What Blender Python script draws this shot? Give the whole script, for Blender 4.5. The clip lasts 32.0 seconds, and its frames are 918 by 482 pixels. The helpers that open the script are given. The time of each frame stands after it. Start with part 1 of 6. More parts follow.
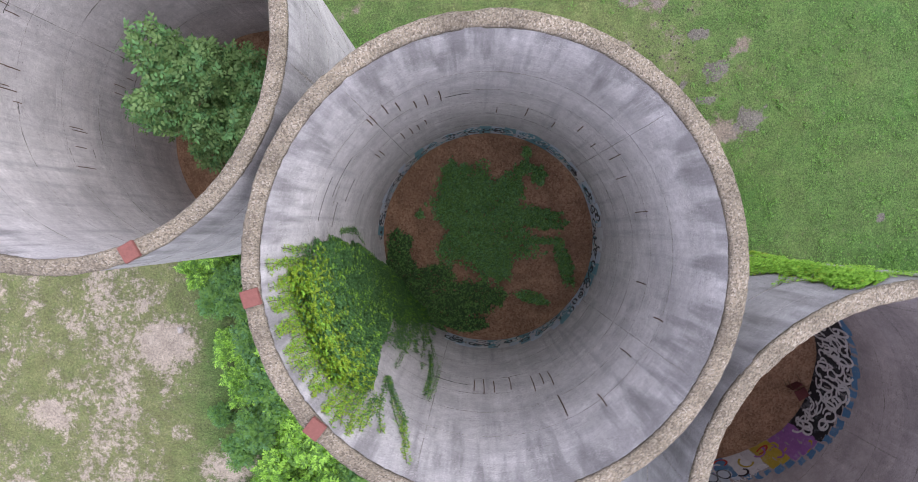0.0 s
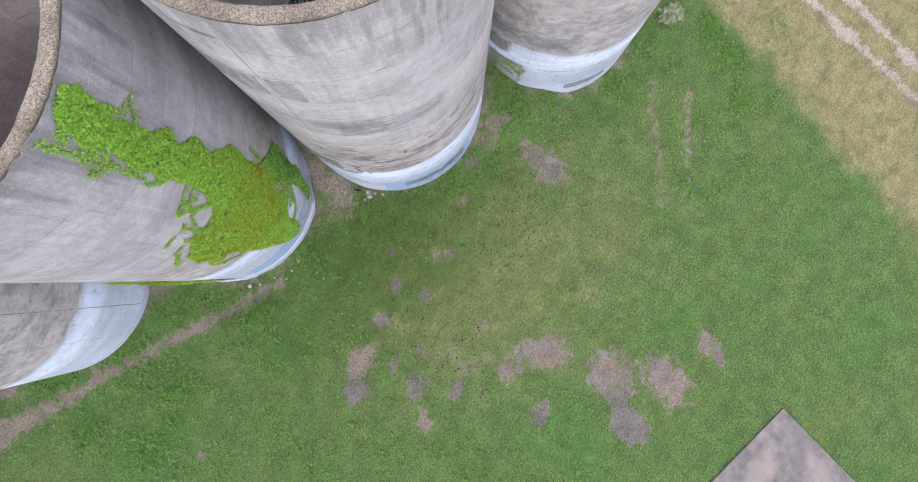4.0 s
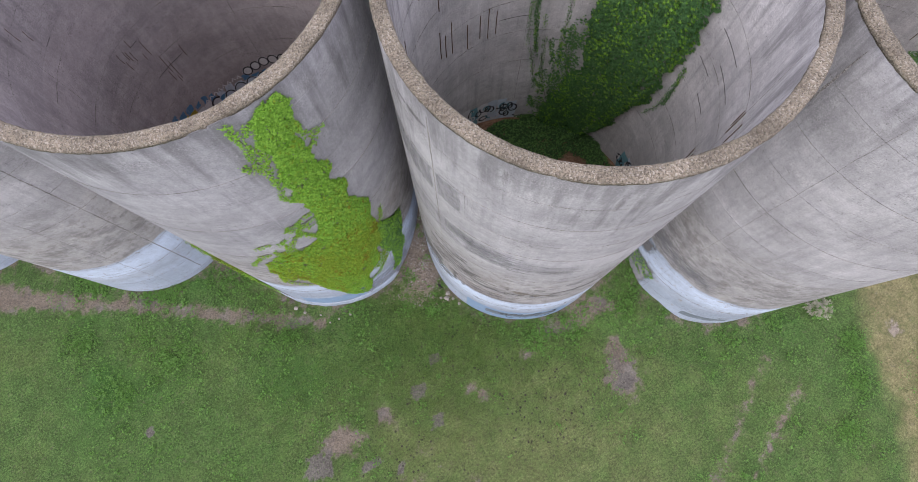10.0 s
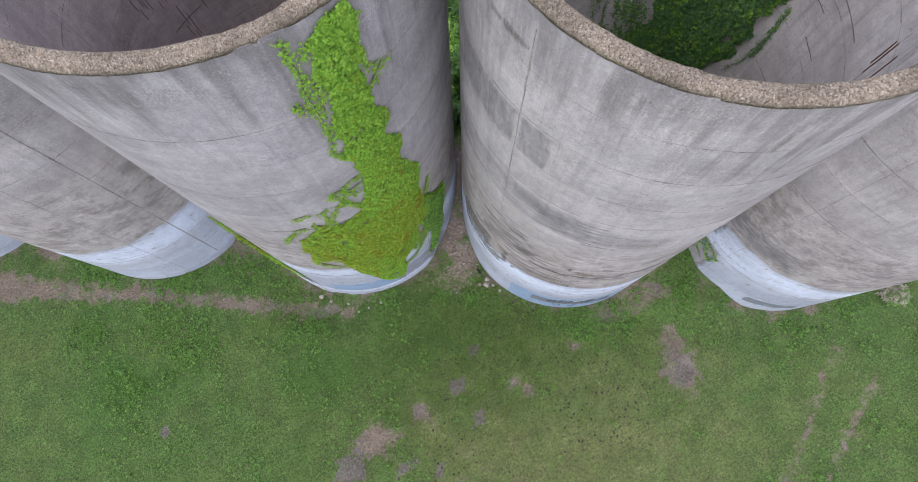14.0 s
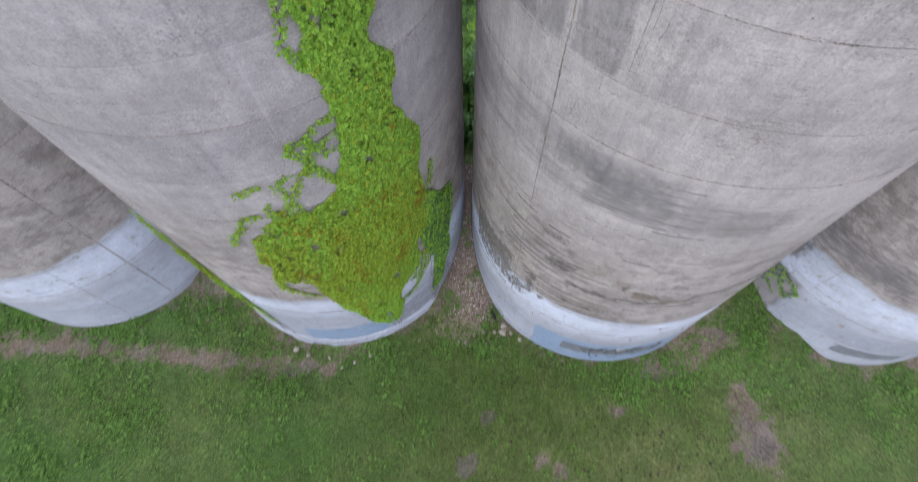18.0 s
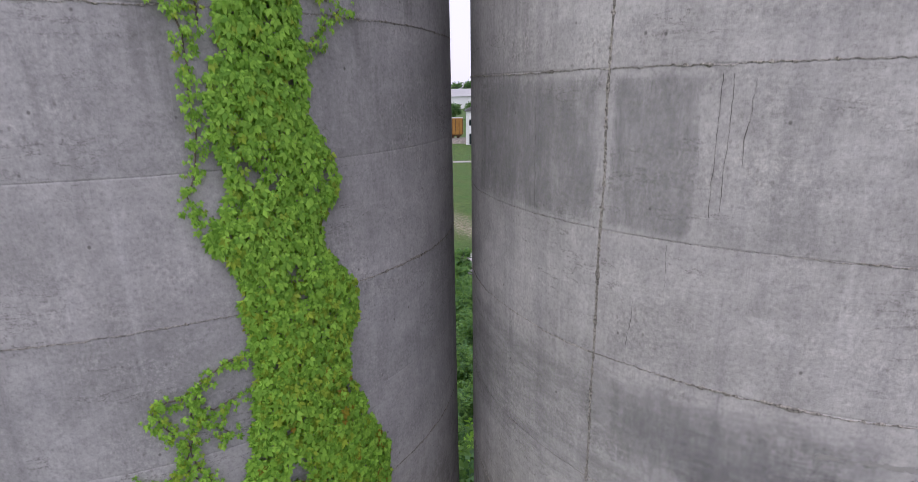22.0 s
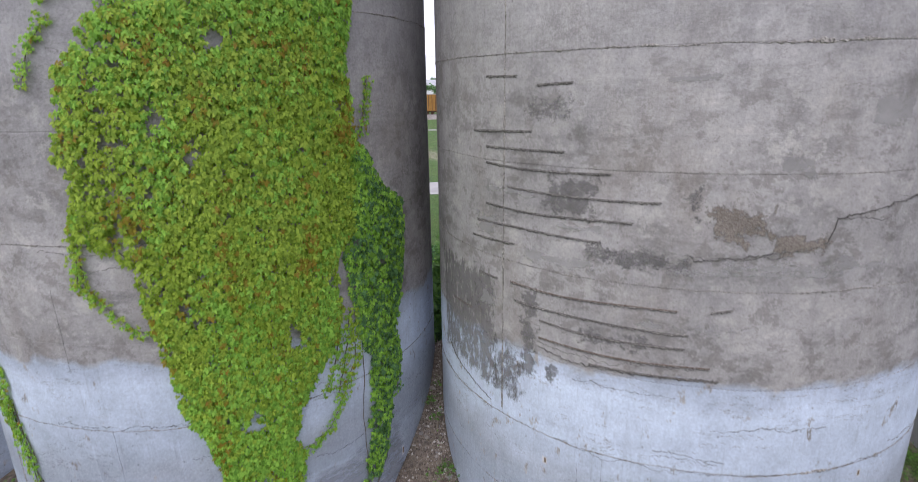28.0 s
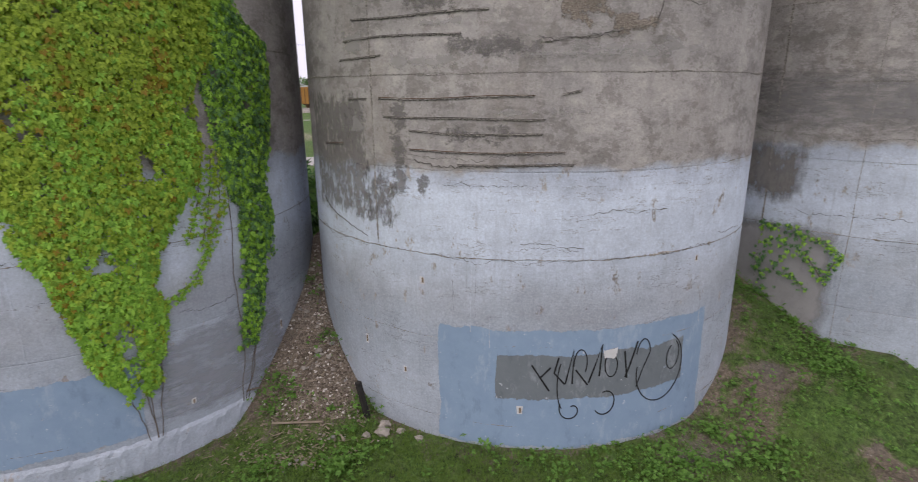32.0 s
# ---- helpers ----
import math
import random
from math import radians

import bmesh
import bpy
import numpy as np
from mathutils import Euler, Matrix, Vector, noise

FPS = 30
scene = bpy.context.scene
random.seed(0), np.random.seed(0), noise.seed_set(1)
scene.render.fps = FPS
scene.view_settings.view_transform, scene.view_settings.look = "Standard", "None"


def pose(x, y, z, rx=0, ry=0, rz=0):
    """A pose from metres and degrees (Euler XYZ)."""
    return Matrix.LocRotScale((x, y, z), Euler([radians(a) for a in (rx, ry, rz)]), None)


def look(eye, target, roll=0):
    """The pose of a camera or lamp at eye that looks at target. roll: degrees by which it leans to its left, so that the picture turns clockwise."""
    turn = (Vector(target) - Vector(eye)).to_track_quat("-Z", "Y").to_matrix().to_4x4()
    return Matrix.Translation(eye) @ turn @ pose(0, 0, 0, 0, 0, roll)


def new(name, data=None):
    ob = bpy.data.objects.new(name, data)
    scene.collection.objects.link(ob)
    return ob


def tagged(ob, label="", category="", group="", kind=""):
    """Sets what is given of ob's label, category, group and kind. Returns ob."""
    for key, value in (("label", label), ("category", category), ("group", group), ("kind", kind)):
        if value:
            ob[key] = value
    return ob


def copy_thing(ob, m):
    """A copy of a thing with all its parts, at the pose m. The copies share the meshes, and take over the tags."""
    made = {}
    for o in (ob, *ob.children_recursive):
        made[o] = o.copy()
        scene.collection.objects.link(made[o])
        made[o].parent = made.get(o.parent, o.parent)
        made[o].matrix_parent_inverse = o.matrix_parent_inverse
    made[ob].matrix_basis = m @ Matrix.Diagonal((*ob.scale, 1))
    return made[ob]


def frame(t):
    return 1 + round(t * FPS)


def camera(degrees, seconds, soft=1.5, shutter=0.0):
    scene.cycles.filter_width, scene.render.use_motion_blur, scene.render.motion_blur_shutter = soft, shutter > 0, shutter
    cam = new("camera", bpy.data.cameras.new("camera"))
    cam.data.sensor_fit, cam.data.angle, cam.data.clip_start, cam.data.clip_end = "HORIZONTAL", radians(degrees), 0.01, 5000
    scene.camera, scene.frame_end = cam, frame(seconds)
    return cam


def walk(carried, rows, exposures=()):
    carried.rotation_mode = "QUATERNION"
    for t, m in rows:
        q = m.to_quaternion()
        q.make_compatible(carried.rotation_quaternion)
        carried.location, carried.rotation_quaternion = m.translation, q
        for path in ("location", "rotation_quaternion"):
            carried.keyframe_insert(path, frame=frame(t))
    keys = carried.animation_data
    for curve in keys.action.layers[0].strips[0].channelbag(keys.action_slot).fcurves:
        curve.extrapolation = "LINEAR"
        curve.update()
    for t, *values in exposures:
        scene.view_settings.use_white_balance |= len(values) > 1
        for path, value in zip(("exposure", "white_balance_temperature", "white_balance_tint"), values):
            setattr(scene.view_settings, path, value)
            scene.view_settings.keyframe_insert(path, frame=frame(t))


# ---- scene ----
cam = camera(80.88, 32.0, 0.75, 0.4)
# t, x, y, z, and the turns about x, y, z
ROWS = [
    (0.0, 0.649, 0.391, 27.952, -1.55, 1.81, -0.39),
    (0.5, 1.351, 0.635, 27.806, -1.35, 1.94, 4.60),
    (1.0, 2.302, 1.046, 27.772, -1.03, 2.20, 15.63),
    (1.5, 3.493, 1.611, 27.824, -0.22, 2.44, 32.49),
    (2.0, 4.797, 2.438, 27.864, 0.77, 2.32, 52.85),
    (2.5, 5.999, 3.699, 27.688, 1.72, 1.81, 78.15),
    (3.0, 6.762, 4.966, 27.606, 2.10, 0.55, 105.56),
    (3.5, 7.148, 6.297, 27.557, 2.02, 0.08, 117.04),
    (5.5, 6.784, 8.085, 27.199, 15.50, 0.77, 124.21),
    (6.0, 6.780, 7.964, 27.264, 16.44, 0.58, 133.72),
    (6.5, 6.705, 7.931, 27.242, 16.30, 0.63, 146.42),
    (7.0, 6.776, 7.859, 27.173, 16.21, 0.59, 151.58),
    (7.5, 6.788, 7.687, 27.102, 16.26, 0.44, 152.59),
    (8.0, 6.753, 7.308, 27.030, 16.02, 0.47, 152.93),
    (8.5, 6.766, 6.814, 26.989, 15.82, 0.45, 153.01),
    (9.0, 6.920, 6.210, 26.956, 15.66, 0.34, 153.27),
    (9.5, 6.912, 5.844, 26.887, 15.50, 0.43, 153.28),
    (10.0, 6.965, 5.634, 26.856, 15.40, 0.53, 153.29),
    (10.5, 7.072, 5.494, 26.818, 15.29, 0.59, 153.33),
    (11.0, 7.354, 5.324, 26.780, 15.23, 0.60, 153.31),
    (11.5, 7.714, 5.145, 26.756, 15.16, 0.62, 153.33),
    (12.0, 8.119, 4.976, 26.601, 15.14, 0.59, 153.25),
    (12.5, 8.419, 4.842, 26.229, 15.13, 0.54, 153.16),
    (13.0, 8.424, 4.884, 25.704, 15.02, 0.84, 153.13),
    (13.5, 8.528, 4.908, 25.107, 15.08, 0.79, 153.07),
    (14.0, 8.595, 4.927, 24.532, 15.11, 0.79, 153.08),
    (14.5, 8.706, 4.957, 23.945, 15.14, 0.80, 153.07),
    (15.0, 8.841, 4.961, 23.360, 15.16, 0.80, 152.97),
    (15.5, 8.980, 4.970, 22.784, 15.20, 0.84, 152.86),
    (17.5, 9.171, 5.182, 20.269, 19.23, 0.95, 153.02),
    (18.0, 9.163, 5.234, 19.556, 24.23, 0.92, 153.04),
    (18.5, 9.144, 5.183, 18.902, 40.46, 1.07, 152.88),
    (19.0, 9.157, 5.108, 18.266, 51.72, 1.07, 152.78),
    (19.5, 9.156, 5.074, 17.624, 61.43, 1.07, 152.85),
    (20.0, 9.130, 5.060, 16.985, 71.28, 1.04, 152.82),
    (20.5, 9.129, 5.071, 16.452, 73.82, 1.01, 152.68),
    (21.0, 9.083, 4.970, 15.992, 74.06, 1.05, 152.77),
    (21.5, 9.024, 4.844, 15.540, 74.12, 1.01, 152.88),
    (22.0, 8.960, 4.841, 15.101, 74.14, 0.99, 152.72),
    (22.5, 8.921, 4.867, 14.671, 74.23, 1.03, 152.82),
    (23.0, 8.911, 4.904, 14.204, 74.31, 1.02, 152.86),
    (23.5, 8.927, 4.984, 13.734, 74.33, 0.96, 152.78),
    (24.0, 8.988, 5.171, 13.240, 74.38, 1.00, 152.80),
    (24.5, 9.096, 5.474, 12.783, 74.41, 1.07, 152.84),
    (25.0, 9.205, 5.836, 12.217, 74.48, 1.14, 153.01),
    (25.5, 9.279, 6.116, 11.653, 74.56, 1.21, 153.14),
    (27.5, 9.239, 7.284, 9.441, 74.14, 1.02, 154.35),
    (28.0, 9.459, 7.895, 8.953, 73.98, 0.94, 154.53),
    (28.5, 9.674, 8.507, 8.427, 74.01, 0.92, 154.65),
    (29.0, 9.767, 8.843, 7.922, 74.20, 0.93, 154.70),
    (29.5, 9.754, 8.925, 7.439, 74.29, 0.82, 154.74),
    (30.0, 9.783, 8.951, 6.966, 74.36, 0.89, 154.67),
    (30.5, 9.770, 8.924, 6.506, 74.39, 0.73, 154.84),
    (31.0, 9.748, 8.864, 6.318, 74.44, 0.55, 154.75),
    (31.5, 9.746, 8.763, 6.181, 74.50, 0.33, 148.08),
    (32.0, 9.655, 8.750, 6.146, 74.16, 0.50, 142.63),
]
EXPOSURES = [  # seconds, stops, kelvin, tint
    (0.0, 0.9, 6330, 11), (1.0, 0.88, 6360, 11), (3.5, 0.85, 6400, 11), (6.0, 0.5, 6420, 11), (10.0, 0.48, 6430, 11), (15.0, 0.48, 6430, 11), (18.0, 0.38, 6450, 12), (20.0, -0.07, 6480, 13), (23.0, 0.06, 6480, 13),
    (25.0, 0.15, 6480, 13), (28.0, 0.28, 6400, 11), (29.5, 0.03, 6450, 10), (31.0, -0.06, 6800, 11), (32.0, -0.02, 7050, 11)]
walk(cam, [(t, pose(*p)) for t, *p in ROWS], EXPOSURES)
# ==== place ====
# ---- light ----
world = bpy.data.worlds.new("overcast")
scene.world = world
world.use_nodes = True
wn, wl = world.node_tree.nodes, world.node_tree.links
sky = wn.new("ShaderNodeTexSky")
sky.sky_type, sky.sun_disc = "NISHITA", False
sky.sun_elevation, sky.sun_rotation = radians(58), radians(71)
sky.dust_density, sky.air_density = 4.0, 1.0
veil = wn.new("ShaderNodeMix")
veil.data_type = "RGBA"
veil.inputs[0].default_value = 0.82
veil.inputs[7].default_value = (10.7, 10.5, 12.9, 1)
wl.new(sky.outputs[0], veil.inputs[6])
wl.new(veil.outputs[2], wn["Background"].inputs["Color"])
wn["Background"].inputs["Strength"].default_value = 0.105
sun = new("sun", bpy.data.lights.new("sun", "SUN"))
sun.data.energy, sun.data.angle, sun.data.color = 1.5, radians(70), (1.0, 0.985, 0.97)
sun.matrix_world = look((26, 9, 44), (0, 0, 0))


# ---- node helpers ----
def material(name, rough=0.85):
    m = bpy.data.materials.new(name)
    m.use_nodes = True
    m.node_tree.nodes["Principled BSDF"].inputs["Roughness"].default_value = rough
    m.node_tree.nodes["Principled BSDF"].inputs["Specular IOR Level"].default_value = 0.25
    return m


def bsdf(m):
    return m.node_tree.nodes["Principled BSDF"]


def put(m, value, socket):
    if isinstance(value, (int, float)):
        socket.default_value = value
    elif isinstance(value, tuple):
        socket.default_value = (*value, 1) if len(value) == 3 and socket.type == "RGBA" else value
    else:
        m.node_tree.links.new(value, socket)


def where(m, sx=1.0, sy=1.0, sz=1.0):
    """World position, stretched."""
    g = m.node_tree.nodes.new("ShaderNodeNewGeometry")
    if (sx, sy, sz) == (1, 1, 1):
        return g.outputs["Position"]
    v = m.node_tree.nodes.new("ShaderNodeVectorMath")
    v.operation = "MULTIPLY"
    m.node_tree.links.new(g.outputs["Position"], v.inputs[0])
    v.inputs[1].default_value = (sx, sy, sz)
    return v.outputs[0]


def height(m):
    s = m.node_tree.nodes.new("ShaderNodeSeparateXYZ")
    m.node_tree.links.new(where(m), s.inputs[0])
    return s.outputs[2]


def grain(m, vec, scale, detail=5.0, rough=0.55):
    n = m.node_tree.nodes.new("ShaderNodeTexNoise")
    m.node_tree.links.new(vec, n.inputs["Vector"])
    n.inputs["Scale"].default_value, n.inputs["Detail"].default_value, n.inputs["Roughness"].default_value = scale, detail, rough
    return n.outputs["Fac"]


def cells(m, vec, scale, what="Color"):
    n = m.node_tree.nodes.new("ShaderNodeTexVoronoi")
    m.node_tree.links.new(vec, n.inputs["Vector"])
    n.inputs["Scale"].default_value = scale
    return n.outputs[what]


def span(m, value, a, b, c=0.0, d=1.0):
    n = m.node_tree.nodes.new("ShaderNodeMapRange")
    put(m, value, n.inputs[0])
    for k, x in enumerate((a, b, c, d)):
        n.inputs[k + 1].default_value = x
    return n.outputs[0]


def calc(m, op, a, b=0.0):
    n = m.node_tree.nodes.new("ShaderNodeMath")
    n.operation = op
    put(m, a, n.inputs[0])
    put(m, b, n.inputs[1])
    return n.outputs[0]


def blend(m, fac, a, b, mode="MIX"):
    n = m.node_tree.nodes.new("ShaderNodeMix")
    n.data_type, n.blend_type = "RGBA", mode
    put(m, fac, n.inputs[0])
    put(m, a, n.inputs[6])
    put(m, b, n.inputs[7])
    return n.outputs[2]


def lot(m):
    """A number for each object."""
    return m.node_tree.nodes.new("ShaderNodeObjectInfo").outputs["Random"]


def island(m):
    return m.node_tree.nodes.new("ShaderNodeNewGeometry").outputs["Random Per Island"]


def relief(m, fac, strength, distance=0.02):
    n = m.node_tree.nodes.new("ShaderNodeBump")
    n.inputs["Strength"].default_value, n.inputs["Distance"].default_value = strength, distance
    put(m, fac, n.inputs["Height"])
    m.node_tree.links.new(n.outputs[0], bsdf(m).inputs["Normal"])


def colour(m, value):
    put(m, value, bsdf(m).inputs["Base Color"])
    return m


# ---- materials ----
def concrete_material(name, low, high, warm, painted=False, runs=0.42, bright=1.0):
    """Weathered board-marked concrete: blotches, run-down streaks, pores; on the outside a band of pale paint."""
    m = material(name, 0.9)
    p = where(m)
    blot = grain(m, p, 0.55, 7, 0.66)
    fine = grain(m, p, 6.0, 8, 0.75)
    streak = grain(m, where(m, 2.2, 2.2, 0.09), 1.6, 5, 0.6)
    base = blend(m, span(m, blot, 0.3, 0.7), low, high)
    patchy = grain(m, where(m, 1, 1, 1.6), 1.5, 7, 0.7)
    base = blend(m, span(m, patchy, 0.5, 0.64, 0, 0.27), base, (low[0] * 0.74, low[1] * 0.75, low[2] * 0.8))
    base = blend(m, span(m, patchy, 0.42, 0.34, 0, 0.35), base, (high[0] * 1.15, high[1] * 1.15, high[2] * 1.17))
    base = blend(m, span(m, lot(m), 0, 1, 0.0, 0.22), base, warm)
    base = blend(m, span(m, streak, 0.52, 0.74, 0, runs), base, (low[0] * 0.6, low[1] * 0.6, low[2] * 0.64))
    base = blend(m, span(m, streak, 0.42, 0.26, 0, 0.4), base, (high[0] * 1.22, high[1] * 1.22, high[2] * 1.24))
    # soot and run-off from the open rim
    z = height(m)
    drip = calc(m, "ADD", z, span(m, grain(m, where(m, 1, 1, 0.12), 2.6, 4), 0.3, 0.7, -2.6, 2.6))
    base = blend(m, span(m, drip, 16.4, 18.6, 0, 0.62), base, (0.13, 0.125, 0.125))
    base = blend(m, span(m, fine, 0.35, 0.7, 0, 0.45), base, (low[0] * 0.75, low[1] * 0.75, low[2] * 0.77))
    grit = grain(m, p, 26.0, 6, 0.8)
    base = blend(m, span(m, grit, 0.34, 0.46, 0.28, 0.0), base, (low[0] * 0.55, low[1] * 0.54, low[2] * 0.54))
    base = blend(m, span(m, grit, 0.58, 0.72, 0, 0.2), base, (high[0] * 1.25, high[1] * 1.24, high[2] * 1.22))
    scratch = grain(m, where(m, 9, 9, 0.35), 2.2, 5, 0.65)
    base = blend(m, span(m, scratch, 0.57, 0.76, 0, 0.24), base, (low[0] * 0.5, low[1] * 0.5, low[2] * 0.52))
    base = blend(m, span(m, scratch, 0.42, 0.28, 0, 0.22), base, (high[0] * 1.2, high[1] * 1.2, high[2] * 1.2))
    # worn, pitted patches
    worn = span(m, grain(m, where(m, 1, 1, 1.7), 0.9, 6, 0.7), 0.5, 0.66)
    pit = cells(m, where(m, 1, 1, 0.6), 17.0, "Distance")
    base = blend(m, calc(m, "MULTIPLY", worn, span(m, pit, 0.3, 0.16, 0, 0.55)), base, (low[0] * 0.5, low[1] * 0.48, low[2] * 0.46))
    base = blend(m, calc(m, "MULTIPLY", worn, span(m, grit, 0.5, 0.62, 0, 0.4)), base, (high[0] * 1.2, high[1] * 1.17, high[2] * 1.12))
    # thin lips where one skin of cement overlaps another
    lay = grain(m, where(m, 0.55, 0.55, 2.6), 1.5, 7, 0.62)
    lip = span(m, calc(m, "ABSOLUTE", calc(m, "SUBTRACT", lay, 0.56)), 0.006, 0.001)
    gate = span(m, grain(m, p, 0.7, 3), 0.46, 0.58, 0, 0.8)
    base = blend(m, calc(m, "MULTIPLY", lip, gate), base, (low[0] * 0.42, low[1] * 0.4, low[2] * 0.39))
    pores = cells(m, where(m, 1, 1, 0.8), 3.1, "Distance")
    base = blend(m, span(m, pores, 0.055, 0.03, 0, 0.7), base, (0.1, 0.095, 0.09))
    if painted:
        # flaking skin low on the wall
        peel = grain(m, where(m, 1, 1, 1.8), 1.15, 9, 0.72)
        low_down = span(m, z, 10.8, 8.2)
        base = blend(m, calc(m, "MULTIPLY", span(m, blot, 0.25, 0.65, 0.3, 0.7), low_down), base, (0.335, 0.315, 0.295))
        base = blend(m, calc(m, "MULTIPLY", span(m, peel, 0.51, 0.6, 0, 0.6), low_down), base, (0.19, 0.18, 0.172))
        base = blend(m, calc(m, "MULTIPLY", span(m, peel, 0.47, 0.4, 0, 0.32), low_down), base, (0.45, 0.425, 0.4))
        flake = grain(m, where(m, 1, 1, 1.25), 1.9, 12, 0.78)
        base = blend(m, calc(m, "MULTIPLY", span(m, flake, 0.535, 0.56, 0, 0.55), low_down), base, (0.19, 0.175, 0.16))
        base = blend(m, calc(m, "MULTIPLY", span(m, flake, 0.44, 0.42, 0, 0.5), low_down), base, (0.5, 0.475, 0.44))
        brown = grain(m, where(m, 1, 1, 0.5), 0.8, 8, 0.7)
        base = blend(m, calc(m, "MULTIPLY", span(m, brown, 0.52, 0.68, 0, 0.45), low_down), base, (0.25, 0.218, 0.188))
        edge = calc(m, "ADD", z, span(m, grain(m, where(m, 1, 1, 1.3), 1.2, 6, 0.6), 0.25, 0.75, -0.2, 0.2))
        coat = span(m, edge, 5.02, 4.88)
        chips = span(m, grain(m, where(m, 1, 1, 0.55), 3.6, 8, 0.7), 0.35, 0.395)
        coat = calc(m, "MULTIPLY", coat, chips)
        tone = blend(m, span(m, edge, 2.7, 3.7), (0.395, 0.445, 0.515), (0.575, 0.645, 0.75))
        tone = blend(m, span(m, edge, 4.55, 4.85, 0, 0.75), tone, (0.42, 0.47, 0.56))
        smudge = calc(m, "MULTIPLY", span(m, edge, 3.5, 3.0), span(m, edge, 2.2, 2.7))
        tone = blend(m, calc(m, "MULTIPLY", smudge, span(m, blot, 0.3, 0.6, 0.05, 0.3)), tone, (0.36, 0.345, 0.345))
        tone = blend(m, span(m, fine, 0.3, 0.7, 0, 0.2), tone, (0.36, 0.375, 0.41))
        tone = blend(m, span(m, patchy, 0.52, 0.66, 0, 0.16), tone, (0.38, 0.395, 0.44))
        tone = blend(m, calc(m, "MULTIPLY", worn, span(m, pit, 0.3, 0.18, 0, 0.35)), tone, (0.3, 0.29, 0.29))
        tone = blend(m, span(m, grit, 0.6, 0.7, 0, 0.3), tone, (0.72, 0.75, 0.8))
        tone = blend(m, span(m, pores, 0.06, 0.03, 0, 0.6), tone, (0.14, 0.135, 0.13))
        tone = blend(m, span(m, scratch, 0.56, 0.7, 0, 0.22), tone, (0.25, 0.255, 0.275))
        tone = blend(m, calc(m, "MULTIPLY", lip, span(m, gate, 0, 0.55, 0.2, 0.85)), tone, (0.2, 0.19, 0.185))
        tone = blend(m, 1.0, tone, (bright, bright, bright), "MULTIPLY")
        base = blend(m, coat, base, tone)
    base = blend(m, 1.0, base, span(m, grit, 0.36, 0.64, 0.87, 1.12), "MULTIPLY")
    base = blend(m, 1.0, base, span(m, grain(m, where(m, 1, 1, 0.7), 3.0, 9, 0.8), 0.34, 0.66, 0.88, 1.1), "MULTIPLY")
    # broad smears, and a tone for each pour
    base = blend(m, 1.0, base, span(m, grain(m, where(m, 1, 1, 1.9), 0.42, 4, 0.55), 0.36, 0.64, 0.89, 1.09), "MULTIPLY")
    base = blend(m, 1.0, base, span(m, lot(m), 0, 1, 0.95, 1.04), "MULTIPLY")
    colour(m, base)
    relief(m, calc(m, "ADD", calc(m, "ADD", calc(m, "MULTIPLY", fine, 0.8), calc(m, "MULTIPLY", lay, 3.0)), grit), 0.3, 0.015)
    return m


CONCRETE = concrete_material("weathered_concrete", (0.37, 0.356, 0.354), (0.54, 0.522, 0.518), (0.48, 0.45, 0.43), True)
# the second silo's copy: darker and bluer, its paint toned down
CONCRETE_DARKER = concrete_material("darker_bluish_concrete", (0.325, 0.316, 0.322), (0.46, 0.449, 0.456), (0.41, 0.39, 0.385), True, runs=0.3, bright=0.93)
CONCRETE_DIM = concrete_material("grimy_concrete_inside", (0.32, 0.29, 0.285), (0.5, 0.46, 0.455), (0.42, 0.37, 0.35), runs=0.3)
CONCRETE_IN = concrete_material("weathered_concrete_inside", (0.44, 0.42, 0.41), (0.68, 0.655, 0.64), (0.53, 0.485, 0.455), runs=0.6)


def mottled(name, a, b, scale, rough=0.85, bump=0.4, c=None, detail=6, fleck=None):
    m = material(name, rough)
    p = where(m)
    n = grain(m, p, scale, detail, 0.65)
    base = blend(m, span(m, n, 0.3, 0.7), a, b)
    if c:
        base = blend(m, span(m, grain(m, p, scale * 0.23, 4), 0.5, 0.66, 0, 0.8), base, c)
    base = blend(m, span(m, lot(m), 0, 1, 0, 0.3), base, tuple(x * 0.7 for x in a))
    if fleck:
        rub = grain(m, where(m, 1, 1, 0.45), 2.4, 9, 0.75)
        base = blend(m, span(m, rub, 0.55, 0.64, 0, 0.25), base, fleck)
        base = blend(m, span(m, rub, 0.44, 0.36, 0, 0.4), base, tuple(x * 0.6 for x in a))
        base = blend(m, span(m, grain(m, p, 9.0, 5, 0.75), 0.65, 0.67, 0, 0.75), base, fleck)
    colour(m, base)
    relief(m, grain(m, p, scale * 3.0, 4), bump, 0.02)
    return m


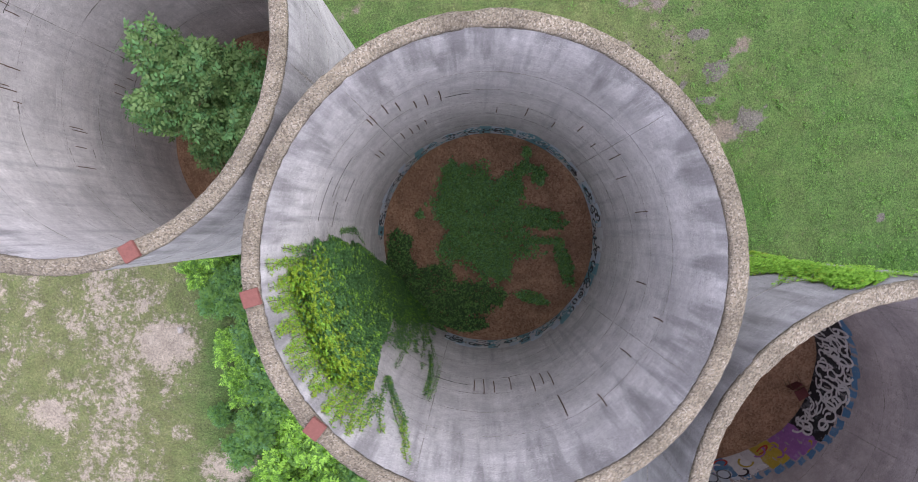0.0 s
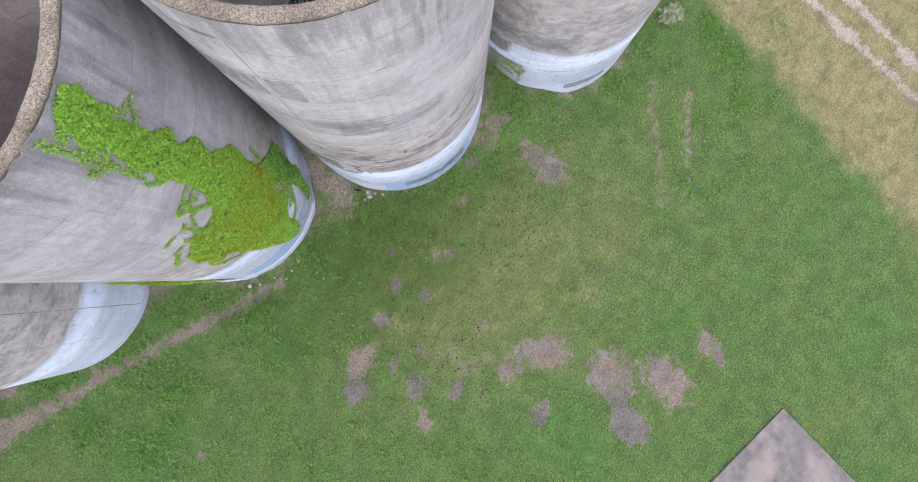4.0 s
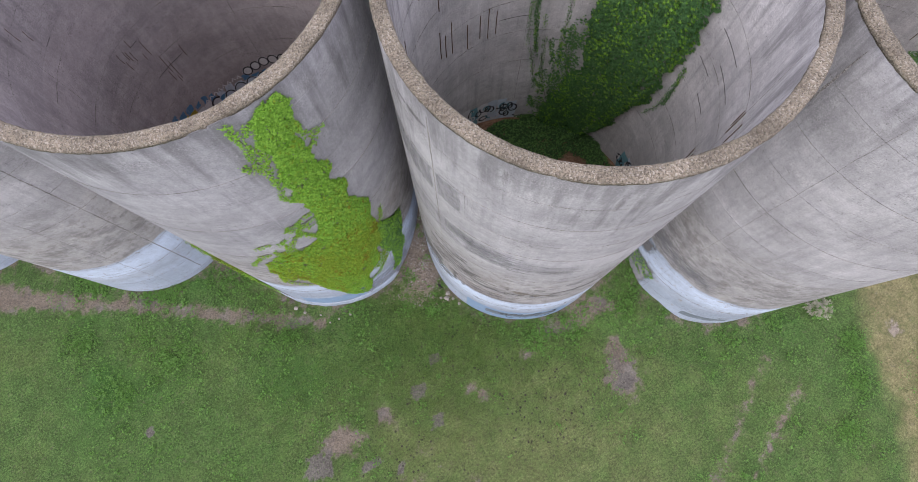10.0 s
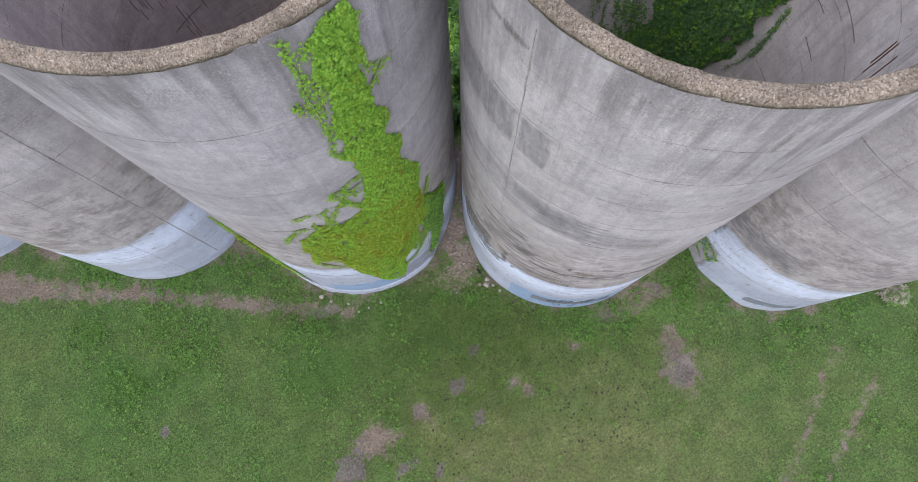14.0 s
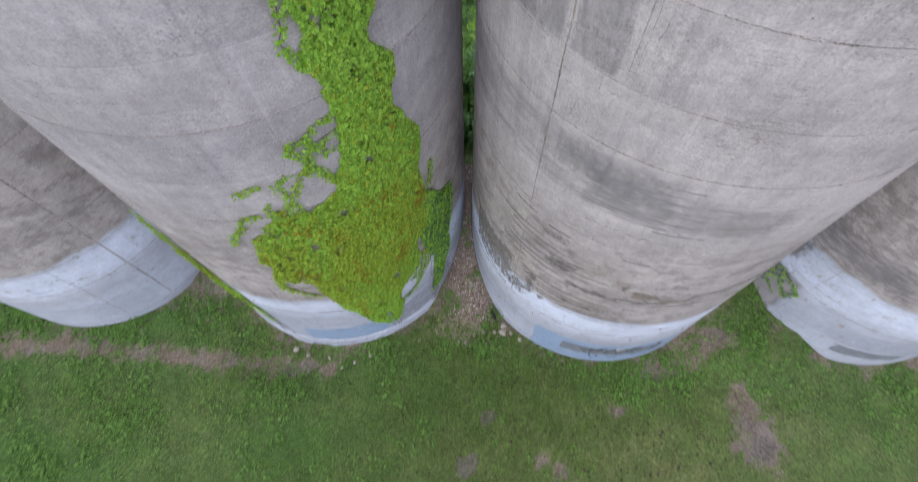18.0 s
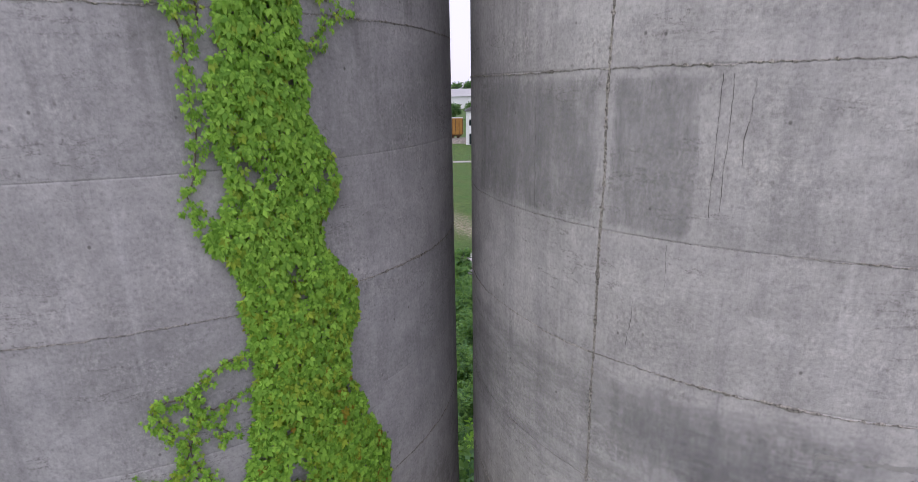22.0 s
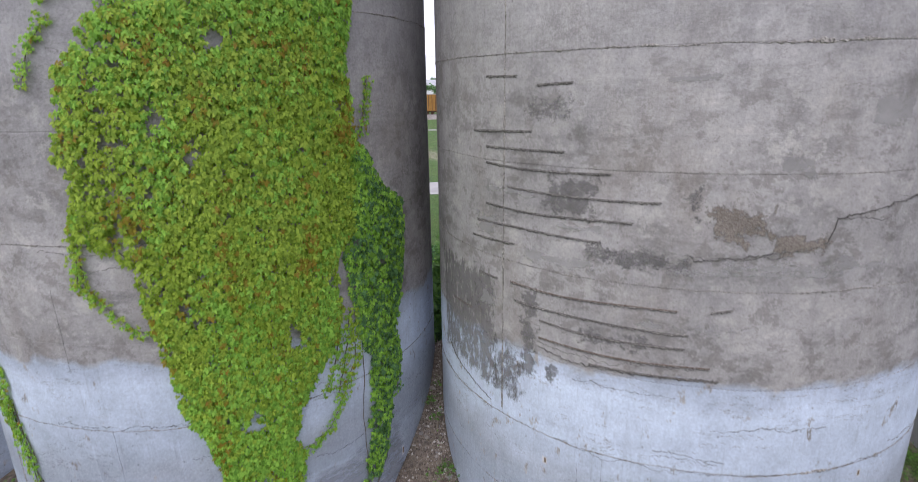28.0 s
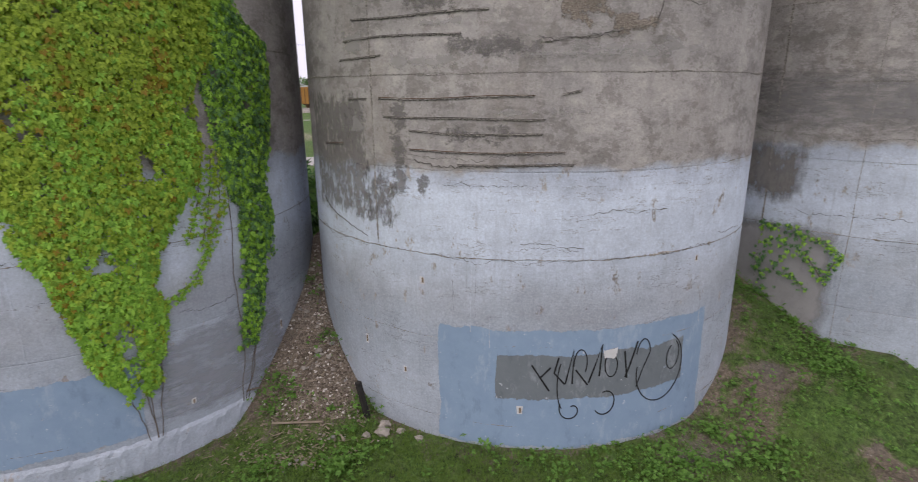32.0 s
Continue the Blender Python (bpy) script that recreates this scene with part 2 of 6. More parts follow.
def speckled(name, tones, scale, rough=0.9, bump=0.8, dist=0.02):
    """Pebbles or chips: one tone for each cell."""
    m = material(name, rough)
    p = where(m)
    c = cells(m, p, scale)
    s = m.node_tree.nodes.new("ShaderNodeSeparateColor")
    m.node_tree.links.new(c, s.inputs[0])
    r = m.node_tree.nodes.new("ShaderNodeValToRGB")
    m.node_tree.links.new(s.outputs[0], r.inputs[0])
    el = r.color_ramp.elements
    while len(el) < len(tones):
        el.new(0.5)
    for k, t in enumerate(tones):
        el[k].position, el[k].color = k / (len(tones) - 1), (*t, 1)
    base = blend(m, span(m, grain(m, p, 1.3, 5), 0.35, 0.7, 0, 0.55), r.outputs[0], tuple(x * 0.45 for x in tones[0]))
    colour(m, base)
    relief(m, cells(m, p, scale, "Distance"), bump, dist)
    return m


def faded(m, amount, lo=0.45, hi=0.47, most=1.0, run=0.7, side=1.5):
    """Lets a skin thin out towards its edges, with ragged gaps."""
    n = m.node_tree.nodes.new("ShaderNodeAttribute")
    n.attribute_name = "fade"
    g = span(m, grain(m, where(m, side, side, run), 3.0, 8, 0.75), 0.28, 0.72, -amount, amount)
    inward = calc(m, "SUBTRACT", calc(m, "MULTIPLY", n.outputs["Fac"], 1 + amount), amount)
    put(m, span(m, calc(m, "ADD", inward, g), lo, hi, 0, most), bsdf(m).inputs["Alpha"])
    return m


def feathered(name, a, b, scale, rough=0.85, bump=0.4):
    m = mottled(name, a, b, scale, rough, bump, fleck=(0.56, 0.59, 0.64) if rough < 0.8 else None)
    return faded(m, 0.72) if rough < 0.8 else faded(m, 1.0, 0.0, 1.3, 0.6, 2.2, 0.6)


AGGREGATE = speckled("exposed_aggregate", [(0.1, 0.084, 0.062), (0.21, 0.175, 0.128), (0.31, 0.264, 0.198), (0.15, 0.128, 0.098), (0.4, 0.355, 0.29)], 42, bump=0.9)
HUSKS = speckled("brown_husks", [(0.15, 0.08, 0.046), (0.23, 0.13, 0.078), (0.29, 0.18, 0.115), (0.18, 0.098, 0.056)], 16, bump=0.8)
GRAVEL = speckled("gravel", [(0.16, 0.14, 0.13), (0.30, 0.27, 0.25), (0.42, 0.39, 0.37), (0.23, 0.2, 0.185)], 18, bump=1.0, dist=0.03)
STAIN = feathered("damp_dark_concrete", (0.2, 0.196, 0.202), (0.29, 0.284, 0.29), 6)
STREAKED = faded(mottled("dark_streaked_concrete", (0.22, 0.216, 0.226), (0.31, 0.305, 0.312), 6), 0.85, 0.0, 1.3, 0.43, 0.45)
BAND = faded(mottled("dark_banded_concrete", (0.2, 0.197, 0.207), (0.3, 0.296, 0.305), 4), 1.0, 0.0, 1.5, 0.29, 2.6, 0.5)
DRIP = faded(mottled("brown_run_off", (0.16, 0.142, 0.128), (0.24, 0.218, 0.2), 7), 0.9, 0.2, 1.3, 0.5, 0.35)
SPALL = faded(speckled("spalled_concrete", [(0.24, 0.2, 0.165), (0.33, 0.285, 0.24), (0.44, 0.39, 0.34), (0.29, 0.25, 0.21)], 60, bump=1.0), 0.85, 0.38, 0.56, 0.85, run=1.6)
SCAR = mottled("grey_concrete_scar", (0.2, 0.19, 0.18), (0.3, 0.285, 0.27), 4)
SCAR_SKIN = faded(mottled("bare_concrete_scar", (0.165, 0.156, 0.152), (0.28, 0.266, 0.258), 5), 1.15, 0.36, 0.85, 0.6, 2.2, 1.7)
PALE_SKIN = faded(mottled("pale_cement_skin", (0.36, 0.345, 0.335), (0.5, 0.485, 0.47), 5), 1.0, 0.4, 0.75, 0.55, 2.2)
SCAR_RUN = faded(mottled("streaked_bare_concrete", (0.17, 0.16, 0.155), (0.27, 0.257, 0.25), 7), 1.2, 0.3, 1.0, 0.62, 1.3, 2.4)
UNPAINTED = faded(mottled("brown_bare_concrete", (0.185, 0.168, 0.155), (0.29, 0.268, 0.248), 5), 0.5, 0.05, 1.0, 0.88)
TAUPE = faded(mottled("taupe_paint", (0.31, 0.298, 0.3), (0.38, 0.367, 0.37), 3), 0.35, 0.0, 0.9, 0.85)
SEAM = speckled("crumbly_mortar", [(0.12, 0.11, 0.1), (0.29, 0.27, 0.25), (0.5, 0.465, 0.42), (0.2, 0.185, 0.17)], 60, bump=0.9, dist=0.01)
JOINT_DARK = speckled("pitted_joint", [(0.12, 0.11, 0.102), (0.23, 0.213, 0.196), (0.48, 0.45, 0.41), (0.26, 0.24, 0.215)], 50, bump=0.9, dist=0.01)
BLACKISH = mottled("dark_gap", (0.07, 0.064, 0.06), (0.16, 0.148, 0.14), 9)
BLUE = feathered("flat_blue_paint", (0.245, 0.345, 0.48), (0.287, 0.395, 0.53), 3, 0.7, 0.25)
DUN = feathered("pale_grey_paint", (0.33, 0.345, 0.385), (0.39, 0.405, 0.445), 3, 0.85, 0.25)
BUFF = feathered("flat_grey_paint", (0.168, 0.193, 0.213), (0.202, 0.23, 0.25), 3, 0.7, 0.25)


def chips_material():
    """Loose stones, each with a tone of its own."""
    m = material("loose_stone_chips", 0.9)
    t = island(m)
    base = blend(m, span(m, t, 0, 0.7), (0.085, 0.066, 0.05), (0.24, 0.2, 0.165))
    base = blend(m, span(m, t, 0.84, 0.97), base, (0.52, 0.49, 0.45))
    return colour(m, base)


CHIPS = chips_material()
RUST = mottled("rusty_steel", (0.075, 0.045, 0.03), (0.15, 0.085, 0.05), 25, 0.8)
BLACK = mottled("black_spray", (0.012, 0.012, 0.014), (0.025, 0.025, 0.028), 12, 0.6, 0.05)
BRICKRED = mottled("red_painted_block", (0.15, 0.06, 0.05), (0.21, 0.085, 0.07), 14)
BARK = mottled("bark", (0.1, 0.082, 0.066), (0.21, 0.175, 0.145), 14)
STONE = mottled("rubble_stone", (0.22, 0.195, 0.17), (0.42, 0.385, 0.345), 9)
SLAB = mottled("old_slab", (0.1, 0.094, 0.09), (0.21, 0.19, 0.175), 1.6, c=(0.31, 0.26, 0.22))


def leaf_material(name, a, b, c):
    m = material(name, 0.55)
    n = grain(m, where(m), 1.1, 4)
    base = blend(m, island(m), a, b)
    base = blend(m, span(m, lot(m), 0, 1, 0, 0.4), base, b)
    base = blend(m, span(m, n, 0.46, 0.66, 0, 0.25), base, c)
    colour(m, base)
    bsdf(m).inputs["Specular IOR Level"].default_value = 0.3
    # thin leaves let light through
    nt = m.node_tree
    thin, mix = nt.nodes.new("ShaderNodeBsdfTranslucent"), nt.nodes.new("ShaderNodeMixShader")
    put(m, base, thin.inputs["Color"])
    mix.inputs[0].default_value = 0.3
    nt.links.new(bsdf(m).outputs[0], mix.inputs[1])
    nt.links.new(thin.outputs[0], mix.inputs[2])
    nt.links.new(mix.outputs[0], nt.nodes["Material Output"].inputs["Surface"])
    return m


LEAF = leaf_material("creeper_green", (0.125, 0.3, 0.032), (0.41, 0.7, 0.1), (0.19, 0.42, 0.04))
LIME = leaf_material("creeper_lime", (0.12, 0.23, 0.016), (0.46, 0.61, 0.075), (0.28, 0.4, 0.028))
RUSSET = leaf_material("creeper_turning", (0.28, 0.27, 0.02), (0.32, 0.2, 0.03), (0.24, 0.27, 0.02))
# a darker, cooler leaf green, mixed into creepers, shrubs and trees
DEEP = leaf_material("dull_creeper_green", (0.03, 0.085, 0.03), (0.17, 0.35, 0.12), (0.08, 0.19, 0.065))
IVY = leaf_material("dark_ivy", (0.035, 0.1, 0.024), (0.15, 0.29, 0.07), (0.075, 0.175, 0.042))
# dark ivy with the deep shade by the wall put into its colour
SHADED_IVY = leaf_material("shaded_ivy", (0.02, 0.05, 0.015), (0.05, 0.105, 0.03), (0.035, 0.075, 0.022))
TREE = leaf_material("tree_green", (0.075, 0.15, 0.04), (0.19, 0.3, 0.1), (0.08, 0.15, 0.045))
WEED = leaf_material("weed_green", (0.07, 0.17, 0.03), (0.16, 0.31, 0.06), (0.11, 0.23, 0.04))
STRAW = leaf_material("bleached_weed", (0.3, 0.28, 0.2), (0.45, 0.43, 0.34), (0.2, 0.22, 0.1))
BLADE = leaf_material("grass_blade", (0.08, 0.16, 0.025), (0.15, 0.24, 0.045), (0.16, 0.21, 0.06))


# ---- mesh helpers ----
def mesh_of(name, verts, faces, mats, smooth=False, mat_index=None):
    me = bpy.data.meshes.new(name)
    me.from_pydata([tuple(v) for v in verts], [], faces)
    for m in mats if isinstance(mats, (list, tuple)) else [mats]:
        me.materials.append(m)
    if smooth:
        me.polygons.foreach_set("use_smooth", [True] * len(me.polygons))
    if mat_index is not None:
        me.polygons.foreach_set("material_index", mat_index)
    me.update()
    return me


def thing(name, label, category, group="", kind="", at=(0, 0, 0)):
    ob = new(name)
    ob.location = at
    ob.empty_display_size = 0.2
    return tagged(ob, label, category, group, kind)


def part(name, me, parent, label="", at=None):
    ob = new(name, me)
    ob.parent = parent
    if at is not None:
        ob.location = at
    if label:
        ob["label"] = label
    return ob


def lathe(profile, seg, wob=0.0, seed=0, close=True):
    """A ring swept from a closed profile of (radius, z)."""
    n = len(profile)
    a = np.linspace(0, 2 * np.pi, seg, endpoint=False)
    V = np.zeros((seg, n, 3))
    rng = np.random.RandomState(seed)
    for j, (r, z) in enumerate(profile):
        dr = wob * (rng.rand(seg) - 0.5) if wob else 0
        V[:, j] = np.c_[(r + dr) * np.cos(a), (r + dr) * np.sin(a), np.full(seg, z) + (wob * 0.6 * (rng.rand(seg) - 0.5) if wob else 0)]
    F = []
    for i in range(seg):
        k = (i + 1) % seg
        for j in range(n if close else n - 1):
            l = (j + 1) % n
            F.append((i * n + j, k * n + j, k * n + l, i * n + l))
    return V.reshape(-1, 3), F


def ragged(t, seed, amp):
    return amp * (noise.noise((t * 3.1, seed * 7.7, 0)) + 0.6 * noise.noise((t * 9.3, seed * 3.1, 5)) + 0.35 * noise.noise((t * 27.0, seed * 1.3, 9)))


def patch(a0, a1, z0, z1, r, thick=0.004, rag=0.05, seed=1, inner=False):
    """A thin curved skin on a round wall, angles in degrees, with uneven edges, and how far each point lies from them."""
    nu, nv = max(8, int(abs(a1 - a0) * 1.2)), max(6, int((z1 - z0) * 8))
    V, F, E = [], [], []
    q = r + (-thick if inner else thick)
    m = nv + 1
    for i in range(nu + 1):
        for j in range(m):
            u, w = i / nu, j / nv
            z = z0 + (z1 - z0) * w + rag * (2 * w - 1) * noise.noise((u * abs(a1 - a0) / 6, seed, 1 if w > 0.5 else 2))
            a = radians(a0 + (a1 - a0) * u) + rag / r * (2 * u - 1) * noise.noise((w * (z1 - z0) * 2, seed, 4 if u > 0.5 else 5))
            V.append((q * math.cos(a), q * math.sin(a), z))
            E.append(min(min(u, 1 - u) * radians(abs(a1 - a0)) * r, min(w, 1 - w) * (z1 - z0)))
    for i in range(nu):
        for j in range(nv):
            k = i * m + j
            f = (k, k + m, k + m + 1, k + 1)
            F.append(f if not inner else f[::-1])
    return V, F, E


def tube(points, radius, sides=6, taper=1.0):
    pts = [Vector(p) for p in points]
    V, F = [], []
    for i, p in enumerate(pts):
        d = (pts[min(i + 1, len(pts) - 1)] - pts[max(i - 1, 0)]).normalized()
        x = d.cross(Vector((0, 0, 1)) if abs(d.z) < 0.9 else Vector((1, 0, 0))).normalized()
        y = d.cross(x)
        r = radius * (1 + (taper - 1) * i / max(1, len(pts) - 1))
        for k in range(sides):
            w = 2 * math.pi * k / sides
            V.append(p + x * (r * math.cos(w)) + y * (r * math.sin(w)))
    for i in range(len(pts) - 1):
        for k in range(sides):
            l = (k + 1) % sides
            F.append((i * sides + k, i * sides + l, (i + 1) * sides + l, (i + 1) * sides + k))
    F.append(tuple(range(sides))[::-1])
    F.append(tuple((len(pts) - 1) * sides + k for k in range(sides)))
    return V, F


def box(x0, x1, y0, y1, z0, z1, bevel=0.0):
    b = bevel
    if not b:
        V = [(x, y, z) for z in (z0, z1) for y in (y0, y1) for x in (x0, x1)]
        return V, [(0, 2, 3, 1), (4, 5, 7, 6), (0, 1, 5, 4), (1, 3, 7, 5), (3, 2, 6, 7), (2, 0, 4, 6)]
    bm = bmesh.new()
    bmesh.ops.create_cube(bm, size=1, matrix=Matrix.Translation(((x0 + x1) / 2, (y0 + y1) / 2, (z0 + z1) / 2)) @ Matrix.Diagonal((x1 - x0, y1 - y0, z1 - z0, 1)))
    bmesh.ops.bevel(bm, geom=bm.edges[:], offset=b, segments=1, affect="EDGES")
    bm.verts.index_update()
    out = [v.co.copy() for v in bm.verts], [tuple(v.index for v in f.verts) for f in bm.faces]
    bm.free()
    return out


# ---- plan ----
RAD, INNER, TOP, LIFT, FILL = 4.65, 4.35, 18.08, 1.485, 5.84
CENTRES = [(0.955, -0.26), (9.13, -5.25), (-7.47, 4.165), (17.36, -10.16), (25.6, -15.0), (33.8, -19.9)]
LEVELS = [  # heights of the pour joints of each silo
    (0.69, 2.15, 3.6, 4.95, 6.35, 7.87, 9.38, 10.87, 12.4, 13.74, 15.25, 16.7), (0.8, 2.3, 3.8, 5.3, 6.84, 8.45, 10.12, 11.5, 12.95, 14.4, 15.82, 17.1), (0.2, 1.7, 3.2, 4.7, 6.2, 7.7, 9.2, 10.7, 12.2, 13.7, 15.2, 16.7),
    (0.4, 1.88, 3.35, 4.85, 6.32, 7.83, 9.33, 10.83, 12.4, 13.9, 15.4, 16.9), (0.5, 2.0, 3.5, 5.0, 6.5, 8.0, 9.5, 11.0, 12.5, 14.0, 15.5, 17.0), (0.6, 2.1, 3.6, 5.1, 6.6, 8.1, 9.6, 11.1, 12.6, 14.1, 15.6, 17.1)]
# ---- ground ----
def axis(lo, hi, step, far):
    fine = list(np.arange(lo, hi + 1e-6, step))
    out, s = [], step
    x = hi
    while x < far:
        s *= 1.35
        x += s
        out.append(x)
    back, s, x = [], step, lo
    while x > -far:
        s *= 1.35
        x -= s
        back.append(x)
    return np.array(back[::-1] + fine + out)


def blob(X, Y, x, y, rx, ry, turn=0.0):
    """1 in the middle of an ellipse, 0 at its edge, negative outside."""
    c, s = math.cos(radians(turn)), math.sin(radians(turn))
    u, v = (X - x) * c + (Y - y) * s, -(X - x) * s + (Y - y) * c
    return 1 - np.sqrt((u / rx) ** 2 + (v / ry) ** 2)


def soft(v, a, b):
    return np.clip((v - a) / (b - a), 0, 1)


def crumble(X, Y, scale, seed):
    """Fractal noise on the finely divided part of the ground."""
    out = np.zeros_like(X)
    ix = np.where((gx > -30) & (gx < 30))[0]
    iy = np.where((gy > -26) & (gy < 34))[0]
    for i in ix:
        x = gx[i]
        for j in iy:
            p = (x * scale, gy[j] * scale, seed)
            out[i, j] = noise.noise(p) + 0.55 * noise.noise((p[0] * 2.3, p[1] * 2.3, seed + 3)) + 0.35 * noise.noise((p[0] * 5.1, p[1] * 5.1, seed + 7))
    return out


def lumps(X, Y, scale, seed):
    rng = np.random.RandomState(seed)
    out = np.zeros_like(X)
    for k in range(14):
        a, f, p = rng.rand() * 6.28, scale * (0.6 + 2.4 * rng.rand()), rng.rand() * 6.28
        out += np.sin((X * np.cos(a) + Y * np.sin(a)) * f + p + 1.3 * np.sin((X * np.sin(a) - Y * np.cos(a)) * f * 0.7))
    return out / 14 * 1.6


gx, gy = axis(-30, 30, 0.2, 3200), axis(-26, 34, 0.2, 3200)
GX, GY = np.meshgrid(gx, gy, indexing="ij")
rough1 = lumps(GX, GY, 0.9, 3) * 0.25 + crumble(GX, GY, 0.8, 4) * 0.75
DIRT = [  # x, y, half length, half width, turn
    (-0.1, 8.55, 0.75, 0.85, 0), (-0.35, 7.6, 0.9, 0.45, 70), (-0.62, 6.95, 0.4, 0.3, 80), (-0.6, 5.1, 0.75, 0.35, -25), (10.9, 4.95, 0.3, 0.28, 0), (6.25, 6.33, 0.28, 0.24, 0), (6.72, 5.72, 0.25, 0.2, 0), (13.15, 5.1, 0.75, 0.5, -20),
    (8.2, 12.8, 1.1, 0.75, -60), (9.8, 11.95, 0.55, 0.45, 0), (7.4, 16.5, 1.25, 1.0, 60), (6.3, 18.9, 1.3, 0.8, 70), (3.7, 19.8, 0.5, 0.3, 20), (14.1, 9.4, 0.5, 0.25, 40), (9.9, 11.6, 0.45, 0.35, 0), (18.0, 18.2, 1.5, 0.8, 50), (3.45, 5.55, 0.35, 0.2, 0),
    (1.2, 5.2, 1.3, 0.25, -10), (13.4, 4.95, 0.7, 0.4, 10), (-13.2, 12.5, 0.3, 0.25, 0)]
DIRT += [(6.8, -0.9, 1.1, 0.8, 120), (6.0, -0.5, 0.6, 0.9, 0), (-15.97, -5.8, 1.6, 1.5, 20), (-12.6, -12.4, 1.1, 0.8, 0), (-22.0, -9.5, 1.2, 0.8, 0), (-11.6, -14.3, 1.0, 0.7, 0)]
CINDERS = [(8.76, 6.35, 0.42, 0.28, 20), (9.02, 4.77, 0.5, 0.32, 0), (14.75, 5.72, 0.75, 0.55, 10), (9.1, 18.3, 1.25, 0.8, 70), (8.4, 17.4, 0.8, 0.5, 40), (3.8, 20.6, 0.6, 0.35, 60), (7.68, 3.62, 0.4, 0.25, 0), (11.2, 7.5, 0.3, 0.2, 40), (12.3, 6.7, 0.4, 0.25, 10), (10.8, 14.3, 0.6, 0.35, 0),
           (12.9, 8.3, 0.6, 0.4, 30), (21.1, 0.72, 0.22, 0.2, 0), (-0.05, 8.75, 0.5, 0.45, 0), (11.9, 10.0, 0.5, 0.35, 20)]
cinder = np.full_like(GX, -9.0)
for d in CINDERS:
    cinder = np.maximum(cinder, blob(GX, GY, *d) * max(0.8, 1.6 * min(d[2], d[3])) + 0.2)
# small dark crumbs of soil showing between the grass
crumbs = np.maximum.reduce([soft(blob(GX, GY, *d) + 0.25 * rough1, 0.0, 0.5) for d in ((11.4, 7.2, 3.2, 2.4, 10), (10.5, 9.8, 3.4, 2.6, 20), (8.5, 4.2, 3.2, 2.2, -20), (5.5, 4.0, 4.0, 2.2, -30), (12.0, 9.9, 2.4, 2.2, 0), (3.5, 8.0, 4.5, 3.0, 0))])
rough2 = crumble(GX, GY, 2.3, 11)
dirt = np.full_like(GX, -9.0)
for d in DIRT:
    dirt = np.maximum(dirt, blob(GX, GY, *d) * max(0.75, 1.3 * min(d[2], d[3])) + 0.25)
# the worn strip along the foot of the row, and the gravel between the silos
ux, uy = 0.863, -0.505
along, off = (GX - 0.9) * ux + (GY + 0.28) * uy, (GX - 0.9) * 0.505 + (GY + 0.28) * 0.863
strip = (0.34 + 0.06 * np.maximum(along - 20, 0) - np.abs(off - (5.4 - 0.02 * (along - 10) + 0.12 * np.sin(along * 0.6)))) * 1.6
dirt = np.maximum(dirt, np.where((along > 9.3) & (along < 27), strip, -9))
for x, y in ((5.0, -2.8), (13.2, -7.7), (21.4, -12.5)):
    dirt = np.maximum(dirt, blob(GX, GY, x + 0.6, y + 1.1, 2.8, 1.6, 60) * 2.6)
for x, y in CENTRES:
    dirt = np.maximum(dirt, 0.22 - np.abs(np.hypot(GX - x, GY - y) - RAD))
# the worn sandy way behind the row
lane = 1.5 - np.abs(GX + 19.0 + 0.6 * np.sin(GY * 0.3)) + rough1 * 0.9
dirt = np.maximum(dirt, np.where(GY < 0, np.minimum(lane * 0.45, 0.12), -9))
# wheel ruts
for x, y, l, t in ((-4.1, 12.7, 1.8, 32), (-5.1, 14.05, 1.3, 26)):
    dirt = np.maximum(dirt, blob(GX, GY, x, y + 0.12 * np.sin((GX - x) * 1.1), l, 0.13, t) * 0.2 + 0.06)
dirt_mask = soft(dirt + rough1 * 0.5 + rough2 * 0.55, -0.3, 0.65)
sandy = soft(dirt + rough1 * 0.7 + rough2 * 0.3, -0.9, 1.3)
dirt_mask = np.where((GX < -10) & (GY < 0), sandy, dirt_mask)
dirt_mask = np.maximum(dirt_mask, 0.6 * soft(GY + 30, 0, 6) * soft(-(GX + 14) + rough1 * 2.2, -0.5, 2.5) * soft(-off, 3, 6) * soft(rough1, -0.35, 0.5))
dirt_mask = np.maximum(dirt_mask, soft(rough1 * 0.5 + 0.5 * blob(GX, GY, 10.5, 9.5, 6, 5, 20), 0.34, 0.8) * 0.85)
# the dry field past the mown edge
dry = (-(GX + 11.5) * 0.93 + (GY - 12) * 0.36) + rough1 * 0.7
dry = np.where(GY + GX * 0.6 > -6, dry, -4)
dry_mask = soft(dry, 0.1, 1.2)
dry_mask = np.maximum(dry_mask, 0.42 * soft(blob(GX, GY, 5.5, 9.5, 12, 6.5, -25) + rough1 * 0.45, 0.0, 0.9))
track = 0.5 - np.minimum(np.abs((GX + 17.0) * 0.93 - (GY - 9.5) * 0.28), np.abs((GX + 18.6) * 0.93 - (GY - 9.5) * 0.28)) + rough1 * 0.35
dirt_mask = np.maximum(dirt_mask, np.where(GY > 2, soft(track, 0, 0.5) * 0.9, 0))
dry_mask = np.maximum(dry_mask, 0.5 * soft(GY + 30, 0, 6) * soft(-(GX + 12.5) + rough1 * 1.5, 0, 3) * soft(-off, 3, 6) * 1.1)
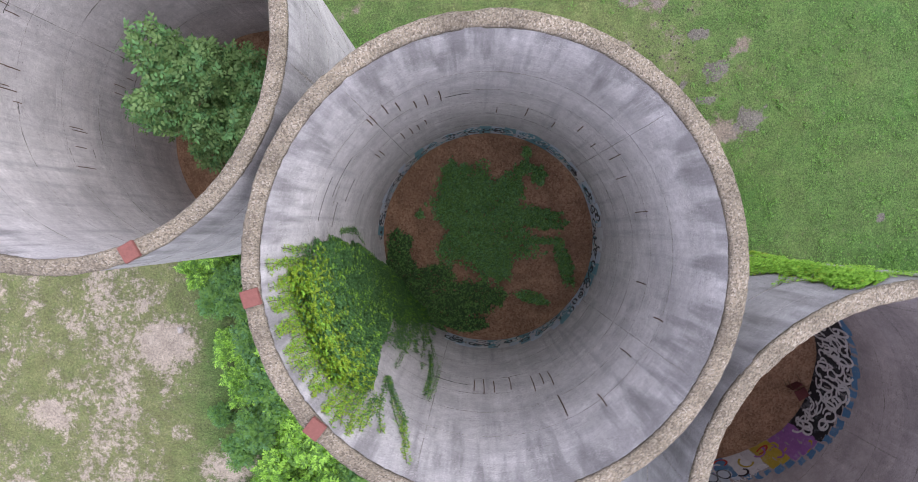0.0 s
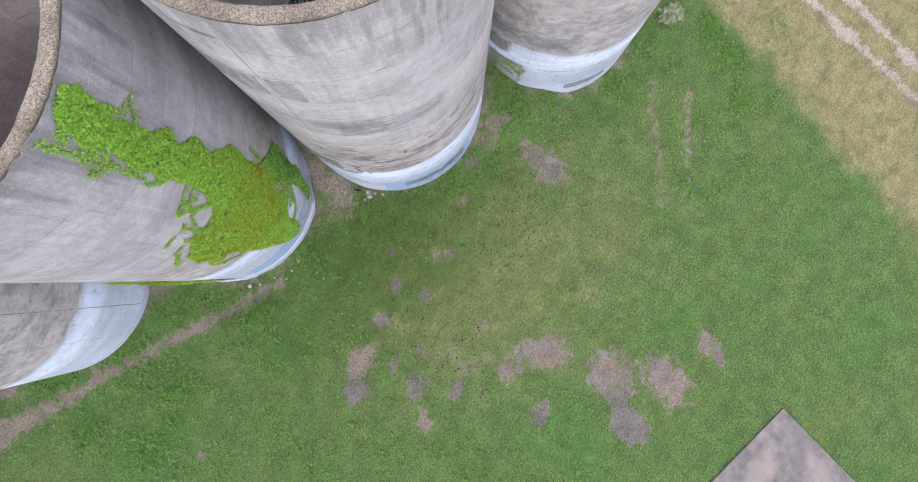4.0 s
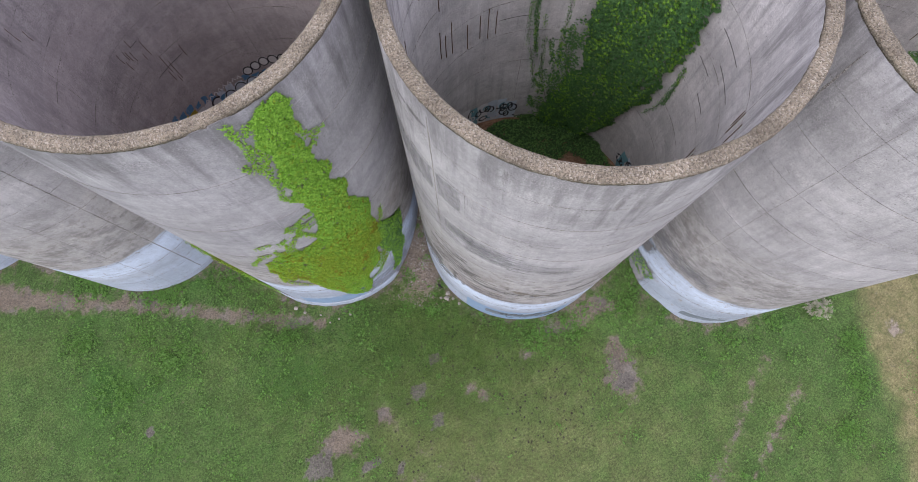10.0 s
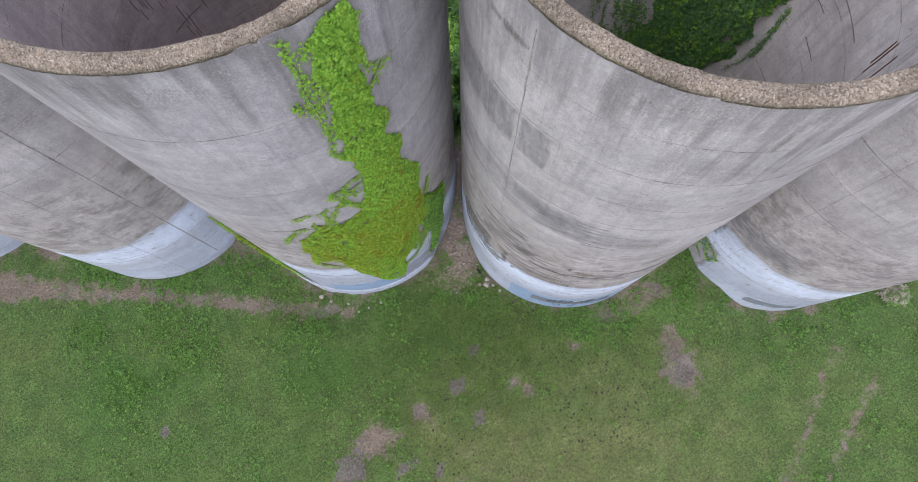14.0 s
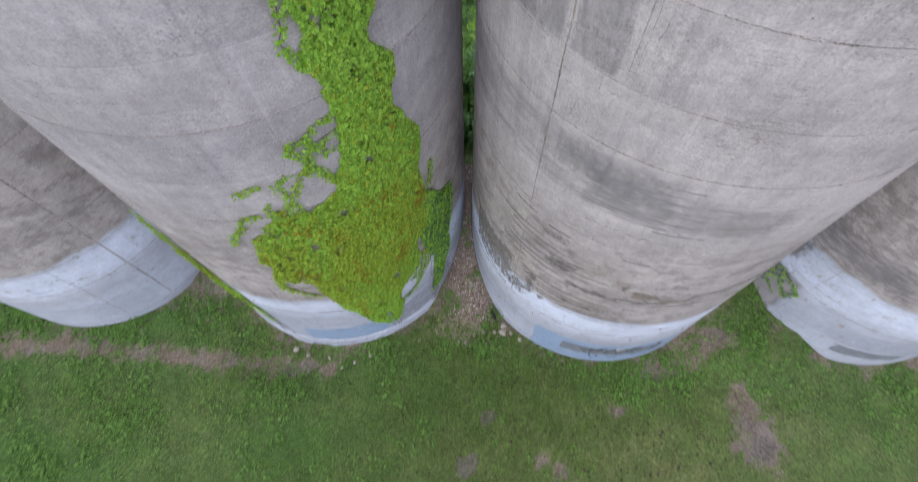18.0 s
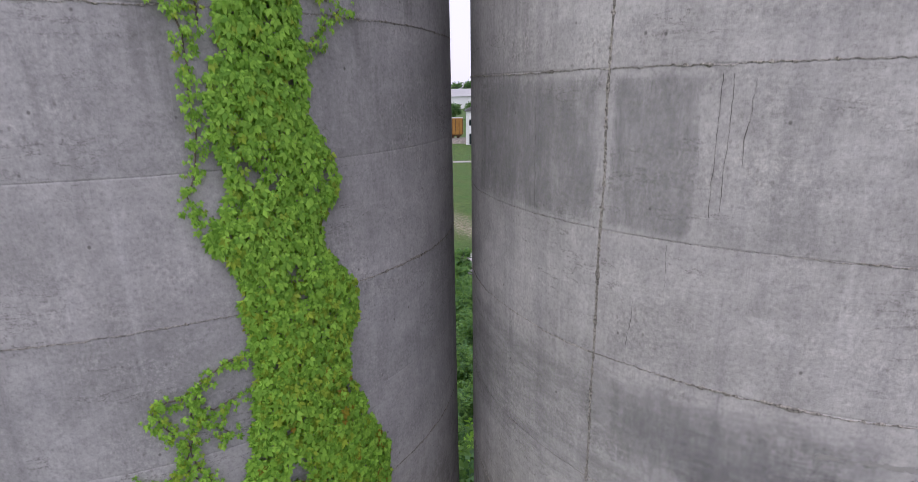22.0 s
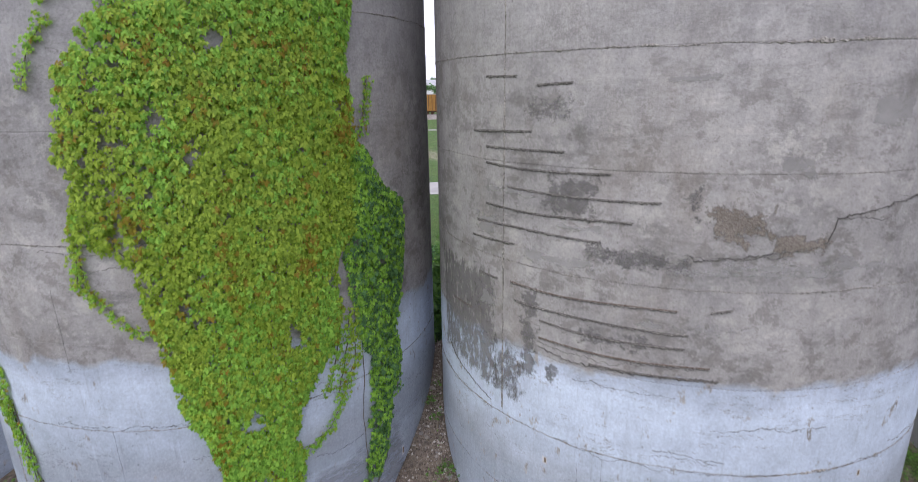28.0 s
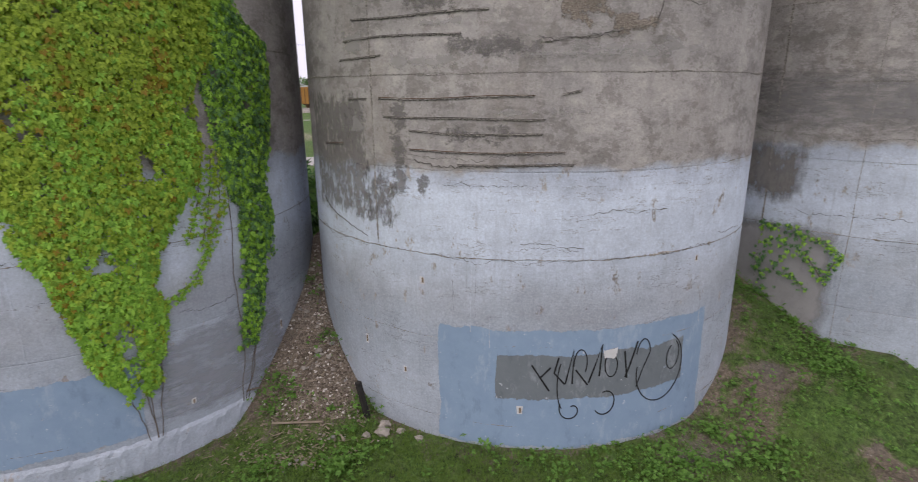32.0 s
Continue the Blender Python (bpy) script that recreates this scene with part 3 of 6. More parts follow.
back = soft(-(off + 7) + rough1, 0, 3) * soft(GY + 30, 0, 6)
dry_mask = np.maximum(dry_mask, back * soft(rough1 - 0.1 - 0.03 * (GX + 12), 0, 0.8) * 0.7)
lush = soft(lumps(GX, GY, 0.6, 8) + 0.5 * blob(GX, GY, 19, -1.5, 8, 4, -30), 0.05, 0.7)
near = np.exp(-(np.maximum(np.abs(GX) - 30, 0) + np.maximum(np.abs(GY - 4) - 30, 0)) / 20)
GZ = near * (0.05 * rough1 - 0.03 * dirt_mask)
# the lawn lies a little higher round the first silo
GZ += 0.27 * np.exp(-((np.hypot(GX - 0.95, GY + 0.26) - 4.6).clip(0) / 1.8) ** 2)
# the loose heaps between the silos
for x, y, h, a, b in ((4.7, -3.3, 2.7, 4.7, 2.2), (13.0, -8.2, 1.0, 4.2, 1.9), (-3.6, 1.4, 2.3, 6.2, 4.0), (20.9, -13.0, 1.0, 4.2, 1.9)):
    GZ += h * np.clip(blob(GX, GY, x, y, a, b, 60), 0, 1)
GZ = np.maximum(GZ, 0.88 * np.clip(2.2 * blob(GX, GY, -2.7, 4.6, 3.2, 3.2), 0, 1))
GZ -= 0.42 * np.clip(blob(GX, GY, 12.9, -1.7, 2.6, 1.7, -35), 0, 0.6) / 0.6


def ground_z(x, y):
    i, j = int(np.clip(np.searchsorted(gx, x), 1, len(gx) - 1)), int(np.clip(np.searchsorted(gy, y), 1, len(gy) - 1))
    u, v = (x - gx[i - 1]) / (gx[i] - gx[i - 1]), (y - gy[j - 1]) / (gy[j] - gy[j - 1])
    return float((GZ[i - 1, j - 1] * (1 - u) + GZ[i, j - 1] * u) * (1 - v) + (GZ[i - 1, j] * (1 - u) + GZ[i, j] * u) * v)


def mask_at(mask, x, y):
    i, j = int(np.clip(np.searchsorted(gx, x), 0, len(gx) - 1)), int(np.clip(np.searchsorted(gy, y), 0, len(gy) - 1))
    return float(mask[i, j])


def build_ground():
    nx, ny = GX.shape
    V = np.c_[GX.ravel(), GY.ravel(), GZ.ravel()]
    I, J = np.meshgrid(np.arange(nx - 1), np.arange(ny - 1), indexing="ij")
    k = (I * ny + J).ravel()
    F = np.c_[k, k + ny, k + ny + 1, k + 1]
    me = bpy.data.meshes.new("ground")
    me.vertices.add(len(V))
    me.vertices.foreach_set("co", V.ravel())
    me.loops.add(F.size)
    me.loops.foreach_set("vertex_index", F.ravel().astype(np.int32))
    me.polygons.add(len(F))
    me.polygons.foreach_set("loop_start", np.arange(0, F.size, 4, dtype=np.int32))
    me.update(calc_edges=True)
    me.polygons.foreach_set("use_smooth", np.ones(len(F), dtype=bool))
    for name, mask in (("bare", dirt_mask), ("dry", dry_mask), ("lush", lush), ("cinder", soft(cinder + rough1 * 0.3 + rough2 * 0.6, -0.1, 0.5)), ("crumbs", crumbs), ("pale", np.maximum(soft(-off, 4, 9), np.where(GX < -13, 0.9, 0)))):
        me.attributes.new(name, "FLOAT", "POINT").data.foreach_set("value", mask.ravel().astype(np.float32))
    me.validate()
    m = material("lawn", 0.95)

    def mask(name):
        n = m.node_tree.nodes.new("ShaderNodeAttribute")
        n.attribute_name = name
        return n.outputs["Fac"]

    p = where(m)
    fine, tuft = grain(m, p, 13, 6, 0.8), grain(m, p, 1.7, 6, 0.65)
    clump = grain(m, p, 4.5, 5, 0.7)
    grass = blend(m, span(m, fine, 0.38, 0.62), (0.008, 0.02, 0.005), (0.122, 0.21, 0.054))
    grass = blend(m, span(m, clump, 0.52, 0.66, 0, 0.6), grass, (0.05, 0.125, 0.022))
    grass = blend(m, span(m, clump, 0.46, 0.36, 0, 0.45), grass, (0.03, 0.055, 0.014))
    grass = blend(m, span(m, tuft, 0.35, 0.68, 0, 0.6), grass, (0.078, 0.135, 0.035))
    grass = blend(m, calc(m, "MULTIPLY", mask("lush"), span(m, fine, 0.3, 0.7, 0.1, 0.7)), grass, (0.045, 0.118, 0.02))
    wide = grain(m, p, 0.21, 4, 0.6)
    grass = blend(m, span(m, wide, 0.5, 0.7, 0, 0.35), grass, (0.12, 0.14, 0.045))
    grass = blend(m, span(m, wide, 0.44, 0.32, 0, 0.5), grass, (0.05, 0.135, 0.025))
    straw = blend(m, span(m, fine, 0.3, 0.7), (0.12, 0.112, 0.048), (0.29, 0.255, 0.13))
    straw = blend(m, span(m, tuft, 0.45, 0.65, 0, 0.75), straw, (0.12, 0.13, 0.05))
    base = blend(m, mask("dry"), grass, straw)
    soil = blend(m, span(m, fine, 0.3, 0.7), (0.085, 0.068, 0.05), (0.25, 0.205, 0.16))
    soil = blend(m, span(m, grain(m, p, 0.8, 5), 0.46, 0.64, 0, 0.7), soil, (0.165, 0.15, 0.136))
    soil = blend(m, span(m, cells(m, p, 17, "Distance"), 0.22, 0.1, 0, 0.6), soil, (0.4, 0.36, 0.32))
    soil = blend(m, calc(m, "MULTIPLY", mask("pale"), span(m, fine, 0.25, 0.75, 0.5, 1.0)), soil, (0.37, 0.315, 0.25))
    bare = calc(m, "ADD", mask("bare"), span(m, grain(m, p, 3.2, 10, 0.85), 0.28, 0.72, -0.75, 0.75))
    base = blend(m, span(m, bare, 0.12, 0.5, 0, 0.55), base, (0.15, 0.14, 0.085))
    specks = span(m, grain(m, p, 3.2, 8, 0.8), 0.62, 0.7, 0, 0.6)
    base = blend(m, specks, base, (0.12, 0.11, 0.075))
    base = blend(m, span(m, bare, 0.42, 0.62), base, soil)
    ash = blend(m, span(m, fine, 0.3, 0.7), (0.06, 0.053, 0.046), (0.2, 0.18, 0.158))
    ashy = calc(m, "ADD", mask("cinder"), span(m, grain(m, p, 3.2, 9, 0.8), 0.28, 0.72, -0.5, 0.5))
    base = blend(m, span(m, ashy, 0.4, 0.6, 0, 0.95), base, ash)
    dots = calc(m, "MULTIPLY", span(m, cells(m, p, 4.2, "Distance"), 0.26, 0.18), span(m, grain(m, p, 2.1, 5), 0.42, 0.54))
    base = blend(m, calc(m, "MULTIPLY", dots, calc(m, "ADD", mask("crumbs"), 0.12)), base, (0.045, 0.04, 0.03))
    base = blend(m, 1.0, base, span(m, grain(m, p, 8, 8, 0.9), 0.36, 0.64, 0.46, 1.55), "MULTIPLY")
    base = blend(m, 1.0, base, span(m, grain(m, p, 1.1, 6, 0.7), 0.36, 0.64, 0.82, 1.18), "MULTIPLY")
    colour(m, base)
    relief(m, calc(m, "ADD", fine, grain(m, p, 40, 4)), 0.8, 0.06)
    me.materials.append(m)
    return tagged(new("ground", me), "mown green lawn with bare soil patches and dry edges", "ground", kind="structure")


build_ground()


# ---- silos ----
def lift_mesh(seed, inside=CONCRETE_IN, outside=CONCRETE):
    h, g = LIFT, 0.0035
    zs = [0.0, 0.003, 0.009, 0.014, 0.022, 0.5 * h, h - 0.022, h - 0.014, h - 0.009, h - 0.003, h]
    ds = [g, g, 0.001, 0, 0, 0, 0, 0, 0.001, g, g]
    prof = [(RAD - d, z) for d, z in zip(ds, zs)] + [(INNER + d, z) for d, z in zip(ds[::-1], zs[::-1])]
    V, F = lathe(prof, 168, 0.0012, seed)
    n = len(prof)
    return mesh_of("concrete_lift", V, F, [outside, inside], True, [1 if n / 2 - 1 <= i % n < n - 1 else 0 for i in range(len(F))])


LIFTS = [lift_mesh(k) for k in (11, 12, 13)]
GRIMY = [lift_mesh(k, CONCRETE_DIM) for k in (14, 15, 16)]
DARKER_LIFTS = [lift_mesh(k, CONCRETE_DIM, CONCRETE_DARKER) for k in (17, 18, 19)]


def rim_mesh(seed):
    prof = [(RAD + 0.012, -0.13), (RAD + 0.02, -0.05), (RAD - 0.01, -0.008), (RAD - 0.1, 0.006), (RAD - 0.2, 0.004), (INNER + 0.012, -0.01), (INNER - 0.02, -0.05), (INNER - 0.012, -0.13)]
    V, F = lathe(prof, 300, 0.02, seed)
    for v in V:
        a = math.atan2(v[1], v[0])
        c = noise.noise((math.cos(a) * 6, math.sin(a) * 6, seed))
        if c > 0.25:
            v[2] -= 0.05 * (c - 0.25)
            r = math.hypot(v[0], v[1])
            k = 1 + (0.06 if r < 4.5 else -0.06) * (c - 0.25) / r
            v[0] *= k
            v[1] *= k
    return mesh_of("rim", V, F, AGGREGATE, True)


RIMS = [rim_mesh(k) for k in (21, 22)]


def fill_top(k, x, y):
    """Height of the heaped fill in silo k, at a place counted from its axis."""
    return (5.45, 6.2, FILL)[min(k, 2)] + ((x * 1.0 + y * 1.1) / INNER if k < 2 else 0)


def fill_mesh(seed, k):
    V, F, n, m = [(0, 0, 0.15 + fill_top(k, 0, 0))], [], 24, 72
    for i in range(1, n + 1):
        for j in range(m):
            r, a = (INNER - 0.002) * i / n, 2 * math.pi * j / m
            x, y = r * math.cos(a), r * math.sin(a)
            V.append((x, y, fill_top(k, x, y) + 0.14 * noise.noise((x * 0.6, y * 0.6, seed)) + 0.05 * noise.noise((x * 3, y * 3, seed)) + 0.1 * (1 - i / n)))
    for j in range(m):
        F.append((0, 1 + j, 1 + (j + 1) % m))
    for i in range(n - 1):
        for j in range(m):
            a, b = 1 + i * m + j, 1 + i * m + (j + 1) % m
            F.append((a, a + m, b + m, b))
    return mesh_of("fill", V, F, HUSKS, True)


FILLS = [fill_mesh(k + 1, k) for k in range(3)]


def seam_mesh(z0, z1, seed, wide=0.035, r=RAD, mat=None):
    """A rough vertical joint: a ragged strip a few millimetres proud."""
    V, F, n = [], [], int((z1 - z0) / 0.025)
    s = 1 if r > 4.5 else -1
    for i in range(n + 1):
        z = z0 + (z1 - z0) * i / n
        c = 0.02 * noise.noise((z * 1.3, seed, 0))
        w = wide * max(0.2, 0.6 + 0.5 * noise.noise((z * 0.7, seed, 3)) + 0.6 * noise.noise((z * 6, seed, 4)) + 0.9 * noise.noise((z * 31, seed, 4)))
        d = (0.003 + 0.009 * abs(noise.noise((z * 7, seed, 8)))) * min(1, w / 0.008)
        for y, x in ((c - w, -0.01), (c - w * 0.4, d), (c + w * 0.4, d * 0.8), (c + w, -0.01)):
            a = y / r
            V.append(((r + s * x) * math.cos(a), (r + s * x) * math.sin(a), z))
    for i in range(n):
        for k in range(3):
            q = i * 4 + k
            F.append((q, q + 1, q + 5, q + 4) if s > 0 else (q + 4, q + 5, q + 1, q))
    return mesh_of("vertical_joint", V, F, mat or JOINT_DARK)


SEAMS = [seam_mesh(0.5, 17.7, 1, 0.05), seam_mesh(0.5, 17.7, 2, 0.015)]
SEAM_HIGH = seam_mesh(3.7, 17.7, 1, 0.045, RAD, SEAM)
SEAM_IN = seam_mesh(5.6, 17.7, 3, 0.02, INNER)


def rebar_mesh(length, r=RAD, seed=0, mat=RUST):
    """A rusty bar laid bare in its groove, bowed along the wall."""
    s = 1 if r > 4.5 else -1
    pts = []
    for k in range(9):
        a = length * (k / 8 - 0.5) / r
        q = r + s * 0.006
        pts.append((q * math.cos(a), q * math.sin(a), 0.03 * noise.noise((k * 0.5, seed, 1))))
    return mesh_of("rebar", *tube(pts, 0.009, 5), mat)


BARS_IN = [rebar_mesh(l, INNER, k, BLACKISH) for k, l in enumerate((0.3, 0.7, 1.2))]


def short_bar(h):
    return mesh_of("rebar", *tube([(0, 0, 0), (0.01, 0.005, h / 2), (0, 0, h)], 0.014, 5), RUST)


UPRIGHTS = [short_bar(0.5), short_bar(0.9)]

SILO_LABELS = [
    "open-topped grey concrete silo with vine-grown inside and blue painted foot",
    "open-topped grey concrete silo with green creeper on its outside",
    "open-topped grey concrete silo with a tree growing inside",
    "open-topped grey concrete silo with pale painted foot",
    "grey concrete silo with pale painted foot at the row's end",
    "grey concrete silo at the far end of the row"]
silos = []
for k, (cx, cy) in enumerate(CENTRES):
    silo = thing("silo", SILO_LABELS[k], "silo", "row of silos", at=(cx, cy, 0))
    silos.append(silo)
    steps = (LEVELS[k][0] - 1.4, *LEVELS[k], TOP + 0.12 * (k == 0) - 0.1)
    for i, (z, z1) in enumerate(zip(steps, steps[1:])):
        ob = part("concrete_lift", (LIFTS if k in (0, 2) else DARKER_LIFTS if k == 1 else GRIMY)[(i + k) % 3], silo, at=(0, 0, z))
        ob.rotation_euler = (0, 0, radians(53 * i + 17 * k))
        ob.scale = (1, 1, (z1 - z) / LIFT)
    part("rim", RIMS[k % 2], silo, "worn rim of exposed pebble aggregate", (0, 0, TOP + 0.12 * (k == 0))).rotation_euler = (0, 0, radians(70 * k))
    part("fill", FILLS[min(k, 2)], silo, "brown husk fill inside the silo")


def on_silo(k, name, me, angle, z=0.0, label=""):
    ob = part(name, me, silos[k], label, (0, 0, z))
    ob.rotation_euler = (0, 0, radians(angle))
    return ob


for k, angles in ((0, (15, 150, 260)), (1, (32, 170, 290)), (2, (-8, 12.6, 160)), (3, (106, 86, 230)), (4, (60, 180)), (5, (60,))):
    for n, a in enumerate(angles):
        on_silo(k, "vertical_joint", SEAM_HIGH if (k, n) == (0, 0) else SEAMS[n % 2], a)
for k in (0, 1, 2):
    for a in (40, 130, 250, 330):
        on_silo(k, "vertical_joint", SEAM_IN, a + 11 * k)


def skin(k, name, label, mat, a0, a1, z0, z1, rag=0.05, thick=0.0028, inner=False, seed=1, feather=0.06):
    V, F, E = patch(a0, a1, z0, z1, INNER if inner else RAD, thick, rag, seed, inner)
    me = mesh_of(name, V, F, mat, True)
    me.attributes.new("fade", "FLOAT", "POINT").data.foreach_set("value", [min(1.0, e / feather) for e in E])
    return part(name, me, silos[k], label)


def joint_mesh(seed, r0=RAD, s=1, mat=SEAM, fat=1.0):
    """A pour joint: an uneven run of loose mortar round the wall."""
    V, F, n = [], [], 2200
    for i in range(n):
        a = 2 * math.pi * i / n
        c, q = math.cos(a), math.sin(a)
        w = 0.006 + max(0, 0.05 * noise.noise((c * 4, q * 4, seed)) - 0.008 + 0.03 * noise.noise((c * 16, q * 16, seed)) + 0.035 * noise.noise((c * 90, q * 90, seed)))
        z = 0.025 * noise.noise((c * 5, q * 5, seed + 9)) + 0.014 * noise.noise((c * 20, q * 20, seed)) + 0.014 * noise.noise((c * 110, q * 110, seed + 2))
        w *= fat
        d = (0.005 + 0.012 * abs(noise.noise((c * 150, q * 150, seed)))) * min(1, w / 0.01)
        for dz, r in ((-w, r0 - s * 0.01), (-w * 0.4, r0 + s * d), (w * 0.4, r0 + s * d), (w, r0 - s * 0.01)):
            V.append((r * c, r * q, z + dz))
    for i in range(n):
        k = (i + 1) % n
        for j in range(3):
            f = (i * 4 + j, k * 4 + j, k * 4 + j + 1, i * 4 + j + 1)
            F.append(f if s > 0 else f[::-1])
    return mesh_of("pour_joint", V, F, mat)


POURS = [joint_mesh(k) for k in (61, 62)]
FINE = joint_mesh(65, RAD, 1, JOINT_DARK, 0.3)
for k, levels in enumerate(LEVELS[:5]):
    for n, z in enumerate(levels):
        if n % 2 == 0 and n and k < 4:
            on_silo(k, "pour_joint", POURS[n // 2 % 2], 47 * n + 90 * k, z, "rough mortar joint between two pours")
        elif k in (0, 2, 3) or n == 0:
            on_silo(k, "pour_joint", FINE, 31 * k + 40 * n, z, "thin dark joint between two pours")
INSIDE = [joint_mesh(k, INNER, -1, JOINT_DARK, 0.8) for k in (63, 64)]
for k in (0, 1, 2, 3):
    for n, z in enumerate((15.25, 13.6, 12.0, 10.4, 8.6)):
        on_silo(k, "pour_joint", INSIDE[n % 2], 61 * n + 80 * k, z + 0.3 * (k == 1), "rough mortar joint between two pours")
def footing_mesh():
    """The broken ledge round the second silo's foot."""
    V, F = lathe(FOOT, 420, 0.012, 5)
    n = len(FOOT)
    for i, v in enumerate(V):
        a = math.degrees(math.atan2(v[1], v[0]))
        e = noise.noise((a * 0.16, 3, v[2] * 3)) + 0.6 * noise.noise((a * 0.6, v[2] * 6, 9)) + 0.4 * noise.noise((a * 2.1, v[2] * 14, 2))
        k = 1 + (0.022 * e if i % n < n - 2 else 0) / RAD
        v[0] *= k
        v[1] *= k
        if i % n in (3, 4):
            v[2] += 0.02 * e
        edge = min(abs(a - b) for b in (22, 43, 49, 61))
        if i % n < 1 and (22 < a < 43 or 49 < a < 61):
            v[2] = -0.5 + (0.5 + 0.14 * noise.noise((a * 0.7, 5, 5)) + 0.06 * e) * min(1, edge / 2.2)
    return mesh_of("footing", V, F, CONCRETE, False)


FOOT = [(RAD + 0.06, -0.5), (RAD + 0.06, 0.06), (RAD + 0.05, 0.3), (RAD + 0.042, 0.43), (RAD + 0.03, 0.49), (RAD - 0.012, 0.57), (RAD - 0.05, -0.4)]
foot = footing_mesh()
# blackish sheet that paints the shade of the void below the ledge
skin(1, "dark_gap", "dark sheet painting the shaded void under the broken footing", BLACKISH, 20, 68, -0.35, 0.1, 0.05, 0.03, seed=31)
on_silo(1, "footing", foot, 0, 0, "painted concrete ledge round the silo foot")

# bars and slots laid bare inside
br = random.Random(21)
for a, z in ((131.4, 14.8), (130, 14.6), (125, 14.7), (121, 14.3), (115.6, 13.7), (111.4, 13.5), (106.4, 13.4), (126, 11.1), (122, 11.0), (118.7, 11.0), (115, 11.2), (139, 11.5), (137, 11.3), (85, 11.0), (73, 11.3), (61, 11.2), (52, 12.6), (44, 12.2), (36, 12.9), (28, 12.4), (14, 13.0),
             (-36, 14.1), (-21, 15.1), (-12, 13.0), (-63.6, 11.5), (-67, 11.3), (-71, 11.2), (-80, 10.8), (-86.8, 11.0), (-91, 10.8), (-95, 10.9), (-64, 13.8), (-52, 15.2)):
    ob = part("rebar", UPRIGHTS[1], silos[0], "bare rusty steel bar", ((INNER - 0.005) * math.cos(radians(a)), (INNER - 0.005) * math.sin(radians(a)), z - 0.3))
    ob.scale = (1.2, 1.2, 0.7 + 0.6 * br.random() + 0.5 * (-100 < a < -60))
for a, z, n in ((152, 13.9, 2), (161, 14.6, 2), (166, 13.2, 1), (156, 12.4, 1), (-104, 11.2, 2), (100, 13.3, 1)):
    on_silo(0, "rebar", BARS_IN[n], a, z, "bare rusty steel bar")
for k in (1, 2):
    for a0, z0, n in ((112, 14.2, 7), (140, 13.6, 5), (88, 11.6, 5), (160, 11.0, 4), (272, 11.4, 8), (262, 9.6, 5), (20, 12.0, 3), (60, 13.8, 3), (330, 13.0, 3), (300, 14.8, 2), (120, 9.2, 5)):
        for _ in range(n):
            a, h = radians(a0 + 37 * (k > 0) + br.gauss(0, 5)), br.choice((0, 0, 1))
            ob = part("rebar", UPRIGHTS[h], silos[k], "bare rusty steel bar", ((INNER + 0.002) * math.cos(a), (INNER + 0.002) * math.sin(a), z0 + br.gauss(0, 0.25)))
            ob.scale = (1, 1, br.uniform(0.5, 1.2))
        on_silo(k, "rebar", BARS_IN[br.randrange(3)], a0 + 37 * (k > 0) + br.gauss(0, 4), z0 + br.gauss(0, 0.2), "bare rusty steel bar")

# runs of painted-over plaster
for n, (k, a, z0, z1) in enumerate(((0, 36.5, 2.35, 3.5), (0, 40.3, 2.1, 2.55), (0, 24.8, 2.2, 3.4), (0, 13, 1.2, 2.9), (0, 88, 2.2, 3.3), (1, 74, 2.1, 3.6), (1, 57, 2.4, 3.5))):
    on_silo(k, "plaster_run", seam_mesh(z0, z1, 30 + n, 0.035, RAD, CONCRETE), a, 0, "lumpy run of painted plaster")

# painted-over panels, stains and scars
skin(0, "painted_panel", "flat blue painted-over panel", BLUE, 29, 91, 0.22, 2.52, 0.04, seed=4)
tag_panel = skin(0, "painted_panel", "dark grey painted-over panel", BUFF, 41, 84, 1.12, 2.1, 0.05, 0.0055, seed=5)
skin(1, "painted_panel", "flat blue painted-over panel", BLUE, 52.3, 91, 0.56, 2.0, 0.04, seed=6)
skin(1, "painted_panel", "grey painted-over panel", DUN, 90, 128, 0.45, 2.5, 0.12, 0.0028, seed=7, feather=0.4)
skin(2, "painted_panel", "dark grey painted-over panel", BUFF, 38, 66, 0.75, 1.55, 0.04, 0.0045, seed=8)
skin(0, "damp_stain", "dark damp rectangular stain", STREAKED, 15.0, 26.2, 13.7, 15.26, 0.03, seed=9, feather=0.1)
skin(0, "damp_stain", "dark damp rectangular stain", STREAKED, -16, 15.0, 13.7, 15.27, 0.05, 0.0028, seed=10, feather=0.16)
skin(0, "damp_stain", "broad dark damp band below the joint", BAND, -24, 50, 10.35, 12.46, 0.1, 0.0026, seed=55, feather=0.35)
skin(0, "damp_stain", "dark damp band below the joint", STREAKED, 14.8, 47, 11.0, 12.42, 0.1, 0.0032, seed=11, feather=0.6)
skin(0, "damp_stain", "dark blotched stain", BAND, 24, 76, 10.3, 12.1, 0.2, 0.0050, seed=54, feather=0.5)
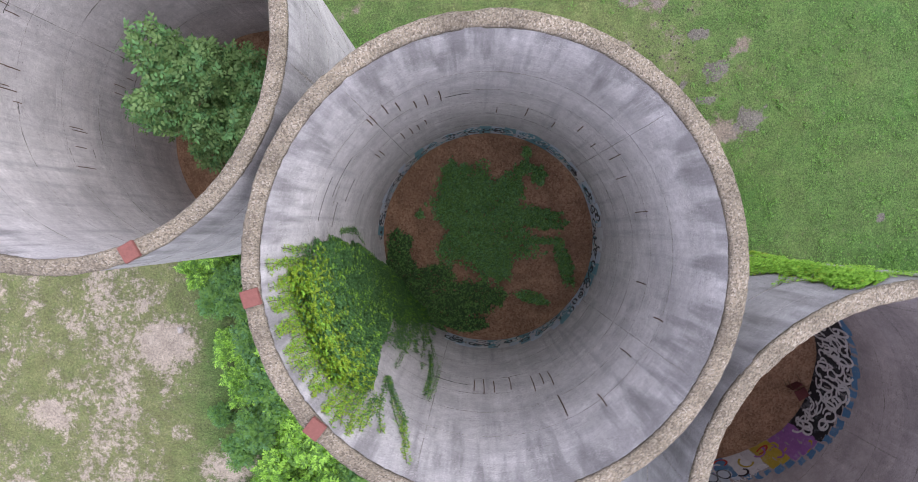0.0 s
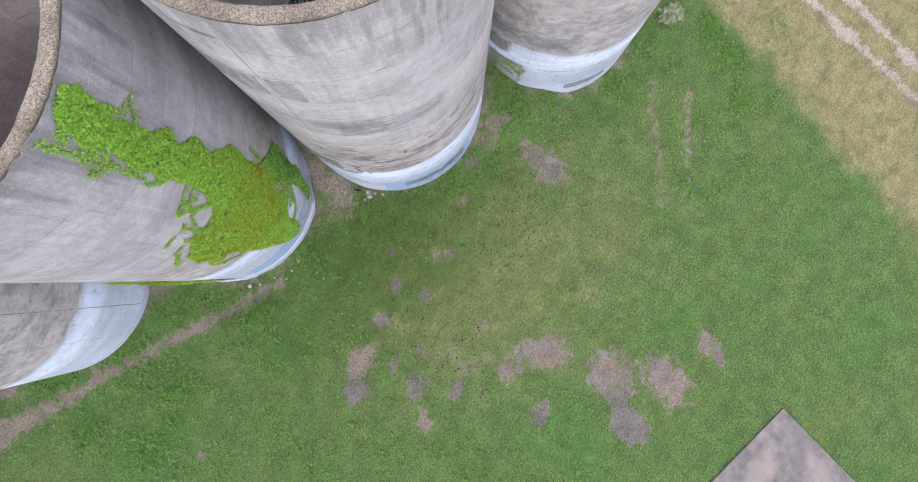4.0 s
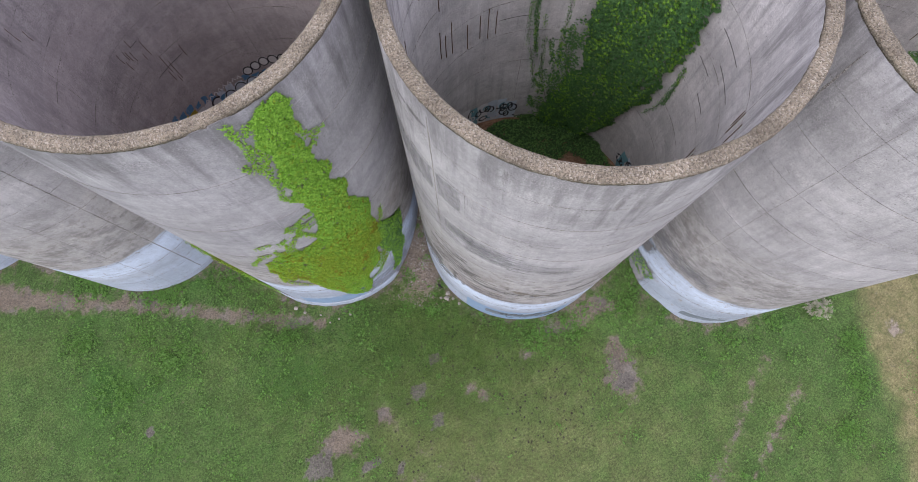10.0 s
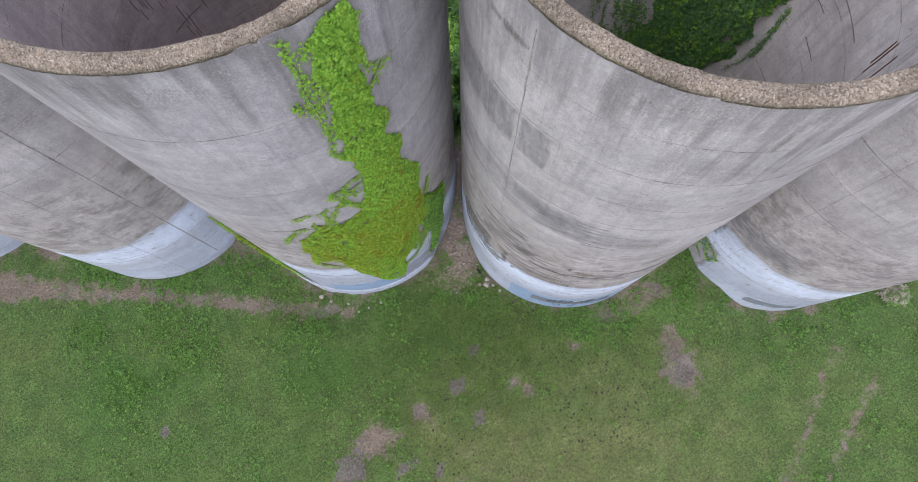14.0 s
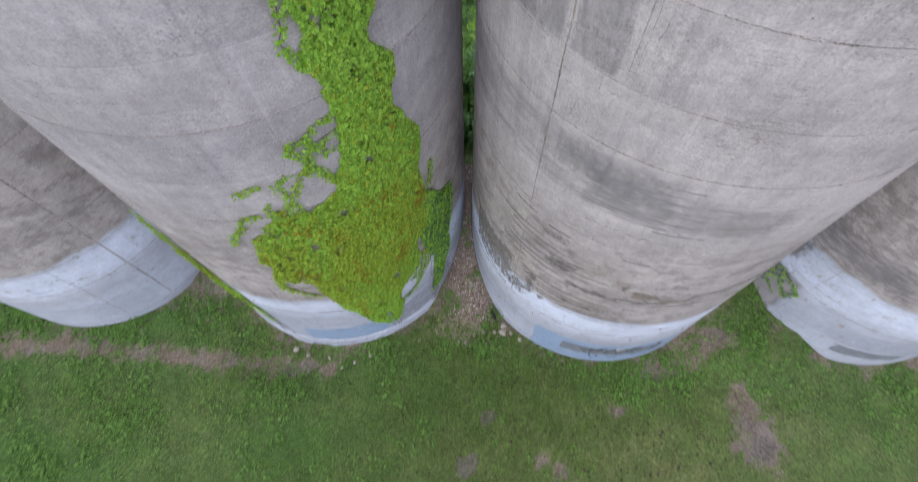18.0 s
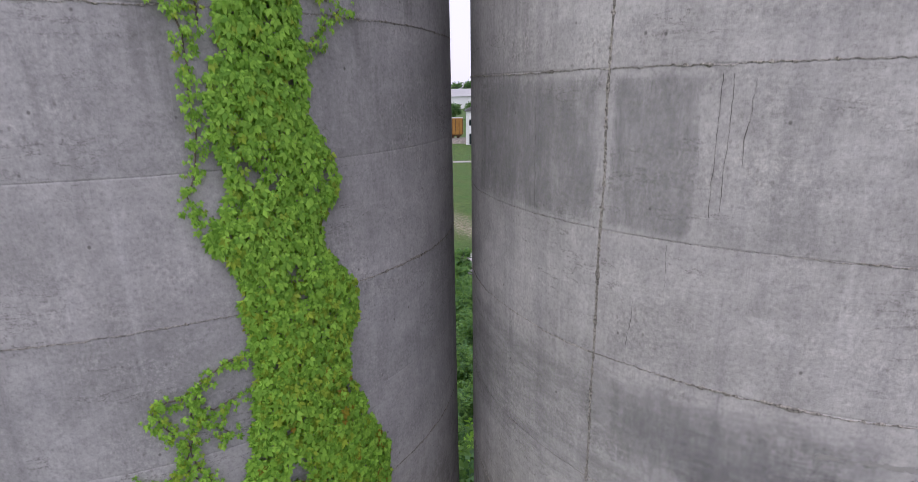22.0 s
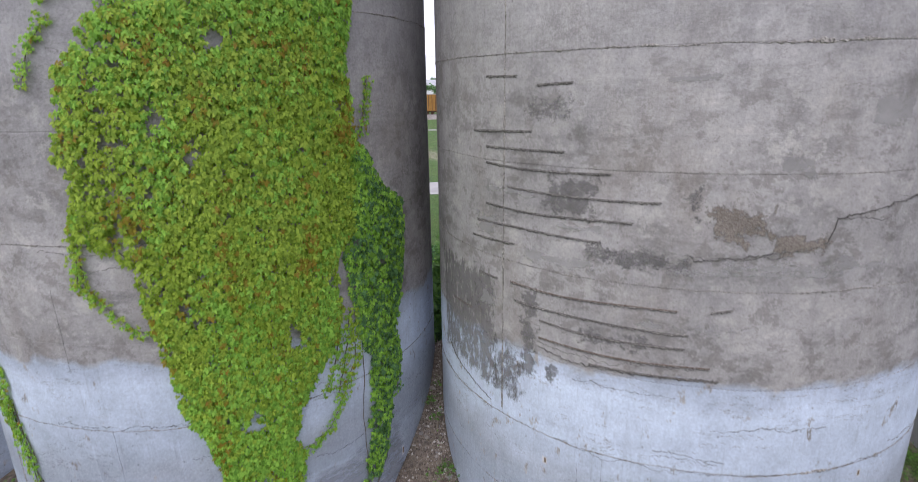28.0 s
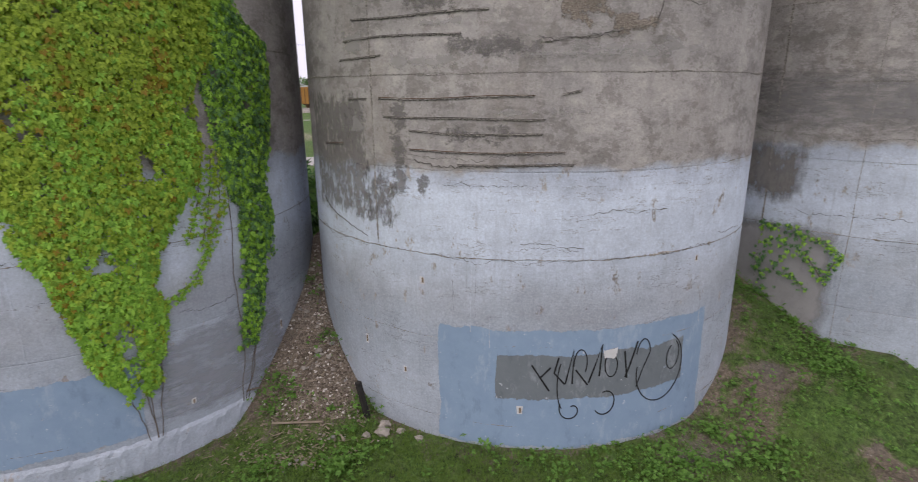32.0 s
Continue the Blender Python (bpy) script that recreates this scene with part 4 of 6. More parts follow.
for n, (a, b, z, h) in enumerate(((39, 52, 12.0, 0.22), (28, 40, 11.15, 0.07), (44, 58, 10.5, 0.28), (33, 37, 11.24, 0.05), (36, 40, 10.62, 0.06), (56, 70, 11.0, 0.3), (52, 60, 11.6, 0.12), (24, 31, 8.6, 0.5), (58, 68, 8.0, 0.7), (70, 82, 8.6, 0.8), (42, 52, 9.0, 0.25))):
    skin(0, "pale_scar", "pale scoured scar in the concrete", PALE_SKIN, a, b, z - h / 2, z + h / 2, 0.1, 0.0058 + 0.0003 * n, seed=500 + n, feather=min(0.3, h * 0.5))
# flaking cement low on the wall
skin(0, "bare_scar", "dark streaked bare concrete beside the joint", SCAR_RUN, -16, 17, 3.7, 6.4, 0.15, 0.0028, seed=22, feather=0.5)
skin(0, "bare_scar", "dark streaked bare concrete beside the joint", SCAR_RUN, 8, 25, 3.65, 5.2, 0.15, 0.0036, seed=23, feather=0.5)
for n, (a, b, z0, z1, f) in enumerate(((16, 27, 4.2, 6.3, 0.4), (20, 38, 6.85, 8.1, 0.45), (33, 51, 6.38, 6.95, 0.25), (44, 53, 6.9, 8.0, 0.4), (23, 31, 4.35, 5.05, 0.25), (17, 33, 8.2, 9.1, 0.4), (28, 48, 5.1, 5.9, 0.4))):
    skin(0, "bare_scar", "dark grey scar where the cement skin has flaked off", SCAR_SKIN, a, b, z0, z1, 0.12, 0.0044 + 0.0004 * n, seed=520 + n, feather=f * 1.1)
for n, (a, b, z0, z1, f) in enumerate(((18, 36, 6.28, 6.78, 0.2), (52, 82, 6.42, 6.95, 0.25), (4, 16, 6.5, 7.2, 0.25), (26, 36, 6.9, 7.2, 0.12), (40, 60, 5.6, 6.0, 0.2), (6, 15, 5.3, 5.9, 0.2), (10, 24, 7.3, 7.6, 0.12))):
    skin(0, "pale_scar", "pale cement skin with a ragged edge", PALE_SKIN, a, b, z0, z1, 0.12, 0.0088 + 0.0003 * n, seed=540 + n, feather=f * 1.2)
skin(0, "spall", "spalled patch of sandy loose aggregate", SPALL, 47.5, 63, 6.72, 7.75, 0.3, 0.0116, seed=13, feather=0.5)
skin(0, "spall", "spalled hollow of sandy loose aggregate", SPALL, 57, 71, 6.68, 7.3, 0.25, 0.0122, seed=14, feather=0.3)
skin(0, "pale_scar", "pale cement skin below the spall", PALE_SKIN, 44, 72, 6.42, 6.76, 0.12, 0.0128, seed=19, feather=0.2)
skin(0, "pale_scar", "pale patch of cement beside the spall", PALE_SKIN, 69, 77, 6.45, 6.95, 0.2, 0.0134, seed=20, feather=0.2)
skin(0, "bare_scar", "dark grey scar where the cement skin has flaked off", SCAR_SKIN, 29, 49.5, 6.38, 7.08, 0.15, 0.011, seed=21, feather=0.35)

skin(2, "damp_stain", "dark weathered band above the paint", STAIN, -25, 40, 4.7, 7.0, 0.2, 0.0028, seed=15, feather=0.9)
skin(2, "bare_scar", "dark brown bare concrete beside the paint", UNPAINTED, -62, 4.5, 3.44, 5.25, 0.12, 0.004, seed=16, feather=0.6)
skin(2, "painted_panel", "dull brownish grey painted-over wall", TAUPE, -62, 13.2, -0.3, 3.46, 0.05, 0.0034, seed=17, feather=0.5)
skin(0, "damp_stain", "dark run-off stain below the rim", DRIP, 0, 15.5, 16.9, 17.35, 0.1, 0.0028, seed=17, feather=0.2)
for a, b, z0, z1 in ((12.5, 16.5, 13.9, 17.3), (22, 26, 15.6, 17.9), (36, 41, 15.9, 17.95), (52, 54, 16.2, 17.9), (64, 70, 16.4, 17.95), (84, 87, 16.0, 17.9), (-3, -1, 14.8, 17.2)):
    skin(0, "damp_stain", "brown run-off streak below the rim", DRIP, a, b, z0, z1, 0.1, 0.0034, seed=int(a) + 400, feather=0.3)
skin(1, "damp_stain", "faint damp stain", STAIN, 60, 84, 5.4, 6.7, 0.2, 0.0028, seed=18, feather=1.0)

# bars laid bare low on the outside
BARS = ((10, 18, 9.1), (22, 29, 8.98), (6, 21.5, 8.32), (10, 28, 8.08), (10, 36, 7.82), (16, 44, 7.49), (10, 40, 7.19), (7, 35, 6.9), (5.5, 18, 6.63), (17, 48, 6.03), (18, 50, 5.73), (24, 49.6, 5.52),
        (24, 53.8, 5.24), (34, 55.5, 5.06), (52.8, 56.2, 6.08), (-4, 5, 5.24), (7.7, 13.7, 6.0))


def bare_bar(a0, a1, z, seed):
    """A rusty bar in its groove from one angle to another, sagging unevenly."""
    n = max(6, int(a1 - a0))
    pts = []
    for i in range(n + 1):
        a = radians(a0 + (a1 - a0) * i / n)
        q = RAD + 0.009 + 0.004 * noise.noise((i * 0.3, seed, 7))
        pts.append((q * math.cos(a), q * math.sin(a), z + 0.04 * noise.noise((i * 0.05, seed, 1)) + 0.04 * (i / n - 0.5) * math.sin(seed)))
    part("rebar", mesh_of("rebar", *tube(pts, 0.0055 if z < 6.5 else 0.004, 5), BLACKISH if seed % 3 or z > 6.5 else RUST), silos[0], "bare rusty steel bar")
    return pts


BAR_LINES = [bare_bar(*bar, k) for k, bar in enumerate(BARS)]
# ---- foliage helpers ----
def palmate():
    """Five folded leaflets round a stalk, tip along +y, one unit long."""
    V, F = [], []
    for a, l in ((-100, 0.55), (-52, 0.8), (0, 1.0), (52, 0.8), (100, 0.55)):
        c, s = math.cos(radians(a)), math.sin(radians(a))
        n = len(V)
        for x, y, z in ((0, 0.04, 0), (0.24, 0.52, 0.05), (0, 1.0, -0.1), (-0.24, 0.52, 0.05)):
            x, y = x * l, y * l
            V.append((0.62 * (x * c + y * s), 0.62 * (-x * s + y * c), z))
        F.append((n, n + 1, n + 2, n + 3))
    return np.array(V), F


def spray():
    """A twig's worth of small leaves."""
    V, F = [], []
    for k, (a, y) in enumerate(((-60, 0.1), (55, 0.25), (-50, 0.45), (48, 0.6), (0, 0.72))):
        c, s = math.cos(radians(a)), math.sin(radians(a))
        n = len(V)
        for px, py, pz in ((0, 0, 0), (0.13, 0.2, 0.04), (0, 0.48, -0.04), (-0.13, 0.2, 0.04)):
            V.append((px * c + py * s, y + -px * s + py * c, pz + 0.03 * k))
        F.append((n, n + 1, n + 2, n + 3))
    return np.array(V), F


def frames(N, U):
    N = N / np.linalg.norm(N, axis=1)[:, None]
    U = U - (U * N).sum(1)[:, None] * N
    U = U / np.maximum(np.linalg.norm(U, axis=1), 1e-6)[:, None]
    return np.cross(U, N), U, N


def leaf_cloud(name, P, N, U, S, M, mats, template):
    """Many leaves in one mesh: place, face, tip direction, size, material of each."""
    T, TF = template
    X, Y, Z = frames(N, U)
    V = P[:, None] + S[:, None, None] * (T[None, :, 0, None] * X[:, None] + T[None, :, 1, None] * Y[:, None] + T[None, :, 2, None] * Z[:, None])
    n, t = len(P), len(T)
    F = (np.arange(n)[:, None, None] * t + np.array(TF)[None]).reshape(-1, 4)
    me = bpy.data.meshes.new(name)
    me.vertices.add(n * t)
    me.vertices.foreach_set("co", V.ravel())
    me.loops.add(F.size)
    me.loops.foreach_set("vertex_index", F.ravel().astype(np.int32))
    me.polygons.add(len(F))
    me.polygons.foreach_set("loop_start", np.arange(0, F.size, 4, dtype=np.int32))
    for m in mats:
        me.materials.append(m)
    me.polygons.foreach_set("material_index", np.repeat(M, len(TF)).astype(np.int32))
    me.update(calc_edges=True)
    return me


LEAF_MESH = {}


def single_leaf(mat):
    if mat.name not in LEAF_MESH:
        T, F = palmate()
        LEAF_MESH[mat.name] = mesh_of("leaf", T, F, mat)
    return LEAF_MESH[mat.name]


def wobble(a, b, seed, amp):
    return amp * (noise.noise((a * 0.35, b * 1.1, seed)) + 0.7 * noise.noise((a * 0.9, b * 3.0, seed + 9)))


def edge_at(rows, z):
    for (z1, l1, r1), (z0, l0, r0) in zip(rows, rows[1:]):
        if z0 <= z <= z1:
            w = (z - z0) / (z1 - z0)
            return l0 + (l1 - l0) * w, r0 + (r1 - r0) * w
    return None


def climb(k, rows, runs, density, size, seed, pick, inner=False, depth=0.14, ragg=2.5, holes=0.0, single=0, name="creeper", label="", stems=()):
    """A climbing plant on silo k: rows of (z, from angle, to angle), runs of (angle, z) for thin shoots."""
    rng = np.random.RandomState(seed)
    r0, s = (INNER, -1) if inner else (RAD, 1)
    P, N, U, S, M = [], [], [], [], []
    cx, cy = CENTRES[k]

    def leaf(a, z, d, big):
        A = radians(a)
        out = Vector((math.cos(A), math.sin(A), 0)) * s
        side = Vector((-math.sin(A), math.cos(A), 0))
        r = r0 + s * d
        P.append((r * math.cos(A), r * math.sin(A), z))
        loose = 2.0 if rng.rand() < 0.16 else 0.9
        N.append(out + Vector((0, 0, 0.45 * rng.rand())) + side * (rng.rand() - 0.5) * loose)
        U.append(Vector((0, 0, -1)) + side * (rng.rand() - 0.5) * 1.1 + out * 0.3)
        S.append(big)
        M.append(pick(a, z, rng))

    zs = [r[0] for r in rows]
    for (z1, l1, r1), (z0, l0, rr0) in zip(rows, rows[1:]):
        width = (abs(r1 - l1) + abs(rr0 - l0)) / 2 * math.pi / 180 * r0 + 0.3
        n = int(width * (z1 - z0) * density)
        for _ in range(n):
            z = z0 + (z1 - z0) * rng.rand()
            e = edge_at(rows, z)
            a = e[0] - 2 + (e[1] - e[0] + 4) * rng.rand()
            tatter = ragg * (1 if inner or z > 5 else 1.9)
            if a < e[0] + wobble(a * 0 + 1, z, seed, tatter) or a > e[1] + wobble(a * 0 + 50, z, seed + 3, tatter):
                continue
            if not inner and name == "creeper" and 60 < a < 86 and 5.6 < z < 10.4 and rng.rand() < 0.5 * soft(86 - a, 0, 14) + 0.35 * noise.noise((a * 0.3, z * 1.2, 8)):
                continue
            if not inner and z < 2.7 and 88.4 + 0.8 * noise.noise((z * 3, 1, 1)) < a < 91.4 and rng.rand() < 0.88:
                continue
            if holes and noise.noise((a * 0.22, z * 1.5, seed + 40)) + 0.3 * noise.noise((a * 0.9, z * 6, seed)) > 0.62 - holes - (0.1 if not inner and (a < 90 and z > 8.2 or z < 3.4) else 0) + 0.12 * rng.randn():
                continue
            bulge = min(1.0, 0.35 + 0.2 * min(a - e[0], e[1] - a))
            leaf(a, z, 0.02 + depth * bulge * rng.rand() ** 0.7, size * (0.7 + 0.6 * rng.rand()))
    stem_parts = []
    for run in runs:
        pts = []
        for (a0, z0), (a1, z1) in zip(run, run[1:]):
            length = math.hypot((a1 - a0) * math.pi / 180 * r0, z1 - z0)
            m = max(2, int(length / 0.12))
            for i in range(m):
                w = i / m
                a, z = a0 + (a1 - a0) * w + 0.5 * noise.noise((w * 4, z0, seed)), z0 + (z1 - z0) * w
                A = radians(a)
                pts.append(((r0 + s * 0.015) * math.cos(A), (r0 + s * 0.015) * math.sin(A), z))
                for _ in range(10 if not inner else 8):
                    leaf(a + (rng.rand() - 0.5) * 2.4, z + (rng.rand() - 0.5) * 0.16, 0.02 + 0.08 * rng.rand(), size * (0.42 + 0.42 * rng.rand()) * (0.8 if inner else 1))
        stem_parts.append(tube(pts, 0.008, 4))
    for run in stems:
        pts = []
        for (a0, z0), (a1, z1) in zip(run, run[1:]):
            for i in range(10):
                w = i / 10
                a, z = a0 + (a1 - a0) * w + 0.6 * noise.noise((z0 + w * 3, a0, seed)), z0 + (z1 - z0) * w
                A = radians(a)
                pts.append(((r0 + s * 0.02) * math.cos(A), (r0 + s * 0.02) * math.sin(A), z))
        stem_parts.append(tube(pts, 0.0075, 5))
    plant = thing(name, label, "climbing plant", at=(cx, cy, 0))
    P, N, U, S, M = np.array(P), np.array([tuple(v) for v in N]), np.array([tuple(v) for v in U]), np.array(S), np.array(M)
    mats = [LEAF, LIME, RUSSET, DEEP]
    take = rng.permutation(len(P))
    rest = take[single:]
    part("foliage", leaf_cloud("foliage", P[rest], N[rest], U[rest], S[rest], M[rest], mats, palmate()), plant)["kind"] = "stuff"
    X, Y, Z = frames(N, U)
    for i in take[:single]:
        ob = part("leaf", single_leaf(mats[M[i]]), plant)
        ob.matrix_basis = Matrix(((*(X[i] * S[i]), 0), (*(Y[i] * S[i]), 0), (*(Z[i] * S[i]), 0), (0, 0, 0, 1))).transposed()
        ob.location = P[i] + 0.02 * N[i]
    for v, f in stem_parts:
        part("stem", mesh_of("stem", v, f, BARK), plant)
    return plant


# ---- the creeper outside the second silo ----
def outside_mix(a, z, rng):
    low = math.exp(-((z - 7.2) / 3.4) ** 2)
    yellow = 0.7 * low * (1 if a < 113 else 0.15) + 0.07 + (0.15 + 0.5 * low) * noise.noise((a * 0.12, z * 0.6, 3))
    q = rng.rand()
    turned = noise.noise((a * 0.2, z * 0.9, 12)) + 0.5 * noise.noise((a * 0.6, z * 2.6, 5))
    if q < 0.7 * low * max(0, turned - 0.1) + 0.02 * low:
        return 2
    return 1 if yellow + 0.9 * (q - 0.5) > 0.45 else 0


CREEPER = [(17.85, 103, 107), (17.5, 98, 109), (17.1, 97, 108.8), (16.8, 95.5, 108.2), (16.5, 96.5, 108.3), (16.28, 97.5, 107.5), (16.0, 97.4, 106.3), (15.75, 97, 106.4), (15.45, 96.2, 106.8),
           (15.15, 95.8, 107), (14.9, 94.6, 107), (14.55, 95, 109), (14.2, 96, 110.3), (13.95, 94.5, 109), (13.75, 93.5, 107.2), (13.5, 95.7, 107), (13.3, 97.5, 108.5), (13.1, 97, 110.5)]
CREEPER += [(12.95, 97, 112), (12.65, 97, 111.5), (12.4, 97.2, 110.2), (12.1, 96.6, 109.7), (11.8, 96, 110), (11.5, 95.5, 111), (11.2, 94.5, 112), (10.95, 93, 114), (10.7, 92.2, 115.5), (10.45, 92, 116), (10.2, 88, 115.8),
            (9.95, 73, 115.5), (9.65, 70.4, 114.5), (9.3, 66.5, 114.4), (9.0, 65.2, 114.5), (8.5, 64, 114.6), (8.2, 62.5, 115.5), (7.9, 63.5, 118), (7.55, 63.5, 119)]
CREEPER += [(7.2, 62, 119), (6.95, 62.5, 118), (6.7, 69, 116), (6.45, 72.3, 110), (6.1, 72.6, 108), (5.75, 73, 107.5), (5.3, 73.6, 109), (4.95, 74.3, 108), (4.6, 75, 106), (4.25, 76.3, 102), (3.9, 77.2, 99), (3.5, 78.2, 96.8),
            (3.0, 79.8, 96.8), (2.5, 81.2, 96.6), (2.0, 83, 95.9), (1.65, 86.5, 95.5), (1.4, 87, 93), (1.2, 88, 89.6)]
SHOOTS = [[(93.5, 17.8), (94.0, 17.2), (94.3, 16.8), (93.6, 16.5), (93.7, 16.0), (93.9, 15.3), (93.8, 14.6), (92.1, 14.2), (92.5, 14.0), (94.5, 13.8)], [(104.3, 17.64), (98, 17.5), (95, 17.2)], [(108.5, 17.3), (110.3, 17.6)],
          [(90.0, 16.2), (91.2, 16.0), (93.3, 15.8)], [(94.8, 16.7), (96.2, 16.4), (95.6, 15.8), (95.4, 15.5)], [(107.5, 16.3), (108.9, 16.0), (113.0, 15.9)], [(113.0, 15.9), (109.8, 15.7), (107.3, 15.4)]]
SHOOTS += [[(95.5, 12.5), (93.4, 12.5), (89.9, 12.3), (88.7, 12.0), (88.5, 11.7), (87.0, 11.4), (84.5, 11.3), (82.5, 10.9), (80.3, 10.6), (78.7, 10.3)], [(89.0, 12.2), (86.3, 12.2), (84.6, 12.1), (86.0, 11.9), (87.6, 11.7)],
           [(94.9, 12.1), (91.3, 12.0), (89.5, 12.1)], [(89.9, 11.9), (92.8, 11.7), (90.3, 11.6)], [(87.3, 11.4), (89.7, 11.1), (92.0, 10.7)], [(88.0, 11.7), (88.6, 11.4), (90.5, 11.0), (93.0, 10.6)]]
SHOOTS += [[(81.8, 11.4), (79.0, 11.2), (79.7, 10.9), (80.6, 10.6)], [(74.8, 11.3), (71.7, 11.2), (68.9, 11.1)], [(74.8, 10.6), (74.7, 10.3), (75, 9.9)], [(78.5, 10.4), (77.5, 9.9)], [(76, 10.35), (76.4, 9.9)], [(80.7, 10.5), (81.4, 10.0), (83.0, 9.8), (85.4, 9.8)],
           [(65.8, 10.1), (69.6, 10.3), (72.8, 10.3)], [(119.5, 9.1), (117.7, 8.5), (116.6, 8.1)], [(66, 9.9), (62, 9.5), (59.5, 9.0)]]
SHOOTS += [[(62.7, 6.9), (61.8, 6.3), (65.0, 6.0), (69.2, 5.6), (73.0, 5.4)], [(63.2, 6.8), (62.8, 6.3), (66, 5.9)], [(69.4, 7.2), (69.5, 6.8), (72.7, 6.5)], [(111.4, 4.9), (111.4, 4.25), (107.5, 3.6), (103.9, 3.1), (97.0, 2.8)], [(110.8, 5.2), (108.5, 4.2), (105.5, 3.5)], [(108, 5.0), (106, 4.2), (103, 3.7)]]
climb(1, CREEPER, SHOOTS,
      880, 0.14, 5, outside_mix, single=300, ragg=1.2, holes=0.11, name="creeper", label="large green and yellowing creeper climbing the concrete silo",
      stems=[[(89, 1.3), (90.5, 0.6), (92, 0.02)], [(93, 2.3), (92, 1.0), (92.5, 0.0)], [(94, 3.2), (91.5, 1.4), (92.2, 0.1)], [(97, 3.0), (95, 1.8), (93, 0.6), (92.4, 0.1)], [(98.5, 13.4), (98.2, 12.6), (98.4, 11.8)]])
climb(1, [(7.95, 111, 118), (7.3, 111, 122), (6.95, 110.5, 129), (6.3, 111, 129), (5.7, 111.5, 128.2), (4.9, 113, 126), (4.5, 113.6, 123.6), (3.75, 115.4, 125), (3.25, 115, 123), (2.5, 114.3, 120.3), (2.0, 112, 118.5), (1.55, 112.4, 115)],
      [[(121, 5.0), (123.5, 4.0), (124, 3.0)]],
      800, 0.135, 16, lambda a, z, rng: 3 if rng.rand() < 0.45 else 0, ragg=1.0, holes=0.12, single=40, name="creeper", label="dark green hanging curtain of creeper on the silo",
      stems=[[(116.5, 1.7), (113, 0.8), (109, 0.1)], [(117, 2.0), (114.5, 1.0), (110, 0.1)], [(113.5, 4.6), (112.5, 3.0), (112.6, 1.6), (110, 0.1)]])
climb(2, [(3.3, -6, 4), (2.6, -8, 3), (1.8, -9, 0), (1.0, -8, -2)], [[(3, 3.1), (8, 3.0), (13, 2.7)], [(4, 2.7), (9, 2.2), (12, 2.9)], [(1, 2.2), (6, 1.9)]], 120, 0.13, 17, lambda a, z, rng: 3 if rng.rand() < 0.6 else 0, ragg=3,
      holes=0.2, name="creeper", label="sparse green creeper low on the silo foot")
climb(1, [(9.2, 27, 30), (8, 26, 32), (6.5, 26, 33), (5.2, 27, 34), (4.2, 29, 37), (3.4, 36, 39)],
      [[(37, 4.0), (38.5, 3.2), (40, 2.4), (40.5, 1.8)], [(39, 3.4), (41, 2.8)], [(36, 4.1), (36.5, 3.3), (38, 2.6)]], 300, 0.13, 6, outside_mix, ragg=1.5, holes=0.15,
      name="creeper", label="thin green creeper with bare stems climbing the concrete silo",
      stems=[[(40, 2.0), (40.5, 1.0), (38.5, 0.1)], [(41, 2.6), (44, 1.4), (45, 0.5)], [(38, 3.0), (40, 1.6), (39, 0.2)]])


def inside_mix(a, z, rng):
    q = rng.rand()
    # more lime towards the rim, mostly the darker green below
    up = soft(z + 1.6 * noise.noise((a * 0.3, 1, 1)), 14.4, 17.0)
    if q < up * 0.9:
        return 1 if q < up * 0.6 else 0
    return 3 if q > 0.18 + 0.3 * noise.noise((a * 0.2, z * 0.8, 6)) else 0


fr = random.Random(13)
shoots = []
for n in range(46):
    a = 177 + 56 * n / 45 + fr.uniform(-1, 1)
    top = 18.0 - 1.1 * fr.random() ** 1.5 - 0.9 * (n < 3)
    shoots.append([(a + fr.uniform(-2, 2), top), (a, top - 0.9), (a + fr.uniform(-1, 1), 15.2)])
for n in range(4):
    a = 234 + fr.uniform(0, 12)
    shoots.append([(a + 2, 17.7 - 1.6 * fr.random()), (a - 2, 15.6), (231, 13.6)])
INNER_PLANTS = []
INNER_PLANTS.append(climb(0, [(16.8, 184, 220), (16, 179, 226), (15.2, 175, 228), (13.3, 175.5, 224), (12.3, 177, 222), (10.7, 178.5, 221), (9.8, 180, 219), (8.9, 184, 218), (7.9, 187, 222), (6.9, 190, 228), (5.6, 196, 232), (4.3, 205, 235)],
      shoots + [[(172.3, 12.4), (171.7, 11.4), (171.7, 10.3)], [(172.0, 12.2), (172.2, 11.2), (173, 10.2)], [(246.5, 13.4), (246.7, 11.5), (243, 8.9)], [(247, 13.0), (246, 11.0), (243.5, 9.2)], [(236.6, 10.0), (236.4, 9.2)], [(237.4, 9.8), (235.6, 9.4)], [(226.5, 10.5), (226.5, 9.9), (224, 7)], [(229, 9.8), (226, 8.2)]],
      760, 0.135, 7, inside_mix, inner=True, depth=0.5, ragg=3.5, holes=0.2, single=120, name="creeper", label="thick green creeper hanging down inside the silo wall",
      stems=[[(205, 12), (207, 8), (204, 5.9)], [(215, 11), (212, 8), (216, 5.9)], [(196, 10), (199, 7.5), (198, 5.9)]]))


